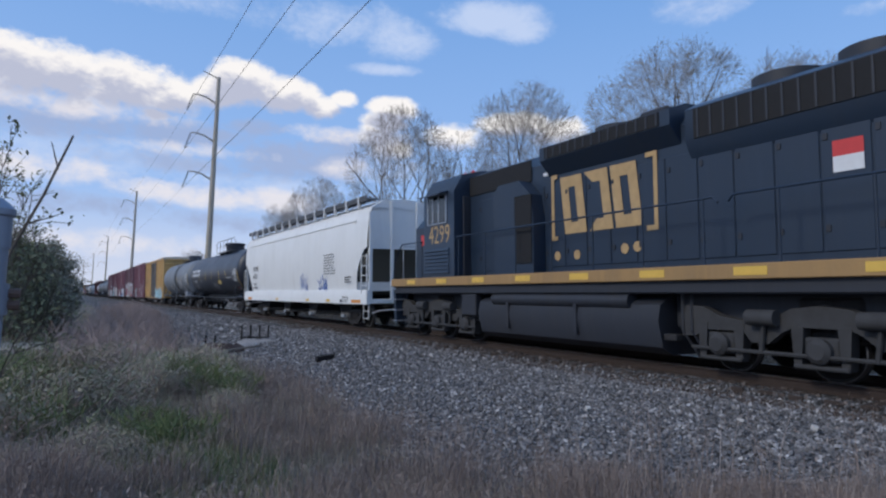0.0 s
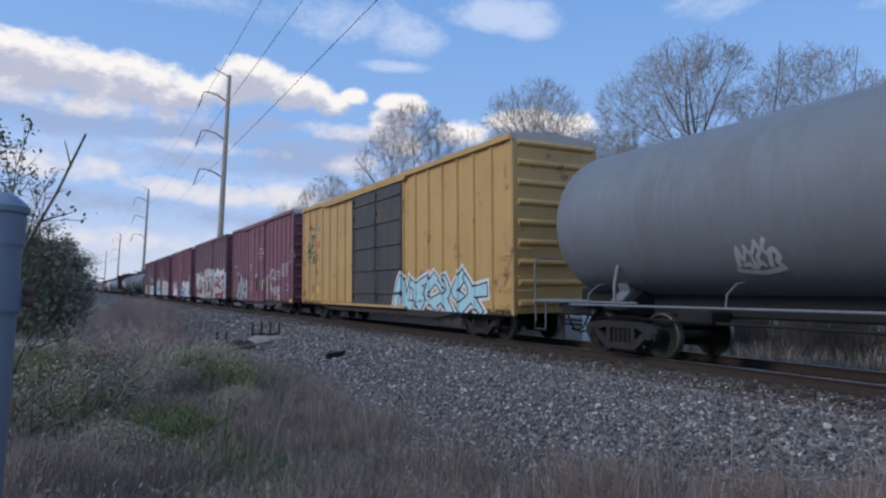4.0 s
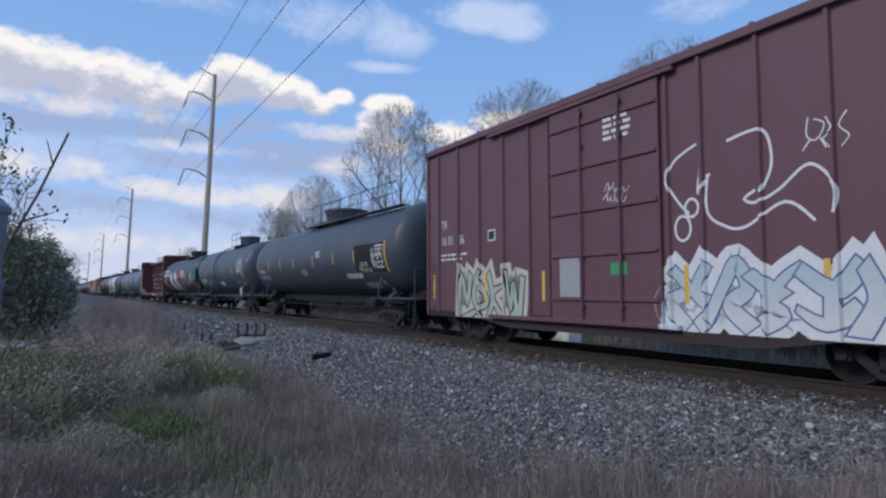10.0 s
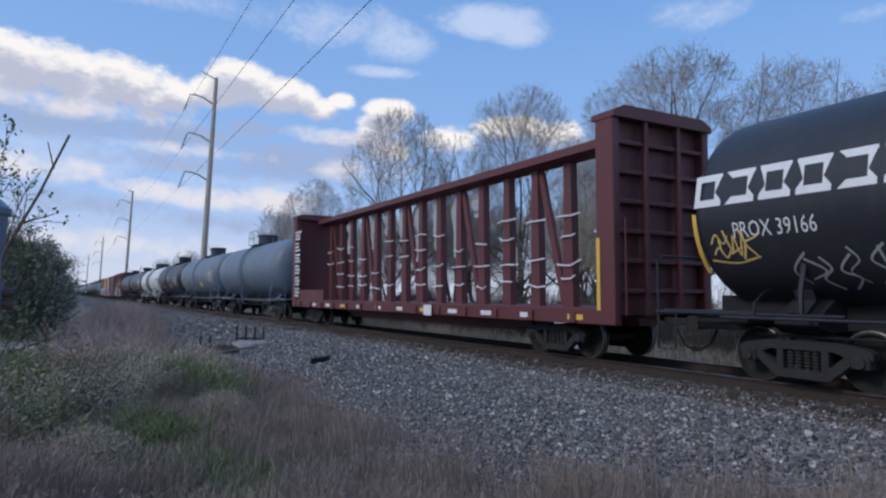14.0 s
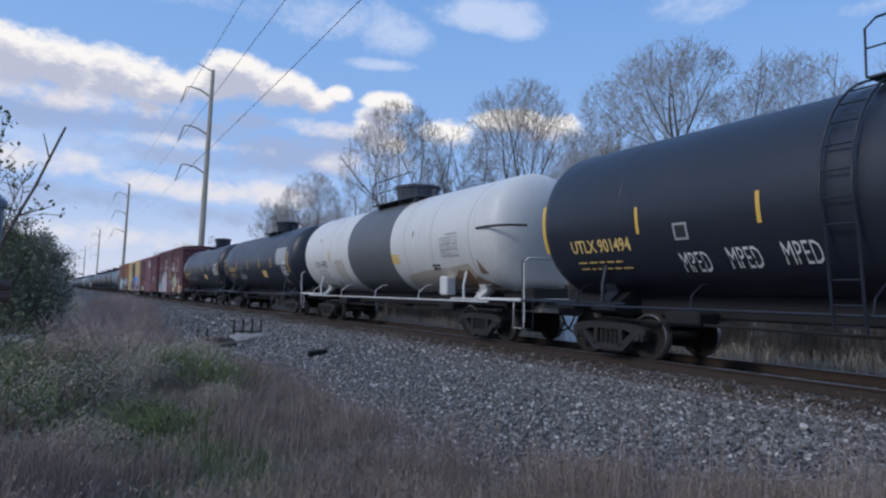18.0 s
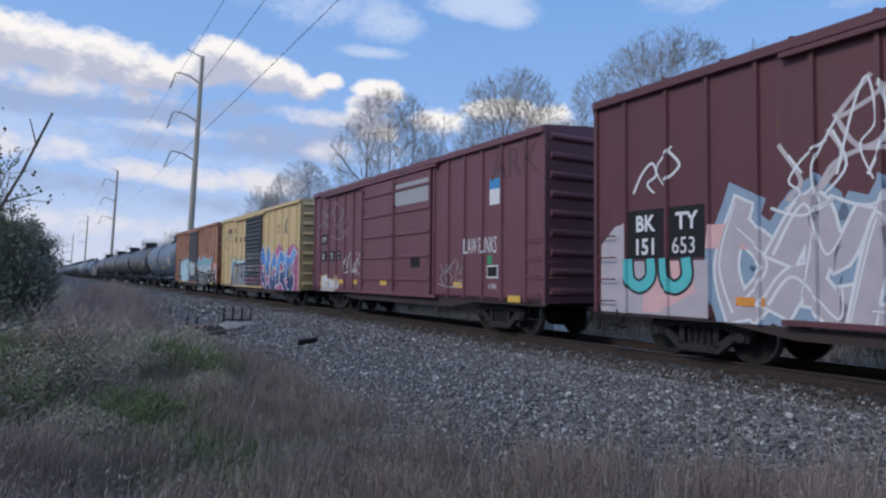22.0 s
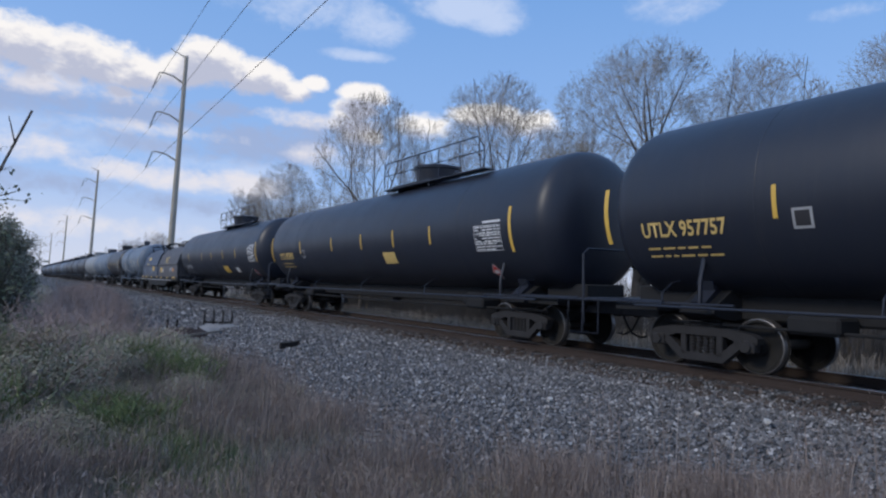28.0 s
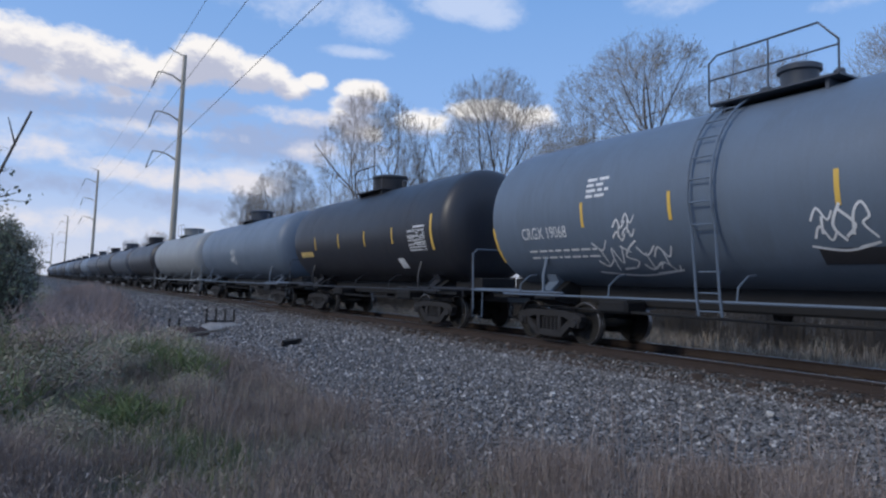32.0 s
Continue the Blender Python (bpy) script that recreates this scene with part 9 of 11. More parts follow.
def coil_car():
    car, ln = car_root("coil_car", 260.5, 277.0, "dark blue coil car with two ribbed rounded hoods and yellow marks", "coil car")
    navy_c = paint("coil_navy", (0.030, 0.044, 0.080), 0.5, (0.05, 0.048, 0.046), 0.5)
    grey_c = paint("coil_grey", (0.060, 0.058, 0.064), 0.55, (0.07, 0.055, 0.05), 0.6)
    h = ln / 2
    part("side_sill", Geo().prism([(-h, 1.34), (-h, 1.05), (-h + 3.6, 1.0), (-h + 4.6, 0.62), (h - 4.6, 0.62), (h - 3.6, 1.0), (h, 1.05), (h, 1.34)], "X", -1.52, -1.3), M_BLACK, car)
    part("side_sill", Geo().prism([(-h, 1.34), (-h, 1.05), (-h + 3.6, 1.0), (-h + 4.6, 0.62), (h - 4.6, 0.62), (h - 3.6, 1.0), (h, 1.05), (h, 1.34)], "X", 1.3, 1.52), M_BLACK, car)
    part("deck", Geo().box(-1.5, 1.5, -h, h, 1.3, 1.42, 0.01), grey_c, car)
    part("walkway_edge", Geo().box(-1.58, -1.5, -h + 2.0, h - 0.3, 1.04, 1.10, 0.01), M_PLATE, car)
    arc = [(-1.5, 1.42), (-1.5, 2.28), (-1.47, 2.34)]
    for i in range(1, 12):
        a = math.radians(180 - 15 * i)
        arc.append((1.42 * math.cos(a), 2.34 + 1.5 * math.sin(a)))
    arc += [(1.47, 2.34), (1.5, 2.28), (1.5, 1.42)]
    for y0, y1, mt in ((-8.1, -0.35, grey_c), (0.1, 7.6, navy_c)):
        hd = part("hood", Geo().prism(arc, "Y", y0, y1), mt, car, smooth=40)
        part("hood_lip", Geo().box(-1.56, -1.46, y0, y1, 2.24, 2.36, 0.02), mt, hd)
        for y in (y0 + 0.04, y1 - 0.04):
            part("hood_rim", Geo().prism([(x * 1.03, 2.34 + (z - 2.34) * 1.03) for x, z in arc[2:-2]] + [(x * 0.96, 2.34 + (z - 2.34) * 0.96) for x, z in arc[2:-2][::-1]], "Y", y - 0.05, y + 0.05), mt, hd)
        for y in (y0 + 1.2, y1 - 1.2):
            for s in (-1, 1):
                part("lifting_bracket", Geo().rod([(s * 0.75, y, 3.45), (s * 0.95, y, 4.05), (s * 0.3, y, 4.12)], 0.07, 6), M_BLACK, hd)
            part("lifting_bar", Geo().rod([(-0.3, y, 4.12), (-0.3, (y0 + y1) / 2 + (0.4 if y > (y0 + y1) / 2 else -0.4), 4.02)], 0.05, 6), M_BLACK, hd)
        part("roof_plate", Geo().box(-0.35, 0.35, (y0 + y1) / 2 - 1.0, (y0 + y1) / 2 + 1.0, 3.78, 3.92, 0.02), M_BLACK, hd)
    cx = -1.512
    plate("label_square", M_YELLOW, car, 2.4, 1.65, 1.82, 2.22, side_x=cx, label="bright yellow square label")
    plate("label_square", M_YELLOW, car, -1.45, -2.1, 1.72, 2.05, side_x=cx)
    plate("label_square", M_ORANGE, car, -6.35, -6.8, 1.75, 2.0, side_x=cx)
    for y, w in ((7.9, 0.6), (5.95, 0.5), (3.1, 0.4), (0.6, 0.45), (-1.67, 0.45), (-4.16, 0.45), (-6.5, 0.8)):
        plate("reflector", M_YELLOW, car, y, y - w, 1.22, 1.33, side_x=-1.524)
    letters("reporting_mark", "NYC  628594", 0.27, M_GOLD, car, 5.35, 1.2, side_x=-1.524, squeeze=0.9)
    for y, w in ((5.3, 0.34), (4.9, 0.3), (4.55, 0.36)):
        part("emblem_block", Geo().add([(-1.405, y, 2.58), (-1.405, y - w, 2.58), (-1.30, y - w, 3.02), (-1.30, y, 3.02)], [(0, 1, 2, 3)]), M_GOLD, car, "yellow block emblem")
    plate("emblem_line", M_GOLD, car, 5.4, 4.2, 2.38, 2.46, side_x=-1.48)
    letters("reporting_mark", "NYC", 0.7, M_GOLD, car, -3.3, 2.42, curve=(2.34, 1.47), squeeze=0.75, bold=0.012)
    end = letters("end_mark", "NYC", 0.42, M_GOLD, car, 0.0, 3.0, side_x=0.0, squeeze=0.75, bold=0.01)
    end.matrix_basis = Matrix.Translation((-0.55, -8.118, 0)) @ Matrix.Rotation(math.pi / 2, 4, "Z")
    for z in (1.75, 2.3, 2.75):
        part("end_stiffener", Geo().box(-1.25, 1.25, -8.17, -8.09, z - 0.05, z + 0.05, 0.015), grey_c, car)
    SURF[car] = ((), (), lambda y, z: -1.5, 1.4)
    for y, z, w, hh, sd, mt in ((-5.2, 1.7, 1.0, 0.4, 1, M_WHITE), (-1.9 - 0.3, 1.72, 0.6, 0.35, 2, M_WHITE), (6.9, 1.6, 0.5, 0.6, 3, M_STEELB), (3.4, 1.7, 0.8, 0.5, 4, M_STEELB)):
        scrawl("spray_tag", mt, car, y, z, w, hh, 180 + sd, side_x=-1.505, thick=0.035, n=5)
    for s in (-1, 1):
        part("end_sill", Geo().box(-1.5, 1.5, *sorted((s * h, s * (h + 0.15))), 0.95, 1.42, 0.02), M_BLACK, car)
        part("end_handrail", Geo().rod([(-1.4, s * (h + 0.1), 0.6), (-1.4, s * (h + 0.1), 2.4), (-0.9, s * (h + 0.1), 2.4), (-0.9, s * (h + 0.1), 1.4)], 0.022, 6), M_BLACK, car)
        add_truck(car, s * (h - 2.1))
    part("centre_sill", Geo().box(-0.3, 0.3, -h, h, 0.7, 1.1, 0.02), M_BLACK, car)
    add_ends(car, h, h + 0.85)


coil_car()


def tank_cr(car, h, cv):
    letters("reporting_mark", "CRGX 19068", 0.36, M_WHITE, car, 5.3, 2.28, curve=cv, squeeze=0.74)
    small_print(M_WHITE, car, 5.2, 2.0, 2.6, 2, curve=cv, h=0.04, gap=0.14)
    small_print(M_WHITE, car, 3.2, 3.35, 0.55, 4, curve=cv, h=0.06, gap=0.11)
    for y, z, w, hh, sd in ((3.2, 1.55, 1.8, 0.7, 1), (2.6, 2.1, 0.5, 0.6, 2), (-1.2, 1.9, 0.8, 0.7, 3), (-2.6, 2.0, 1.5, 0.9, 4)):
        scrawl("spray_tag", M_WHITE, car, y, z, w, hh, 200 + sd, curve=cv, thick=0.05, n=5)
    plate("decal_frame", M_DARKTEXT, car, -1.2, -2.2, 1.65, 1.88, curve=cv)
    plate("reflector", M_YELLOW, car, 6.4, 6.3, 1.8, 2.6, curve=(cv[0], cv[1] - 0.03))
    plate("reflector", M_YELLOW, car, -5.7, -5.8, 2.2, 3.2, curve=cv)


tank_car("tank_car", 277.8, 292.0, "pale blue-grey tank car with ladder, railings and white tags", GREY_T, ticks=(3.32, 1.17, -1.62), ladder_at=0.48, dome=(-0.2, 0.3, 0.35), platform=(1.1, 0.9), extras=tank_cr)


def tank_d1(car, h, cv):
    spec_panel(car, -4.0, -5.0, 2.2, 2.8, cv, M_WHITE)
    plate("reflector", M_YELLOW, car, -5.3, -5.4, 2.2, 3.2, curve=cv)
    small_print(M_GOLD, car, 5.2, 2.2, 1.5, 1, curve=cv, h=0.2)
    plate("decal_frame", M_WHITE, car, -3.0, -3.4, 1.7, 2.0, curve=cv)


tank_car("tank_car", 292.9, 306.2, "near-black tank car with small white marks", BLACK2_T, ticks=(3.5, 1.2, -1.0, -3.0), dome=(0.3, 0.62, 0.4), platform=(1.1, 0.9), extras=tank_d1)
tank_car("tank_car", 307.1, 323.4, "dull grey tank car with a whitish smear", GREY_T, dome=(0.2, 0.62, 0.4), platform=(1.1, 0.9), extras=lambda c, h, cv: scrawl("spray_tag", M_WHITE, c, 0.6, 2.0, 0.8, 0.9, 5, curve=cv, thick=0.12))
tank_car("tank_car", 324.2, 341.0, "light grey tank car with a flat black dome", paint("tank_pale", (0.26, 0.28, 0.30), 0.5, (0.1, 0.09, 0.085), 0.5), dome=(0.2, 0.75, 0.4), platform=(1.2, 0.95))
tank_car("tank_car", 342.0, 357.5, "dark tank car with a round dome and hoop railings", BLACK2_T, dome=(0.2, 0.7, 0.5), platform=(1.0, 0.95))
tank_car("tank_car", 358.3, 374.0, "dark grey tank car with hoop railings", DARKGREY_T, dome=(0.2, 0.7, 0.5), platform=(1.0, 0.95))
u0 = 375.0
for i in range(14):
    tank_car("tank_car", u0, u0 + 16.2, ("distant black tank car near the train's tail", "distant dark grey tank car near the train's tail", "distant grey tank car near the train's tail")[i % 3], (BLACK2_T, DARKGREY_T, GREY_T)[i % 3], detail=i < 4)
    u0 += 17.1

# ---- plants ----


def island_material(name, stops, rough=0.9, spread=0.0):
    """A plant's colour, varied from piece to piece."""
    m, nt, bsdf = material(name)
    isl = nt.nodes.new("ShaderNodeNewGeometry").outputs["Random Per Island"]
    c = ramp(nt, isl, stops)
    n = noise_node(nt, 3.0, 4, 0.6)
    c = mixc(nt, calc(nt, "MULTIPLY", n, 0.45), c, tuple(v * 0.55 for v in stops[0][1]))
    nt.links.new(c, bsdf.inputs["Base Color"])
    bsdf.inputs["Roughness"].default_value = rough
    return m


M_BARK = plain("grey_brown_bark", (0.085, 0.073, 0.064), 0.9, 0, 0.4, 5)
M_TWIG = plain("fine_twigs", (0.29, 0.255, 0.225), 0.9, 0, 0.3, 2)
M_BUD = island_material("spring_buds", [(0.0, (0.19, 0.165, 0.125)), (0.6, (0.27, 0.24, 0.18)), (1.0, (0.36, 0.33, 0.23))])
M_LEAF = island_material("young_leaves", [(0.0, (0.10, 0.115, 0.065)), (0.6, (0.155, 0.18, 0.105)), (1.0, (0.24, 0.26, 0.15))])
M_BRAMBLE = island_material("bramble_leaves", [(0.0, (0.23, 0.225, 0.165)), (0.6, (0.35, 0.34, 0.24)), (1.0, (0.48, 0.42, 0.32))])
M_DUSK = island_material("evergreen_sprays", [(0.0, (0.16, 0.17, 0.14)), (0.6, (0.24, 0.25, 0.20)), (1.0, (0.36, 0.34, 0.28))])
M_DRYWEED = island_material("dry_weeds", [(0.0, (0.175, 0.135, 0.12)), (0.5, (0.28, 0.22, 0.195)), (0.85, (0.38, 0.315, 0.28)), (1.0, (0.56, 0.48, 0.43))])
M_STRAW = island_material("pale_straw", [(0.0, (0.13, 0.105, 0.085)), (0.5, (0.30, 0.25, 0.20)), (1.0, (0.66, 0.58, 0.49))])
M_GREEN = island_material("spring_grass", [(0.0, (0.085, 0.12, 0.05)), (0.5, (0.14, 0.19, 0.075)), (1.0, (0.25, 0.28, 0.13))])
M_OLIVE = island_material("mixed_grass", [(0.0, (0.22, 0.20, 0.145)), (0.5, (0.34, 0.31, 0.22)), (1.0, (0.50, 0.44, 0.34))])
M_MAUVE = island_material("dry_brush", [(0.0, (0.27, 0.20, 0.185)), (0.5, (0.40, 0.31, 0.28)), (1.0, (0.53, 0.42, 0.38))])


class Wood:
    """A tree grown towards points in its crown: each new limb leaves the nearest one below it."""

    def __init__(self, seed, stems, fork, lobes, targets, sway=0.12):
        self.rnd = rnd = random.Random(seed)
        pos, up = [], []

        def node(p, parent):
            pos.append(p)
            up.append(parent)
            return len(pos) - 1

        top = max(c[2] + r[2] for c, r in lobes)
        for k in range(stems):
            a = 2 * math.pi * (k + 0.3 * rnd.random()) / stems + seed
            foot = 0.18 * (stems > 1)
            p = np.array([math.cos(a) * foot, math.sin(a) * foot, -0.15])
            n = node(p, -1)
            lean = (0.16 if stems > 1 else 0.03) * rnd.uniform(0.6, 1.3)
            for i in range(6):
                p = p + np.array([math.cos(a) * lean + rnd.gauss(0, 0.05), math.sin(a) * lean + rnd.gauss(0, 0.05), 1.0]) * fork / 6
                n = node(p, n)
        pts = []
        while len(pts) < targets:
            c, r = lobes[rnd.randrange(len(lobes))]
            q = np.array([rnd.gauss(0, 1), rnd.gauss(0, 1), rnd.gauss(0, 1)])
            q = q / np.linalg.norm(q) * rnd.random() ** 0.3
            bump = 0.98 + 0.28 * noise.noise((q[0] * 2.2 + seed, q[1] * 2.2, q[2] * 2.2))
            pts.append(np.array(c) + q * np.array(r) * bump)
        root = np.array([0, 0, fork * 0.8])
        pts.sort(key=lambda q: np.linalg.norm(q - root))
        arr = np.zeros((targets * 5 + 64, 3))
        cost = np.zeros(len(arr))
        arr[:len(pos)] = pos
        for i in range(len(pos)):
            cost[i] = 0 if up[i] < 0 else cost[up[i]] + np.linalg.norm(pos[i] - pos[up[i]])
        self.tips = []
        for q in pts:
            m = len(pos)
            d = arr[:m] - q
            far = np.sqrt((d * d).sum(1))
            # a limb climbs: starting points above the goal are dear, and so are those low on the stem
            score = far + 0.45 * cost[:m] + 1.6 * np.maximum(0, d[:, 2] + 0.15) + 6.0 * (arr[:m, 2] < fork * 0.5)
            j = int(score.argmin())
            start, n, l = arr[j].copy(), j, far[j]
            k = max(1, min(4, int(l / 0.55)))
            for i in range(1, k + 1):
                t = i / k
                p = start + (q - start) * t + np.array([rnd.gauss(0, 1), rnd.gauss(0, 1), rnd.gauss(0, 1)]) * l * sway * (0.4 if i == k else 1) * 0.5
                p[2] -= 0.05 * l * math.sin(math.pi * t)
                if len(pos) >= len(arr):
                    break
                c0 = cost[n] + np.linalg.norm(p - arr[n])
                n = node(p, n)
                arr[n], cost[n] = p, c0
            e = Vector(arr[n] - arr[up[n]])
            self.tips.append((Vector(arr[n]), e.normalized() if e.length > 1e-6 else Vector((0, 0, 1))))
        self.pos, self.up = [Vector(p) for p in pos], up
        self.carry = [0.0] * len(pos)
        kids = [0] * len(pos)
        for u in up:
            if u >= 0:
                kids[u] += 1
        for i in range(len(pos) - 1, -1, -1):
            if kids[i] == 0:
                self.carry[i] += 1
            if up[i] >= 0:
                self.carry[up[i]] += self.carry[i]
        self.kids = kids

    def build(self, r_tip, power, twig_len, per, thick=0.028):
        limbs, twigs = Geo(), Geo()
        rnd = self.rnd
        rad = [r_tip * l ** power for l in self.carry]
        used = set()
        for i in range(len(self.pos) - 1, 0, -1):
            if i in used or self.up[i] < 0:
                continue
            chain, n = [i], i
            while self.up[n] >= 0:
                n = self.up[n]
                chain.append(n)
                if n in used:
                    break
                used.add(n)
            used.add(i)
            chain.reverse()
            for a, b in zip(chain, chain[1:]):
                ra, rb = min(rad[a], rad[b] * 1.35), rad[b]
                if self.up[a] < 0:
                    ra = rad[a]
                (limbs if rb > thick else twigs).rod([self.pos[a], self.pos[b]], ra, 7 if rb > 0.06 else (5 if rb > thick else 3), rb)
        self.ends = []
        for p, e in self.tips:
            for _ in range(per):
                d = (e + Vector((rnd.gauss(0, 0.55), rnd.gauss(0, 0.55), rnd.gauss(0.15, 0.5)))).normalized()
                l = twig_len * rnd.uniform(0.5, 1.25)
                m = p + d * l * 0.55 + Vector((rnd.gauss(0, 0.06), rnd.gauss(0, 0.06), rnd.gauss(0.02, 0.06))) * l
                q = m + (d + Vector((rnd.gauss(0, 0.3), rnd.gauss(0, 0.3), rnd.gauss(0.1, 0.3)))).normalized() * l * 0.5
                twigs.rod([p, m, q], r_tip * 0.8, 3, r_tip * 0.35)
                s = m + (d + Vector((rnd.gauss(0, 0.6), rnd.gauss(0, 0.6), rnd.gauss(0.1, 0.6)))).normalized() * l * 0.4
                twigs.rod([m, s], r_tip * 0.6, 3, r_tip * 0.3)
                self.ends += [q, s, m]
        return limbs, twigs

    def buds(self, size, per, off=0.05):
        g, rnd = Geo(), self.rnd
        for p in self.ends:
            for _ in range(per):
                c = p + Vector((rnd.gauss(0, off), rnd.gauss(0, off), rnd.gauss(0, off)))
                a = Vector((rnd.gauss(0, 1), rnd.gauss(0, 1), rnd.gauss(0, 1))).normalized() * size * rnd.uniform(0.6, 1.3)
                b = a.orthogonal().normalized() * size * 0.6
                g.add([tuple(c - a), tuple(c + b), tuple(c + a), tuple(c - b)], [(0, 1, 2, 3)])
        return g


class Crown(Wood):
    """A tree whose limbs fan out from the fork and fork again until they meet a rounded outline."""

    def __init__(self, seed, stems, fork, centre, radii, kids, tilt, trunk, wild=0.10):
        self.rnd = rnd = random.Random(seed)
        self.limbs, self.twigs, self.tips, self.ends = Geo(), Geo(), [], []
        self.c, self.r, self.seed, self.kids, self.wild = Vector(centre), Vector(radii), seed, kids, wild
        for k in range(stems):
            a = 2 * math.pi * (k + 0.4 * rnd.random()) / stems + seed
            lean = 0.0 if stems == 1 else rnd.uniform(0.06, 0.2)
            p = Vector((math.cos(a), math.sin(a), 0)) * (0.2 if stems > 1 else 0) + Vector((0, 0, -0.15))
            pts, d = [p], Vector((math.cos(a) * lean, math.sin(a) * lean, 1)).normalized()
            for _ in range(5):
                d = (d + Vector((rnd.gauss(0, 0.04), rnd.gauss(0, 0.04), 0))).normalized()
                pts.append(pts[-1] + d * fork * rnd.uniform(0.85, 1.15) / 5)
            self.limbs.rod(pts, trunk, 9, trunk * 0.8)
            n = kids[0]
            for i in range(n):
                b = 2 * math.pi * (i * 0.382 + 0.07 * rnd.random()) + a
                q = radians(tilt[0] + (tilt[1] - tilt[0]) * (i + 0.5 * rnd.random()) / n)
                e = (d * math.cos(q) + Vector((math.cos(b), math.sin(b), 0)) * math.sin(q)).normalized()
                j = 5 - (i % 3 if stems == 1 else i % 4)
                self.grow(pts[max(j, 2)], e, 1, trunk * rnd.uniform(0.45, 0.62), 99)

    def reach(self, p, d):
        """How far it is from p along d to the outline."""
        l = 0.0
        while l < 14:
            q = p + d * l
            u = Vector(((q.x - self.c.x) / self.r.x, (q.y - self.c.y) / self.r.y, (q.z - self.c.z) / self.r.z))
            b = 1.0 + 0.13 * noise.noise(u.normalized() * 2.4 + Vector((self.seed, 0, 0)))
            if u.length > b and (q.z > self.c.z - self.r.z * 0.4 or l > 4):
                return l
            l += 0.3
        return l

    def grow(self, p, d, level, rad, most):
        rnd, last = self.rnd, len(self.kids)
        l = min(most, self.reach(p, d))
        if l < 0.2 and level > 2:
            return
        l = max(l, 0.2)
        n = (0, 7, 5, 4, 3, 2)[level]
        pts, e = [p], d.copy()
        for i in range(n):
            e = (e + Vector((rnd.gauss(0, self.wild), rnd.gauss(0, self.wild), rnd.gauss(0.05 if level < 3 else 0.02, self.wild)))).normalized()
            pts.append(pts[-1] + e * (l / n))
        end = max(rad * (0.12 if level < 3 else 0.3), 0.0045)
        (self.limbs if level < 3 else self.twigs).rod(pts, rad, (0, 7, 6, 4, 3, 3)[level], end)
        if level == last:
            self.ends += pts[1:]
            return
        k = self.kids[level]
        turn = rnd.uniform(0, 6.28)
        for i in range(k):
            t = 0.28 + 0.72 * (i + rnd.uniform(0.3, 1.0)) / k
            f = min(t, 0.999) * n
            j = int(f)
            at = pts[j].lerp(pts[j + 1], f - j)
            axis = (pts[j + 1] - pts[j]).normalized()
            side = axis.orthogonal().normalized()
            turn += 2.4
            side.rotate(Matrix.Rotation(turn, 3, axis))
            q = radians(rnd.uniform(22, 52)) * (0.75 if i == k - 1 else 1)
            g = (axis * math.cos(q) + side * math.sin(q)).normalized()
            local = rad + (end - rad) * t
            self.grow(at, g, level + 1, max(local * 0.56, 0.0058), l * (rnd.uniform(0.42, 0.66) if level < 3 else rnd.uniform(0.34, 0.55)))


def big_tree(name, seed, stems, fork, centre, radii, kids, tilt, trunk, label, bud=0.02, buds=1, off=0.1, wild=0.10, rim=0.0):
    w = Crown(seed, stems, fork, centre, radii, kids, tilt, trunk, wild)
    # buds open first on the outer twigs
    w.ends = [q for q in w.ends if Vector([(q[i] - w.c[i]) / w.r[i] for i in range(3)]).length > rim]
    ob = tagged(new(name), label, "tree", "trees along the railway")
    part("trunk", w.limbs, M_BARK, ob, smooth=60)
    crown = part("crown", w.twigs.mesh("crown", None), M_TWIG, ob)
    crown["kind"] = "stuff"
    part("leaves", w.buds(bud, buds, off).mesh("leaves", None), M_BUD, crown)["kind"] = "stuff"
    return ob


def tree(name, seed, stems, fork, lobes, targets, label, r_tip=0.011, power=0.42, twig_len=0.7, per=3, bud=0.04, buds=1, twig=None, budm=None, off=0.06):
    w = Wood(seed, stems, fork, lobes, targets)
    limbs, twigs = w.build(r_tip, power, twig_len, per)
    ob = tagged(new(name), label, "tree" if name == "tree" else name, "trees along the railway" if name == "tree" else "")
    part("trunk", limbs, M_BARK, ob, smooth=60)
    crown = part("crown", twigs.mesh("crown", None), twig or M_TWIG, ob)
    crown["kind"] = "stuff"
    if buds:
        part("leaves", w.buds(bud, buds, off).mesh("leaves", None), budm or M_BUD, crown)["kind"] = "stuff"
    return ob


def bearing(az, d):
    return math.sin(radians(az)) * d, math.cos(radians(az)) * d


def stand(ob, az, d, turn=0.0, scale=1.0, copy=True, wide=1.0):
    x, y = bearing(az, d)
    m = Matrix.Translation((x, y, ground_z(x, y) - 0.05)) @ Matrix.Rotation(turn, 4, "Z") @ Matrix.Diagonal((scale * wide, scale * wide, scale, 1))
    if copy:
        return copy_thing(ob, m)
    ob.matrix_basis = m
    return ob


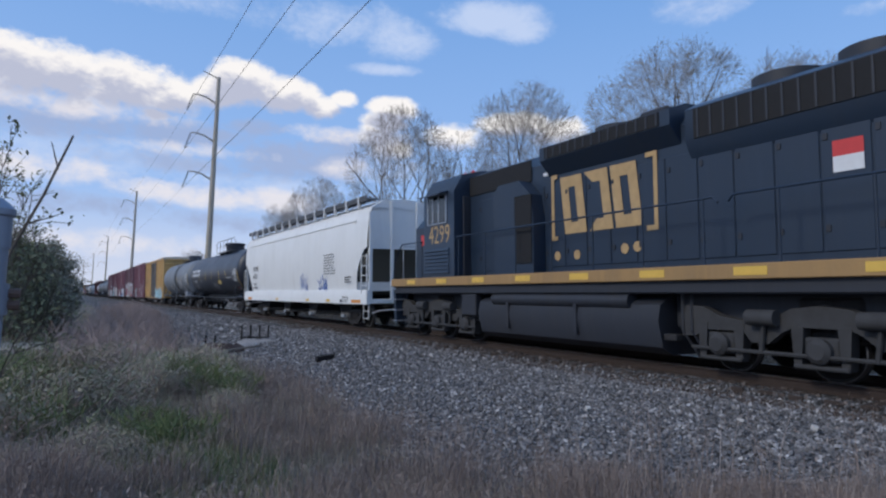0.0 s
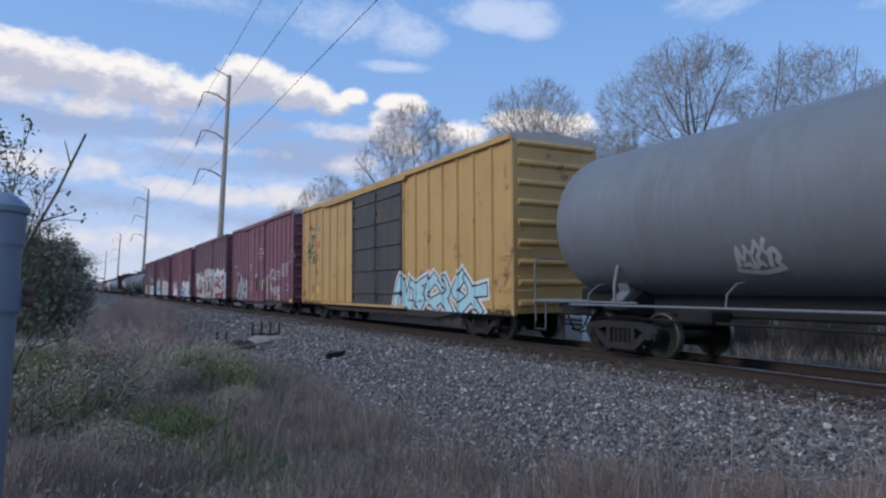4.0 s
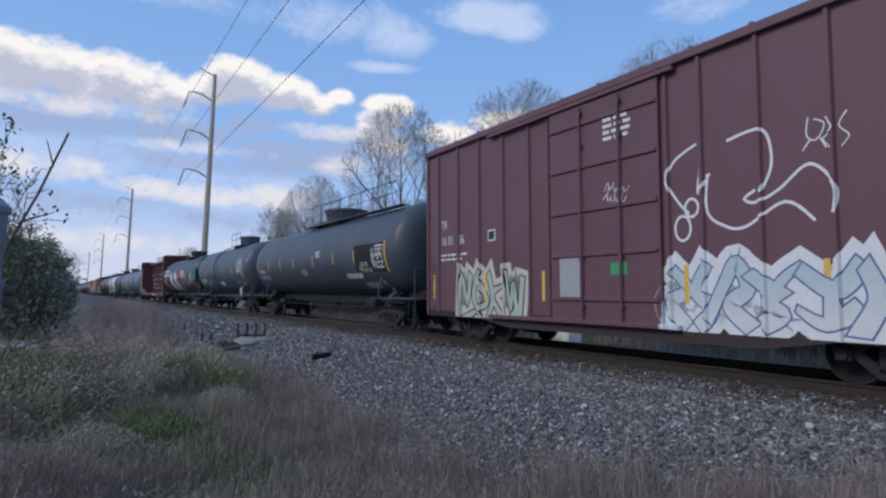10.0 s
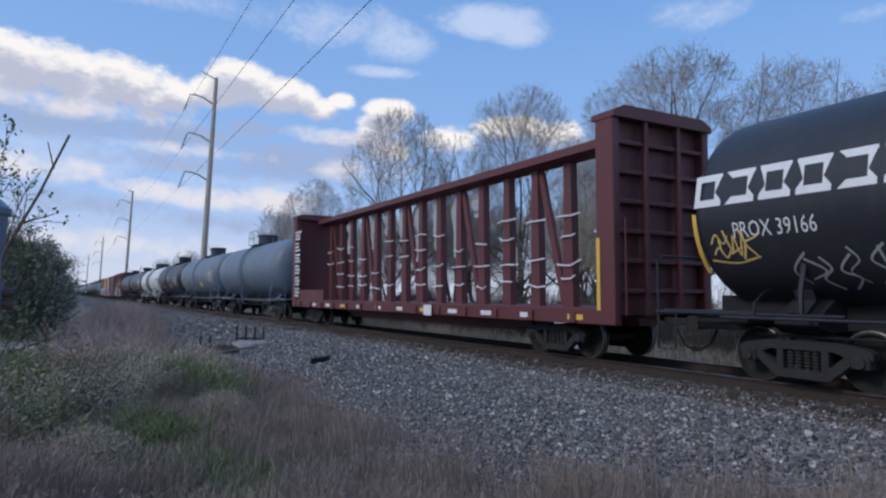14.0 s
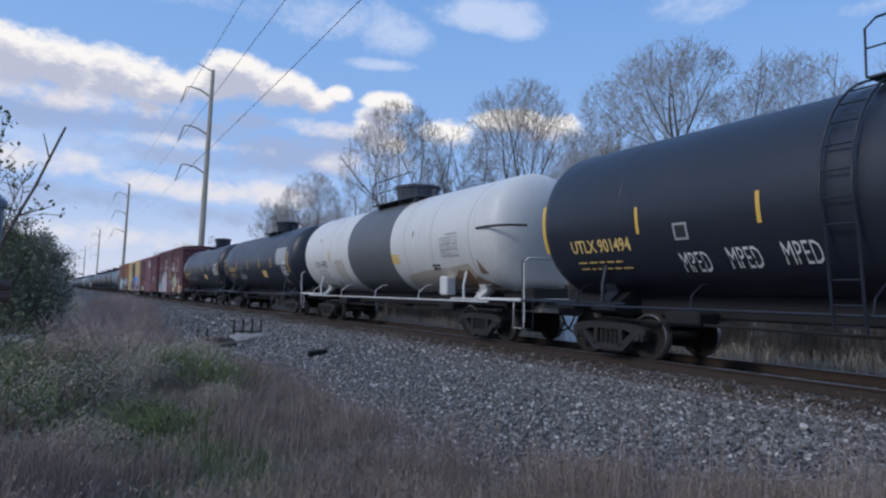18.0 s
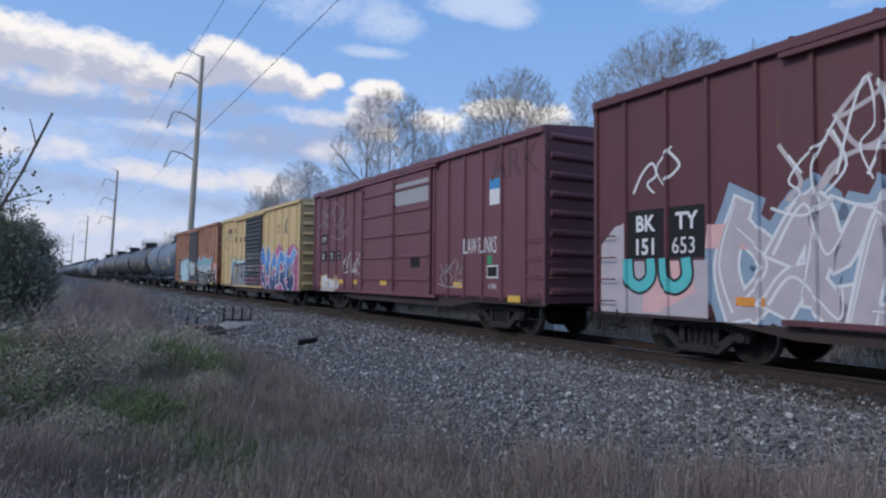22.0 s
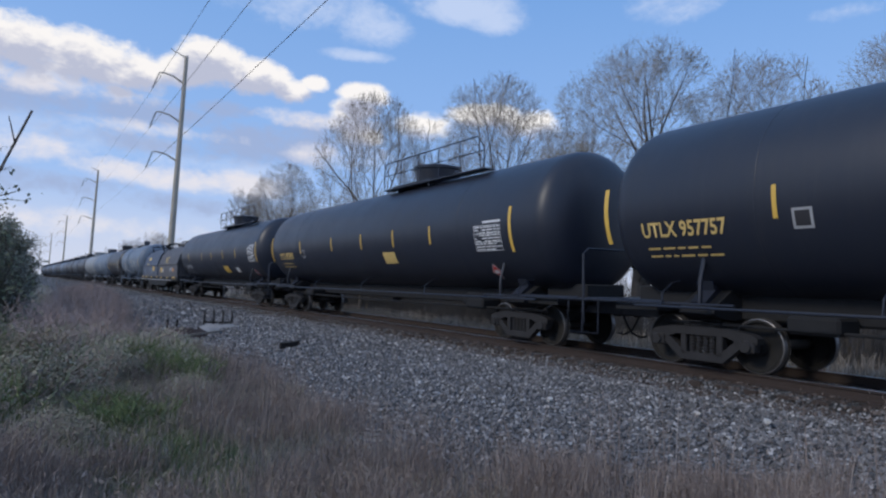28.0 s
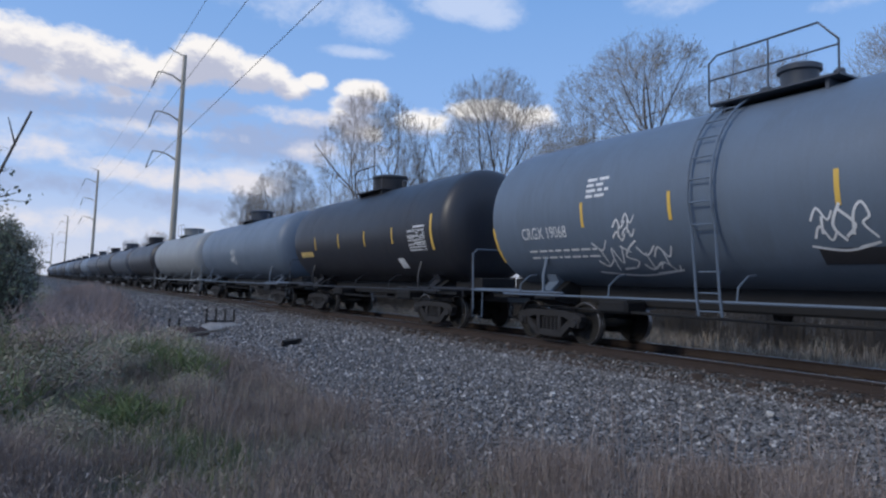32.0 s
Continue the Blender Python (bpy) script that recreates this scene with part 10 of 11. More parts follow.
BARE = "bare grey-brown tree with fine twigs and swelling buds"
oak = big_tree("tree", 4, 1, 4.6, (0, 0, 9.2), (4.55, 4.55, 5.0), (10, 9, 9, 8, 4), (12, 88), 0.30, "broad rounded tree with dense brown budding twigs beyond the track", 0.030, 2, 0.14, 0.115, 0.62)
stand(oak, 47.9, 32.5, 0.6, copy=False)
tall = big_tree("tree", 11, 2, 4.6, (0, 0, 9.4), (3.7, 3.7, 5.2), (8, 9, 8, 6, 3), (10, 66), 0.16, BARE, 0.026, 1, 0.14, 0.11, 0.5)
stand(tall, 24.4, 46.0, 0.2, copy=False, scale=1.07)
vase = big_tree("tree", 23, 3, 4.6, (0, 0, 9.4), (2.6, 2.6, 5.2), (5, 7, 7, 6, 3), (8, 58), 0.13, "slender bare tree with many upright stems", 0.022, 1, 0.12, 0.10, 0.5)
stand(vase, 29.9, 47.0, 1.0, copy=False)
small = big_tree("tree", 31, 2, 2.4, (0, 0, 5.6), (2.5, 2.5, 3.7), (6, 8, 7, 6, 3), (8, 74), 0.13, "smaller bare tree with a loose twiggy crown", 0.022, 1, 0.12, 0.11, 0.5)
stand(small, 40.7, 40.0, 0.4, copy=False, scale=1.32)
for src, az, d, turn, sc in ((tall, 35.4, 46.0, 2.1, 1.12), (vase, 31.9, 48.0, 2.6, 1.06), (vase, 21.6, 52.0, 0.3, 0.86), (tall, 17.1, 74.0, 1.3, 0.98), (small, 14.6, 84.0, 4.0, 1.15),
                             (vase, 19.2, 70.0, 5.1, 0.78), (tall, 57.2, 38.0, 3.0, 0.98), (vase, 61.5, 38.0, 4.0, 0.9), (tall, 67.0, 36.0, 5.0, 0.95), (vase, 42.6, 42.0, 3.3, 0.86),
                             (small, 12.4, 105.0, 0.7, 0.8), (small, 10.4, 120.0, 2.8, 0.7), (small, 15.8, 98.0, 5.5, 1.25), (small, 18.3, 92.0, 4.4, 1.1),
                             (vase, 8.9, 150.0, 1.0, 0.75), (small, 7.0, 170.0, 1.8, 1.1), (small, 5.4, 190.0, 3.7, 1.0), (vase, 72.0, 34.0, 2.0, 0.95)):
    stand(src, az, d, turn, sc)


def thicket(name, spots, mat, label, seed, category="brush", stems=18, kind="stuff", r=0.008):
    """Twiggy brush: sheaves of thin forked stems, one mesh."""
    rnd = random.Random(seed)
    g = Geo()
    for x, y, h, w in spots:
        z0 = ground_z(x, y) - 0.05
        for _ in range(stems):
            a = rnd.uniform(0, 2 * math.pi)
            b = Vector((x + rnd.gauss(0, w * 0.4), y + rnd.gauss(0, w * 0.4), z0))
            hh = h * rnd.uniform(0.55, 1.1)
            out = Vector((math.cos(a), math.sin(a), 0)) * w * rnd.uniform(0.2, 0.9)
            mid = b + out * 0.35 + Vector((0, 0, hh * 0.55))
            tip = b + out + Vector((rnd.gauss(0, 0.1), rnd.gauss(0, 0.1), hh))
            g.rod([b, mid, tip], r * 1.4, 3, r * 0.5)
            for _ in range(4):
                t = rnd.uniform(0.2, 1)
                s = mid.lerp(tip, t) if t > 0.4 else b.lerp(mid, t * 2)
                e = s + Vector((rnd.gauss(0, 0.25) * w, rnd.gauss(0, 0.25) * w, hh * rnd.uniform(0.1, 0.35)))
                g.rod([s, e], r * 0.8, 3, r * 0.3)
    return thing(name, g.mesh(name, None), mat, label, category, kind=kind)


rnd = random.Random(77)
spots = []
for _ in range(170):
    az, d = rnd.uniform(4, 80), rnd.uniform(34, 62)
    x, y = bearing(az, d)
    if lateral(x, y) > 13:
        spots.append((x, y, rnd.uniform(1.4, 3.6), 1.8))
thicket("undergrowth", spots, M_TWIG, "tangled leafless undergrowth beneath the trees", 5, stems=9, r=0.012)
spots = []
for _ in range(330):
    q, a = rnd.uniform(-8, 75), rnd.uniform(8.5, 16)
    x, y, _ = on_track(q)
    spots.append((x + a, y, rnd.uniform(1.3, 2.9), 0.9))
# shade behind the train is put into this brush's colour, far darker than M_TWIG
thicket("low_brush", spots, plain("shade_toned_brush", (0.070, 0.064, 0.062), 0.95, 0, 0.4, 3), "low leafless brush beyond the dry grass", 7, stems=44, r=0.009)
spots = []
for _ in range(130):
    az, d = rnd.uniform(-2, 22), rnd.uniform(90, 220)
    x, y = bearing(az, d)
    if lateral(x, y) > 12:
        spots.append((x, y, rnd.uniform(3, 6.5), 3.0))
# distance haze is put into the colour: paler twigs than the near trees have
thicket("far_woods", spots, plain("haze_tinted_far_twigs", (0.36, 0.335, 0.33), 0.9, 0, 0.2, 0.3), "distant leafless woods coloured pale for haze", 6, "woods", stems=12, r=0.03)


def blades(name, base, heights, widths, leans, mat, label, seed, category="grass", heads=0.0):
    """Blades and stalks as bent ribbons, one mesh. base: points on the ground."""
    rng = np.random.default_rng(seed)
    n = len(base)
    base = np.asarray(base, float)
    a = rng.uniform(0, 2 * np.pi, n)
    side = np.stack([np.cos(a), np.sin(a), np.zeros(n)], 1)
    b = rng.uniform(0, 2 * np.pi, n)
    out = np.stack([np.cos(b), np.sin(b), np.zeros(n)], 1)
    h = np.asarray(heights)[:, None]
    w = np.asarray(widths)[:, None]
    ln = np.asarray(leans)[:, None]
    up = np.array([0, 0, 1.0])
    mid = base + up * h * 0.6 + out * h * ln * 0.35
    tip = base + up * h * (1 - 0.25 * ln) + out * h * ln
    v = np.stack([base - side * w, base + side * w, mid + side * w * 0.8, mid - side * w * 0.8, tip], 1).reshape(-1, 3)
    k = np.arange(n) * 5
    f = [tuple(q) for q in np.stack([k, k + 1, k + 2, k + 3], 1).tolist()] + [tuple(q) for q in np.stack([k + 3, k + 2, k + 4], 1).tolist()]
    v = v.tolist()
    if heads:
        pick = rng.random(n) < heads
        for p, hh in zip(tip[pick], h[pick][:, 0]):
            for _ in range(4):
                c = p + rng.normal(0, 0.02, 3) - up * rng.uniform(0, 0.12)
                e = rng.normal(0, 1, 3)
                e = e * (0.5, 0.5, 1.3)
                e = e / np.linalg.norm(e) * 0.02
                q = np.cross(e, rng.normal(0, 1, 3))
                q = q / (np.linalg.norm(q) + 1e-6) * 0.0032
                i = len(v)
                v += [tuple(c - e), tuple(c + q), tuple(c + e), tuple(c - q)]
                f.append((i, i + 1, i + 2, i + 3))
    me = bpy.data.meshes.new(name)
    me.from_pydata(v, [], f)
    return thing(name, me, mat, label, category, kind="stuff")


def scatter(n, region, seed, clump=0.0, per=1):
    """Points on the ground where region(x, y) says so, its value the chance; in tufts if wanted."""
    rr = random.Random(seed)
    pts = []
    tries = 0
    while len(pts) < n and tries < n * 60:
        tries += 1
        x, y = region[0](rr)
        if rr.random() > region[1](x, y):
            continue
        for _ in range(per):
            px, py = x + rr.gauss(0, clump), y + rr.gauss(0, clump)
            pts.append((px, py, max(ground_z(px, py), bed_top(px, py)) - 0.02))
    return pts


def bed_top(x, y):
    a = lateral(x, y)
    return bed_z(a) if -8.2 < a < 3.6 else -9.0


def patchy(x, y, f, seed=0.0):
    return noise.noise((x * f, y * f, seed)) * 0.5 + 0.5


def polar(az0, az1, d0, d1):
    def pick(r):
        d = math.sqrt(r.uniform(d0 * d0, d1 * d1))
        return bearing(r.uniform(az0, az1), d)
    return pick


def num(n, lo, hi, seed):
    return np.random.default_rng(seed).uniform(lo, hi, n)


# mixed grass over the verge on the camera's side
def verge(x, y):
    a = lateral(x, y)
    return 1.0 if a < -7.2 + 1.5 * (patchy(x, y, 0.5) - 0.5) else 0.0


p = scatter(30000, (polar(-14, 45, 2.6, 16), verge), 1, 0.05, 6)
n = len(p)
blades("verge_grass", p, num(n, 0.08, 0.3, 2), num(n, 0.002, 0.0045, 3), num(n, 0.1, 0.9, 4), M_OLIVE, "short olive and straw-coloured grass on the verge", 9)
p = scatter(14000, (polar(-16, 30, 14, 60), verge), 11, 0.12, 5)
n = len(p)
blades("far_verge_grass", p, num(n, 0.15, 0.5, 12), num(n, 0.006, 0.012, 13), num(n, 0.1, 0.9, 14), M_OLIVE, "longer faded grass along the verge", 19)
# fresh green patch
p = scatter(14000, (polar(-4, 22, 4.6, 10.5), lambda x, y: max(0.0, 1.0 - ((x - 1.0) / 0.95) ** 2 - ((y - 7.0) / 2.2) ** 2) * (0.35 + 0.65 * (patchy(x, y, 1.3) > 0.45))), 21, 0.04, 5)
n = len(p)
blades("green_grass", p, num(n, 0.06, 0.2, 22), num(n, 0.002, 0.004, 23), num(n, 0.2, 0.9, 24), M_GREEN, "fresh green spring grass in a patch", 29)


# dry weeds: a dense stand at the camera's feet and along the foot of the ballast
def weeds(x, y):
    a = lateral(x, y)
    d = math.hypot(x, y)
    if a > -2.6 + 0.3:
        return 0.0
    foot = math.exp(-((a + 8.3) / 1.0) ** 2) * 0.55 * (patchy(x, y, 0.55, 3) > 0.42)
    az = math.degrees(math.atan2(x, y))
    thin = 0.14 + 1.2 * min(1, max(0, (az - 36) / 10))
    right = (thin if x > 2.2 and d < 7.4 - 1.8 * patchy(x, y, 0.8, 2) and a < -2.9 else 0.0) * max(0.06, min(1, (patchy(x, y, 1.1, 5) - 0.36) * 6))
    left = 0.9 if x < 0.9 and d < 6.3 and patchy(x, y, 0.7, 7) > 0.3 else 0.0
    return max(foot, right, left)


p = scatter(78000, (polar(-12, 80, 3.2, 15), weeds), 31, 0.13, 6)
n = len(p)
rw = random.Random(12)
hh = np.array([(0.12 + 0.62 * min(1, max(0, patchy(q[0], q[1], 1.2, 8) * 1.7 - 0.35)) ** 1.3) * rw.uniform(0.45, 1.25) for q in p])
blades("dry_weeds", p, hh, num(n, 0.001, 0.0026, 33), num(n, 0.05, 0.7, 34), M_DRYWEED, "dense dry brown weeds with feathery seed heads", 39, "weeds", 0.22)
# single tall stalks that rise in front of the ballast
tall_pts = []
rr = random.Random(5)
for az, d, k in ((43.8, 5.6, 7), (45.0, 5.7, 4), (57.0, 5.3, 6), (59.5, 5.4, 5), (61.5, 5.3, 4), (12.5, 6.6, 8), (17.0, 7.4, 6), (52.0, 6.0, 3), (22.0, 7.0, 4), (46.5, 6.3, 10), (55.0, 5.9, 8), (63.0, 5.6, 10), (50.0, 6.6, 5), (40.0, 6.2, 4), (66.0, 5.9, 8), (48.5, 5.2, 8), (58.5, 4.8, 8), (61.0, 6.4, 6)):
    x, y = bearing(az, d)
    for _ in range(k * 3):
        px, py = x + rr.gauss(0, 0.07), y + rr.gauss(0, 0.07)
        tall_pts.append((px, py, max(ground_z(px, py), bed_top(px, py)) - 0.02))
n = len(tall_pts)
blades("weed_stalks", tall_pts, num(n, 0.5, 1.12, 43), num(n, 0.0022, 0.0042, 44), num(n, 0.05, 0.3, 45), M_DRYWEED, "single tall dry weed stalks", 49, "weeds", 0.8)
# mauve brush mound and darker shrubs on the verge
spots = []
rr = random.Random(8)
while len(spots) < 150:
    y = rr.uniform(12, 60)
    x = rr.uniform(-1.5, 1.0) + y * 0.055
    if lateral(x, y) < -6.6:
        spots.append((x, y, rr.uniform(0.6, 1.25) * (0.55 + 0.45 * min(1, (y - 9) / 12)), 0.55))
thicket("dry_brush", spots, M_MAUVE, "mound of pinkish-brown dry brush on the verge", 15, stems=34, r=0.006)
spots = [(1.55 + 0.3 * rr.gauss(0, 1), 12.2 + 0.8 * rr.gauss(0, 1), 0.62, 0.4) for _ in range(16)] + [(0.75 + 0.2 * rr.gauss(0, 1), 8.3 + 0.3 * rr.gauss(0, 1), 0.35, 0.22) for _ in range(5)] \
    + [(-0.6 + 0.5 * rr.gauss(0, 1), 12 + 2.0 * rr.gauss(0, 1), 0.6, 0.4) for _ in range(16)]
thicket("low_shrub", spots, M_GREEN, "low dark green leafing shrub among dry weeds", 16, "shrub", stems=40, r=0.006)
bramble = tree("bramble", 61, 6, 0.12, [((0, 0, 0.32), (0.55, 0.55, 0.36)), ((0.2, 0.1, 0.25), (0.5, 0.5, 0.25))], 260, "low tangled bramble with dull green and brown leaves", 0.004, 0.35, 0.14, 3, 0.017, 2, M_MAUVE, M_BRAMBLE, 0.05)
stand(bramble, 4.0, 11.5, 0.3, 1.0, copy=False)
for az, d, turn, sc, w in ((7.2, 12.4, 1.0, 1.15, 1.3), (9.4, 13.2, 2.0, 0.95, 1.2), (1.2, 10.2, 2.4, 0.9, 1.4), (5.5, 9.0, 3.3, 0.6, 1.2), (-1.5, 12.5, 4.2, 1.1, 1.3), (-3.5, 9.5, 5.0, 0.95, 1.3), (10.6, 10.4, 0.7, 0.6, 1.2), (3.2, 14.5, 1.4, 1.0, 1.5),
                           (-5.8, 8.0, 2.9, 0.9, 1.3), (11.5, 8.2, 3.9, 0.42, 1.3), (0.5, 7.3, 5.5, 0.5, 1.4), (8.3, 16.0, 0.2, 1.0, 1.4)):
    stand(bramble, az, d, turn, sc, wide=w)
# pale straw beyond the track
p = scatter(26000, ((lambda r: (lambda s, a: (on_track(s)[0] + a, on_track(s)[1]))(r.uniform(-4, 70), r.uniform(3.6, 9.5))), lambda x, y: 0.25 + 0.75 * (patchy(x, y, 0.6, 4) > 0.45)), 51, 0.1, 6)
n = len(p)
blades("straw_grass", p, num(n, 0.25, 0.85, 52), num(n, 0.004, 0.011, 53), num(n, 0.05, 0.6, 54), M_STRAW, "tall pale dry grass beyond the track", 59)

# dense shrubs and leafing saplings on the camera's side
bush = tree("shrub", 41, 5, 0.5, [((0, 0, 1.05), (0.62, 0.62, 1.0)), ((0.15, 0.1, 0.7), (0.6, 0.6, 0.7))], 420, "dense dark evergreen shrub on the verge", 0.006, 0.4, 0.22, 3, 0.035, 3, M_BARK, M_DUSK, 0.06)
stand(bush, -3.1, 25.0, 0.0, copy=False, scale=1.15)
stand(bush, -3.7, 30.0, 2.0, 1.6)
stand(bush, -5.0, 27.0, 4.0, 1.55)
stand(bush, -2.6, 34.0, 1.0, 1.5)
alder = tree("shrub", 43, 4, 0.7, [((0, 0, 2.0), (0.85, 0.85, 1.5)), ((-0.2, 0.1, 1.2), (0.9, 0.9, 1.0))], 420, "olive-green leafing shrub above the verge", 0.006, 0.4, 0.3, 3, 0.03, 2, M_BARK, M_LEAF, 0.07)
stand(alder, -4.6, 24.0, 0.0, copy=False)
stand(alder, -6.6, 23.0, 2.0, 1.12)
stand(alder, -8.8, 22.0, 4.0, 1.2)
stand(alder, -11.5, 22.0, 1.0, 1.3)
sapling = tree("sapling", 52, 1, 1.1, [((0, 0, 2.05), (0.42, 0.42, 0.85)), ((0.1, 0, 1.5), (0.5, 0.5, 0.5))], 60, "slender sapling with small fresh green leaves", 0.0035, 0.45, 0.24, 3, 0.02, 2, M_BARK, M_LEAF, 0.03)
stand(sapling, -5.7, 6.6, 0.5, copy=False, scale=0.95)
stand(sapling, -7.9, 6.0, 2.5, 1.06)
stand(sapling, -6.2, 9.5, 3.6, 0.95)
twig_g = Geo()
tx, ty = bearing(-4.9, 5.0)
twig_g.rod([(tx - 0.28, ty, -0.7), (tx - 0.22, ty, 0.5), (tx - 0.05, ty, 1.25), (tx + 0.10, ty, 1.62), (tx + 0.24, ty + 0.05, 2.05)], 0.014, 6, 0.008)
twig_g.rod([(tx + 0.02, ty, 1.42), (tx + 0.2, ty, 1.5)], 0.006, 5, 0.003)
twig_g.rod([(tx + 0.17, ty, 1.8), (tx + 0.12, ty, 1.98)], 0.006, 5, 0.003)
thing("bare_branch", twig_g, M_BARK, "single bare leaning branch without leaves", "branch")

# a sandy bank beneath the shrubs
bank = Geo()
bx, by = bearing(-3.6, 21.0)
bank.prism([(bx - 2.2, by - 1.0), (bx - 0.8, by - 1.6), (bx + 0.7, by - 1.2), (bx + 1.3, by + 0.2), (bx + 0.4, by + 1.4), (bx - 1.8, by + 1.0)], "Z", ground_z(bx, by) - 0.2, ground_z(bx, by) + 0.10)
thing("sand_bank", bank, plain("pale_sand", (0.42, 0.35, 0.30), 0.95, 0, 0.3, 6), "low bank of pale pinkish sand under the shrubs", "sand bank")
M_OLDWOOD = plain("charred_wood", (0.022, 0.019, 0.018), 0.9, 0, 0.4, 9)
wood = thing("wood_scrap", Geo().prism([(-0.34, -0.05), (-0.1, -0.09), (0.3, -0.06), (0.38, 0.02), (0.05, 0.07), (-0.3, 0.05)], "Z", 0.0, 0.14), M_OLDWOOD, "dark splintered piece of tie wood on the ballast", "wood scrap")
wood.matrix_basis = pose(5.55, 16.8, bed_z(lateral(5.55, 16.8)) + 0.02, 6, -4, 25)
for q in ((7.9, 4.95, 40), (7.6, 5.75, 110), (6.6, 7.6, 15)):
    rag = thing("paper_scrap", Geo().prism([(-0.05, -0.025), (0.015, -0.045), (0.055, -0.01), (0.03, 0.04), (-0.035, 0.025)], "Z", 0.0, 0.035), plain("dirty_paper", (0.55, 0.53, 0.50), 0.9, 0, 0.3, 9), "crumpled scrap of dirty white paper on the ballast", "litter", "litter")
    rag.matrix_basis = pose(q[0], q[1], bed_z(lateral(q[0], q[1])) + 0.03, 14, -10, q[2])

# ---- power line ----
M_POLE = plain("weathered_steel_pole", (0.40, 0.36, 0.30), 0.75, 0, 0.25, 1.5)
M_INS = plain("dark_insulator", (0.06, 0.06, 0.07), 0.4, 0, 0.2)
M_WIRE = plain("aluminium_wire", (0.06, 0.062, 0.068), 0.6, 0.3, 0.1)
ARMS = (26.9, 21.75, 16.6)


def power_pole(x, y, top, label):
    ob = thing("utility_pole", Geo().rod([(0, 0, -0.5), (0, 0, top / 2), (0, 0, top)], 0.45, 14, 0.24), M_POLE, label, "utility pole", "power line")
    ob.location = (x, y, 0)
    for z in ARMS:
        k = top / 30.3
        g = Geo().rod([(-0.2, 0, (z - 0.2) * k), (-1.4, 0, (z + 0.45) * k), (-2.5, 0, (z + 0.65) * k), (-3.1, 0, (z + 0.6) * k)], 0.12, 8, 0.07)
        arm = part("arm", g, M_POLE, ob)
        z0 = (z + 0.5) * k
        prof = []
        for i in range(9):
            prof += [(z0 - i * 0.24, 0.03), (z0 - 0.05 - i * 0.24, 0.12), (z0 - 0.1 - i * 0.24, 0.12), (z0 - 0.16 - i * 0.24, 0.03)]
        g = Geo().lathe(prof, 8, "Z", (-3.1, 0, 0))
        g.v = [(vx - (z0 - vz) * 0.29, vy, vz) for vx, vy, vz in g.v]
        part("insulator", g, M_INS, arm)
    g = Geo().rod([(0, 0, top - 0.2), (-2.0, 0, top + 0.55)], 0.09, 6, 0.05)
    part("shield_wire_arm", g, M_POLE, ob)
    return ob


POLES = [(14.6, -60.0), (bearing(8.28, 90.0)), (bearing(2.59, 202.0)), (bearing(0.79, 372.0)), (bearing(-0.1, 545.0)), (bearing(-0.75, 720.0))]
for i, (x, y) in enumerate(POLES):
    power_pole(x, y, 30.3, "tall weathered steel power pole with three curved arms" if i < 3 else "distant steel power pole with three arms")
for (x0, y0), (x1, y1) in zip(POLES, POLES[1:]):
    for off, z in [(-3.7, zz - 1.7) for zz in ARMS]:
        pts = []
        for i in range(25):
            t = i / 24
            pts.append((x0 + (x1 - x0) * t + off, y0 + (y1 - y0) * t, z - 4 * 0.6 * t * (1 - t)))
        thing("power_wire", Geo().rod(pts, 0.022 if y0 < 0 else 0.012, 4), M_WIRE, "thin dark overhead power wire between poles", "wire", "power wires")

# ---- small things by the line ----
M_CONC = plain("pale_concrete", (0.27, 0.255, 0.245), 0.95, 0, 0.45, 5)
M_RUST = plain("rusty_iron", (0.10, 0.068, 0.058), 0.9, 0, 0.5, 6)
M_BAR = plain("dark_iron", (0.022, 0.02, 0.02), 0.85, 0, 0.3, 6)
M_CAB = plain("white_enamel", (0.72, 0.73, 0.74), 0.5, 0, 0.12, 3)
M_POST = plain("galvanised_post", (0.22, 0.26, 0.33), 0.5, 0.4, 0.2, 6)


def gate_post():
    x, y = bearing(-7.1, 2.02)
    ob = tagged(new("gate_post"), "galvanised steel gate post with a domed cap and hinge collar", "post")
    ob.location = (x, y, ground_z(x, y))
    zt = 1.222 - ground_z(x, y)
    g = Geo().lathe([(-0.1, 0.052), (zt - 0.1, 0.052)], 20, "Z")
    part("tube", g, M_POST, ob)
    g = Geo().lathe([(zt - 0.13, 0.056), (zt - 0.05, 0.056), (zt - 0.045, 0.062), (zt - 0.03, 0.062), (zt - 0.012, 0.045), (zt + 0.005, 0.02), (zt + 0.008, 0.001)], 20, "Z")
    part("cap", g, M_POST, ob)
    g = Geo().lathe([(zt - 0.30, 0.055), (zt - 0.30, 0.061), (zt - 0.22, 0.061), (zt - 0.22, 0.055)], 20, "Z")
    col = part("collar", g, M_POST, ob)
    g = Geo()
    for z in (zt - 0.245, zt - 0.275):
        g.lathe([(0, 0.001), (0, 0.013), (0.03, 0.013), (0.032, 0.001)], 8, "X", (0.055, 0.0, z))
    g.lathe([(-0.10, 0.001), (-0.10, 0.011), (0.0, 0.011)], 8, "Y", (-0.0, 0, zt - 0.26))
    part("bolt", g, M_RUST, col)
    return ob


gate_post()


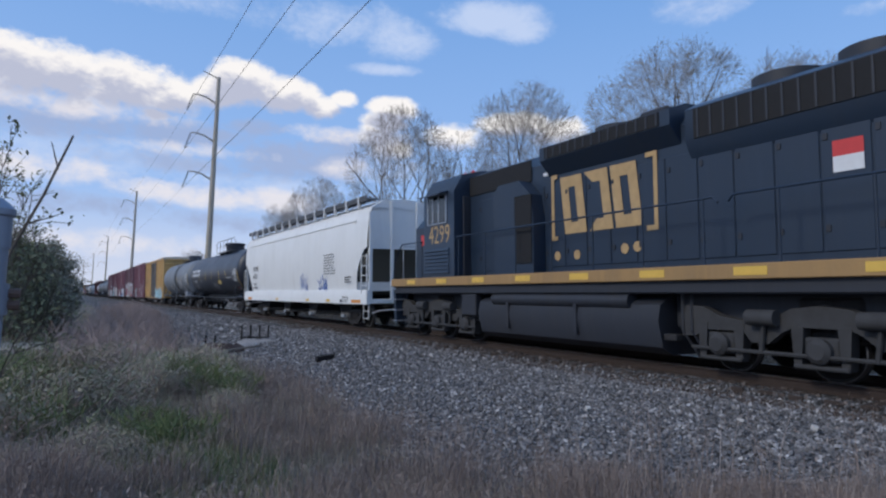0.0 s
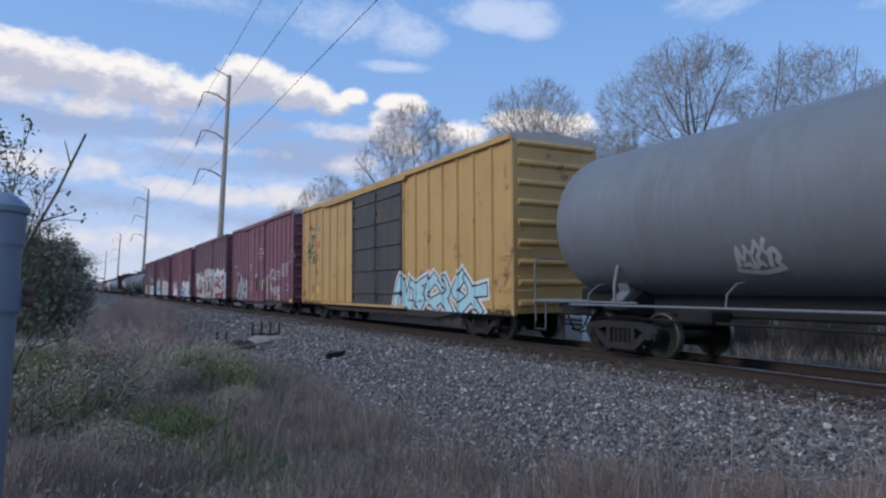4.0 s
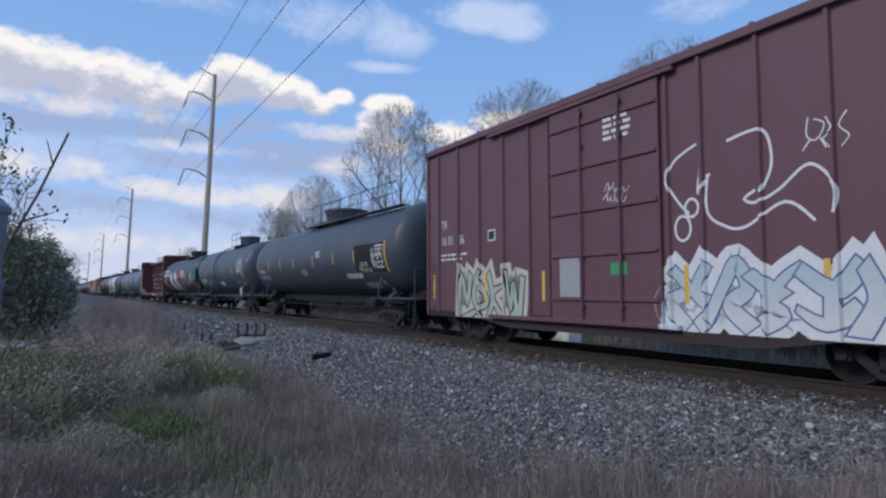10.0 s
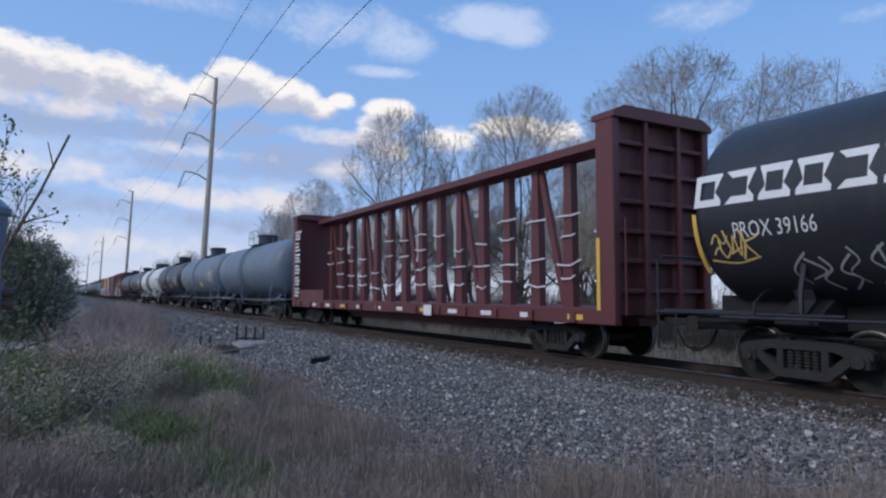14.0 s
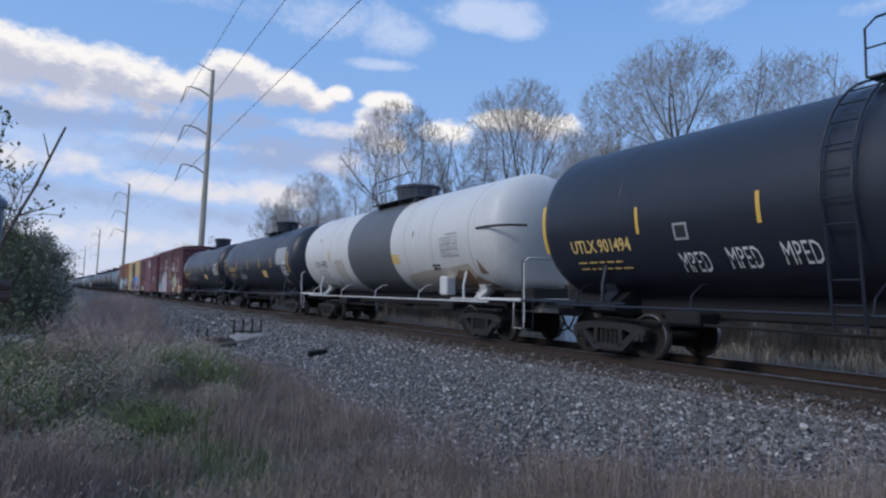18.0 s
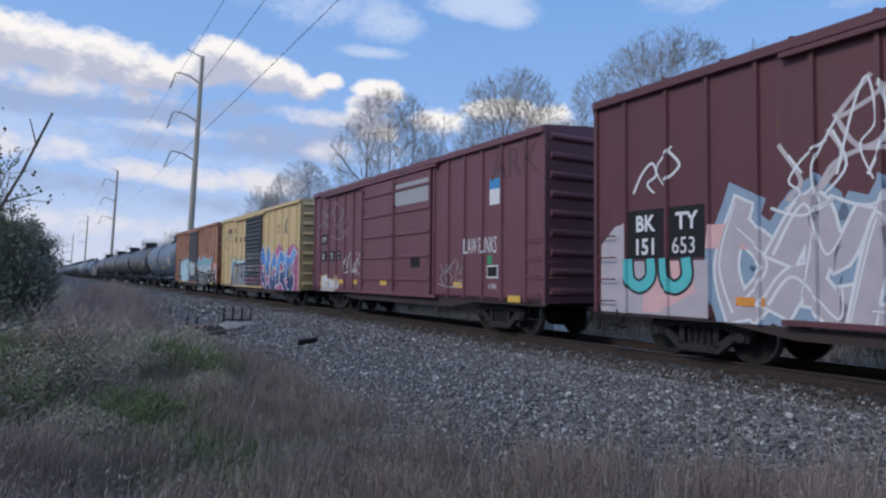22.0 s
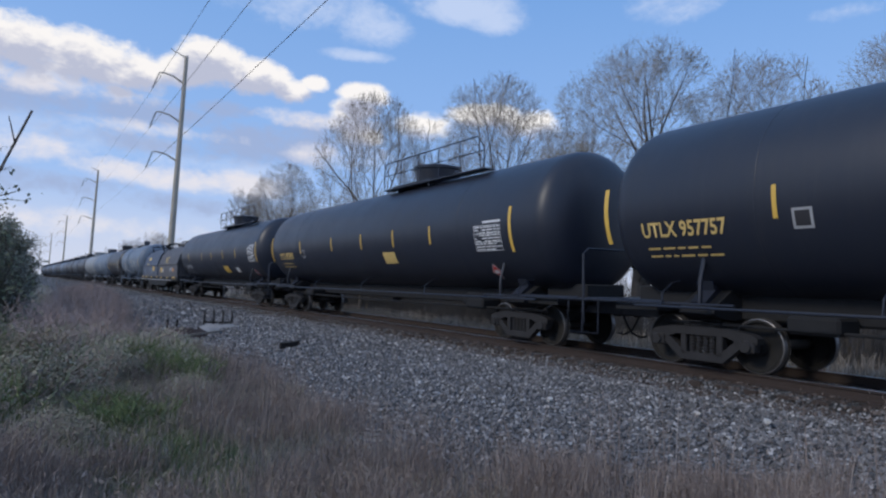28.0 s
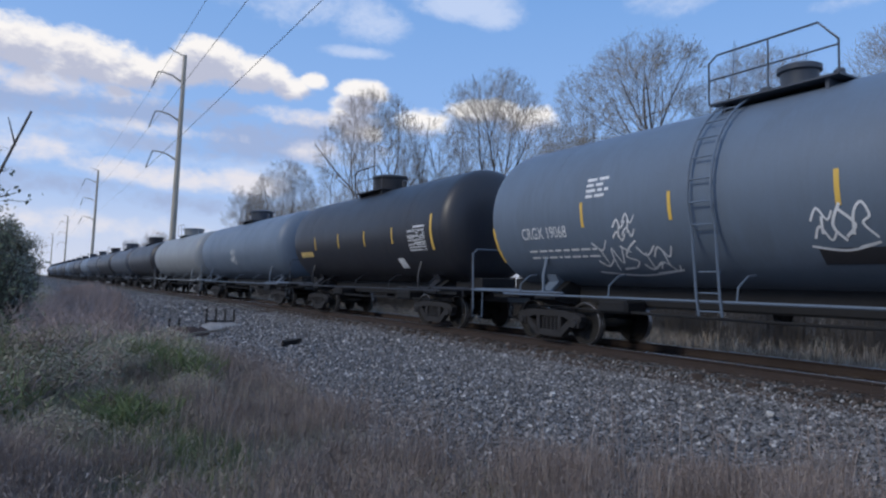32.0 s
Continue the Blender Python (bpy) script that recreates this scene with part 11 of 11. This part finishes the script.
def lump(g, c, size, seed, n=9, rings=5):
    """A rough broken block."""
    rr = random.Random(seed)
    v, f = [], []
    for i in range(rings):
        t = i / (rings - 1)
        w = (0.82, 1.0, 1.0, 0.93, 0.6)[i] if rings == 5 else 1.0
        for j in range(n):
            a = 2 * math.pi * j / n
            ca, sa = math.cos(a), math.sin(a)
            k = w / max(abs(ca), abs(sa)) ** 0.75 * rr.uniform(0.88, 1.1)
            v.append((c[0] + ca * k * size[0] / 2, c[1] + sa * k * size[1] / 2, c[2] + t * size[2] * rr.uniform(0.9, 1.08)))
    for i in range(rings - 1):
        for j in range(n):
            j2 = (j + 1) % n
            f.append((i * n + j, i * n + j2, (i + 1) * n + j2, (i + 1) * n + j))
    f.append(tuple(range(n))[::-1])
    f.append(tuple((rings - 1) * n + j for j in range(n)))
    return g.add(v, f)


def culvert():
    ob = tagged(new("culvert_headwall"), "broken pale concrete culvert headwall with rusty edge beside the ballast", "headwall")
    ob.location = (4.4, 22.6, -0.72)
    part("slab", lump(Geo(), (1.05, 1.6, -0.2), (1.5, 1.3, 0.42), 3, 14), M_CONC, ob)
    part("wing_wall", lump(Geo(), (-0.75, -1.2, -0.25), (1.5, 0.5, 0.50), 5, 12), M_RUST, ob, "rust-stained lower wing wall")
    part("apron", lump(Geo(), (0.2, -0.2, -0.2), (1.1, 1.0, 0.40), 6, 12), M_CONC, ob)
    for i, (x, y, w) in enumerate(((-1.0, -3.2, 0.55), (-0.55, -3.9, 0.4), (-1.5, -2.7, 0.35), (0.3, -2.4, 0.3), (1.9, 0.9, 0.35))):
        part("chunk", lump(Geo(), (x, y, -0.22), (w, w * 0.7, 0.26), 20 + i, 8), M_CONC, ob, "fallen chunk of broken concrete")
    g = Geo().rod([(-1.6, -3.6, 0.10), (-0.6, -2.5, 0.17), (0.45, -1.3, 0.20)], 0.045, 7, 0.03)
    part("fallen_rail", g, M_STRAW, ob, "pale weathered timber lying across the wall")
    return ob


culvert()


def bars(x, y, n, gap, h, label):
    """A row of dark upright bars joined by a bottom bar."""
    ob = tagged(new("bar_rack"), label, "rack")
    ob.location = (x, y, max(ground_z(x, y), bed_top(x, y)))
    th = radians(6)
    for i in range(n):
        q = (i - (n - 1) / 2) * gap
        part("upright", Geo().rod([(q, 0, -0.2), (q, 0, h)], 0.036, 8), M_BAR, ob)
    part("bottom_bar", Geo().box(-(n - 1) / 2 * gap - 0.05, (n - 1) / 2 * gap + 0.05, -0.03, 0.03, 0.06, 0.12, 0.008), M_BAR, ob)
    ob.rotation_euler = (0, 0, -th)
    return ob


bars(5.62, 25.6, 4, 0.33, 0.55, "row of four dark rusty uprights on a bottom bar")
bars(3.62, 23.2, 2, 0.30, 0.5, "pair of short rusty uprights by the culvert")


def cabinet():
    x, y = bearing(39.43, 24.9)
    ob = tagged(new("utility_cabinet"), "white enamelled trackside cabinet with dark seams", "cabinet")
    ob.location = (x, y, ground_z(x, y))
    ob.rotation_euler = (0, 0, radians(-4))
    b = part("body", Geo().box(-0.3, 0.3, -0.55, 0.55, 0.0, 1.32, 0.02), M_CAB, ob)
    for z in (0.98, 1.14):
        part("seam", Geo().box(-0.31, -0.295, -0.55, 0.55, z, z + 0.05), M_BLACK, b)
    part("plinth", Geo().box(-0.34, 0.34, -0.6, 0.6, -0.15, 0.03, 0.01), M_CONC, ob)
    return ob


cabinet()

# ---- what moves ----


def motions():
    times = [i * 1.0 for i in range(33)]
    for car, u in CARS:
        walk(car, [(t, track_pose(u - travel(t))) for t in times])
    # every wheel rolls at the train's pace: one turning, shared by all wheelsets
    first = SPIN[0]
    n = frame(32.0)
    walk(first, [((i) / FPS, pose(0, 0, 0, math.degrees(travel(i / FPS) / WHEEL_R))) for i in range(n)])
    for w in SPIN[1:]:
        w.rotation_mode = "QUATERNION"
        w.animation_data_create()
        w.animation_data.action = first.animation_data.action
        w.animation_data.action_slot = first.animation_data.action_slot


motions()
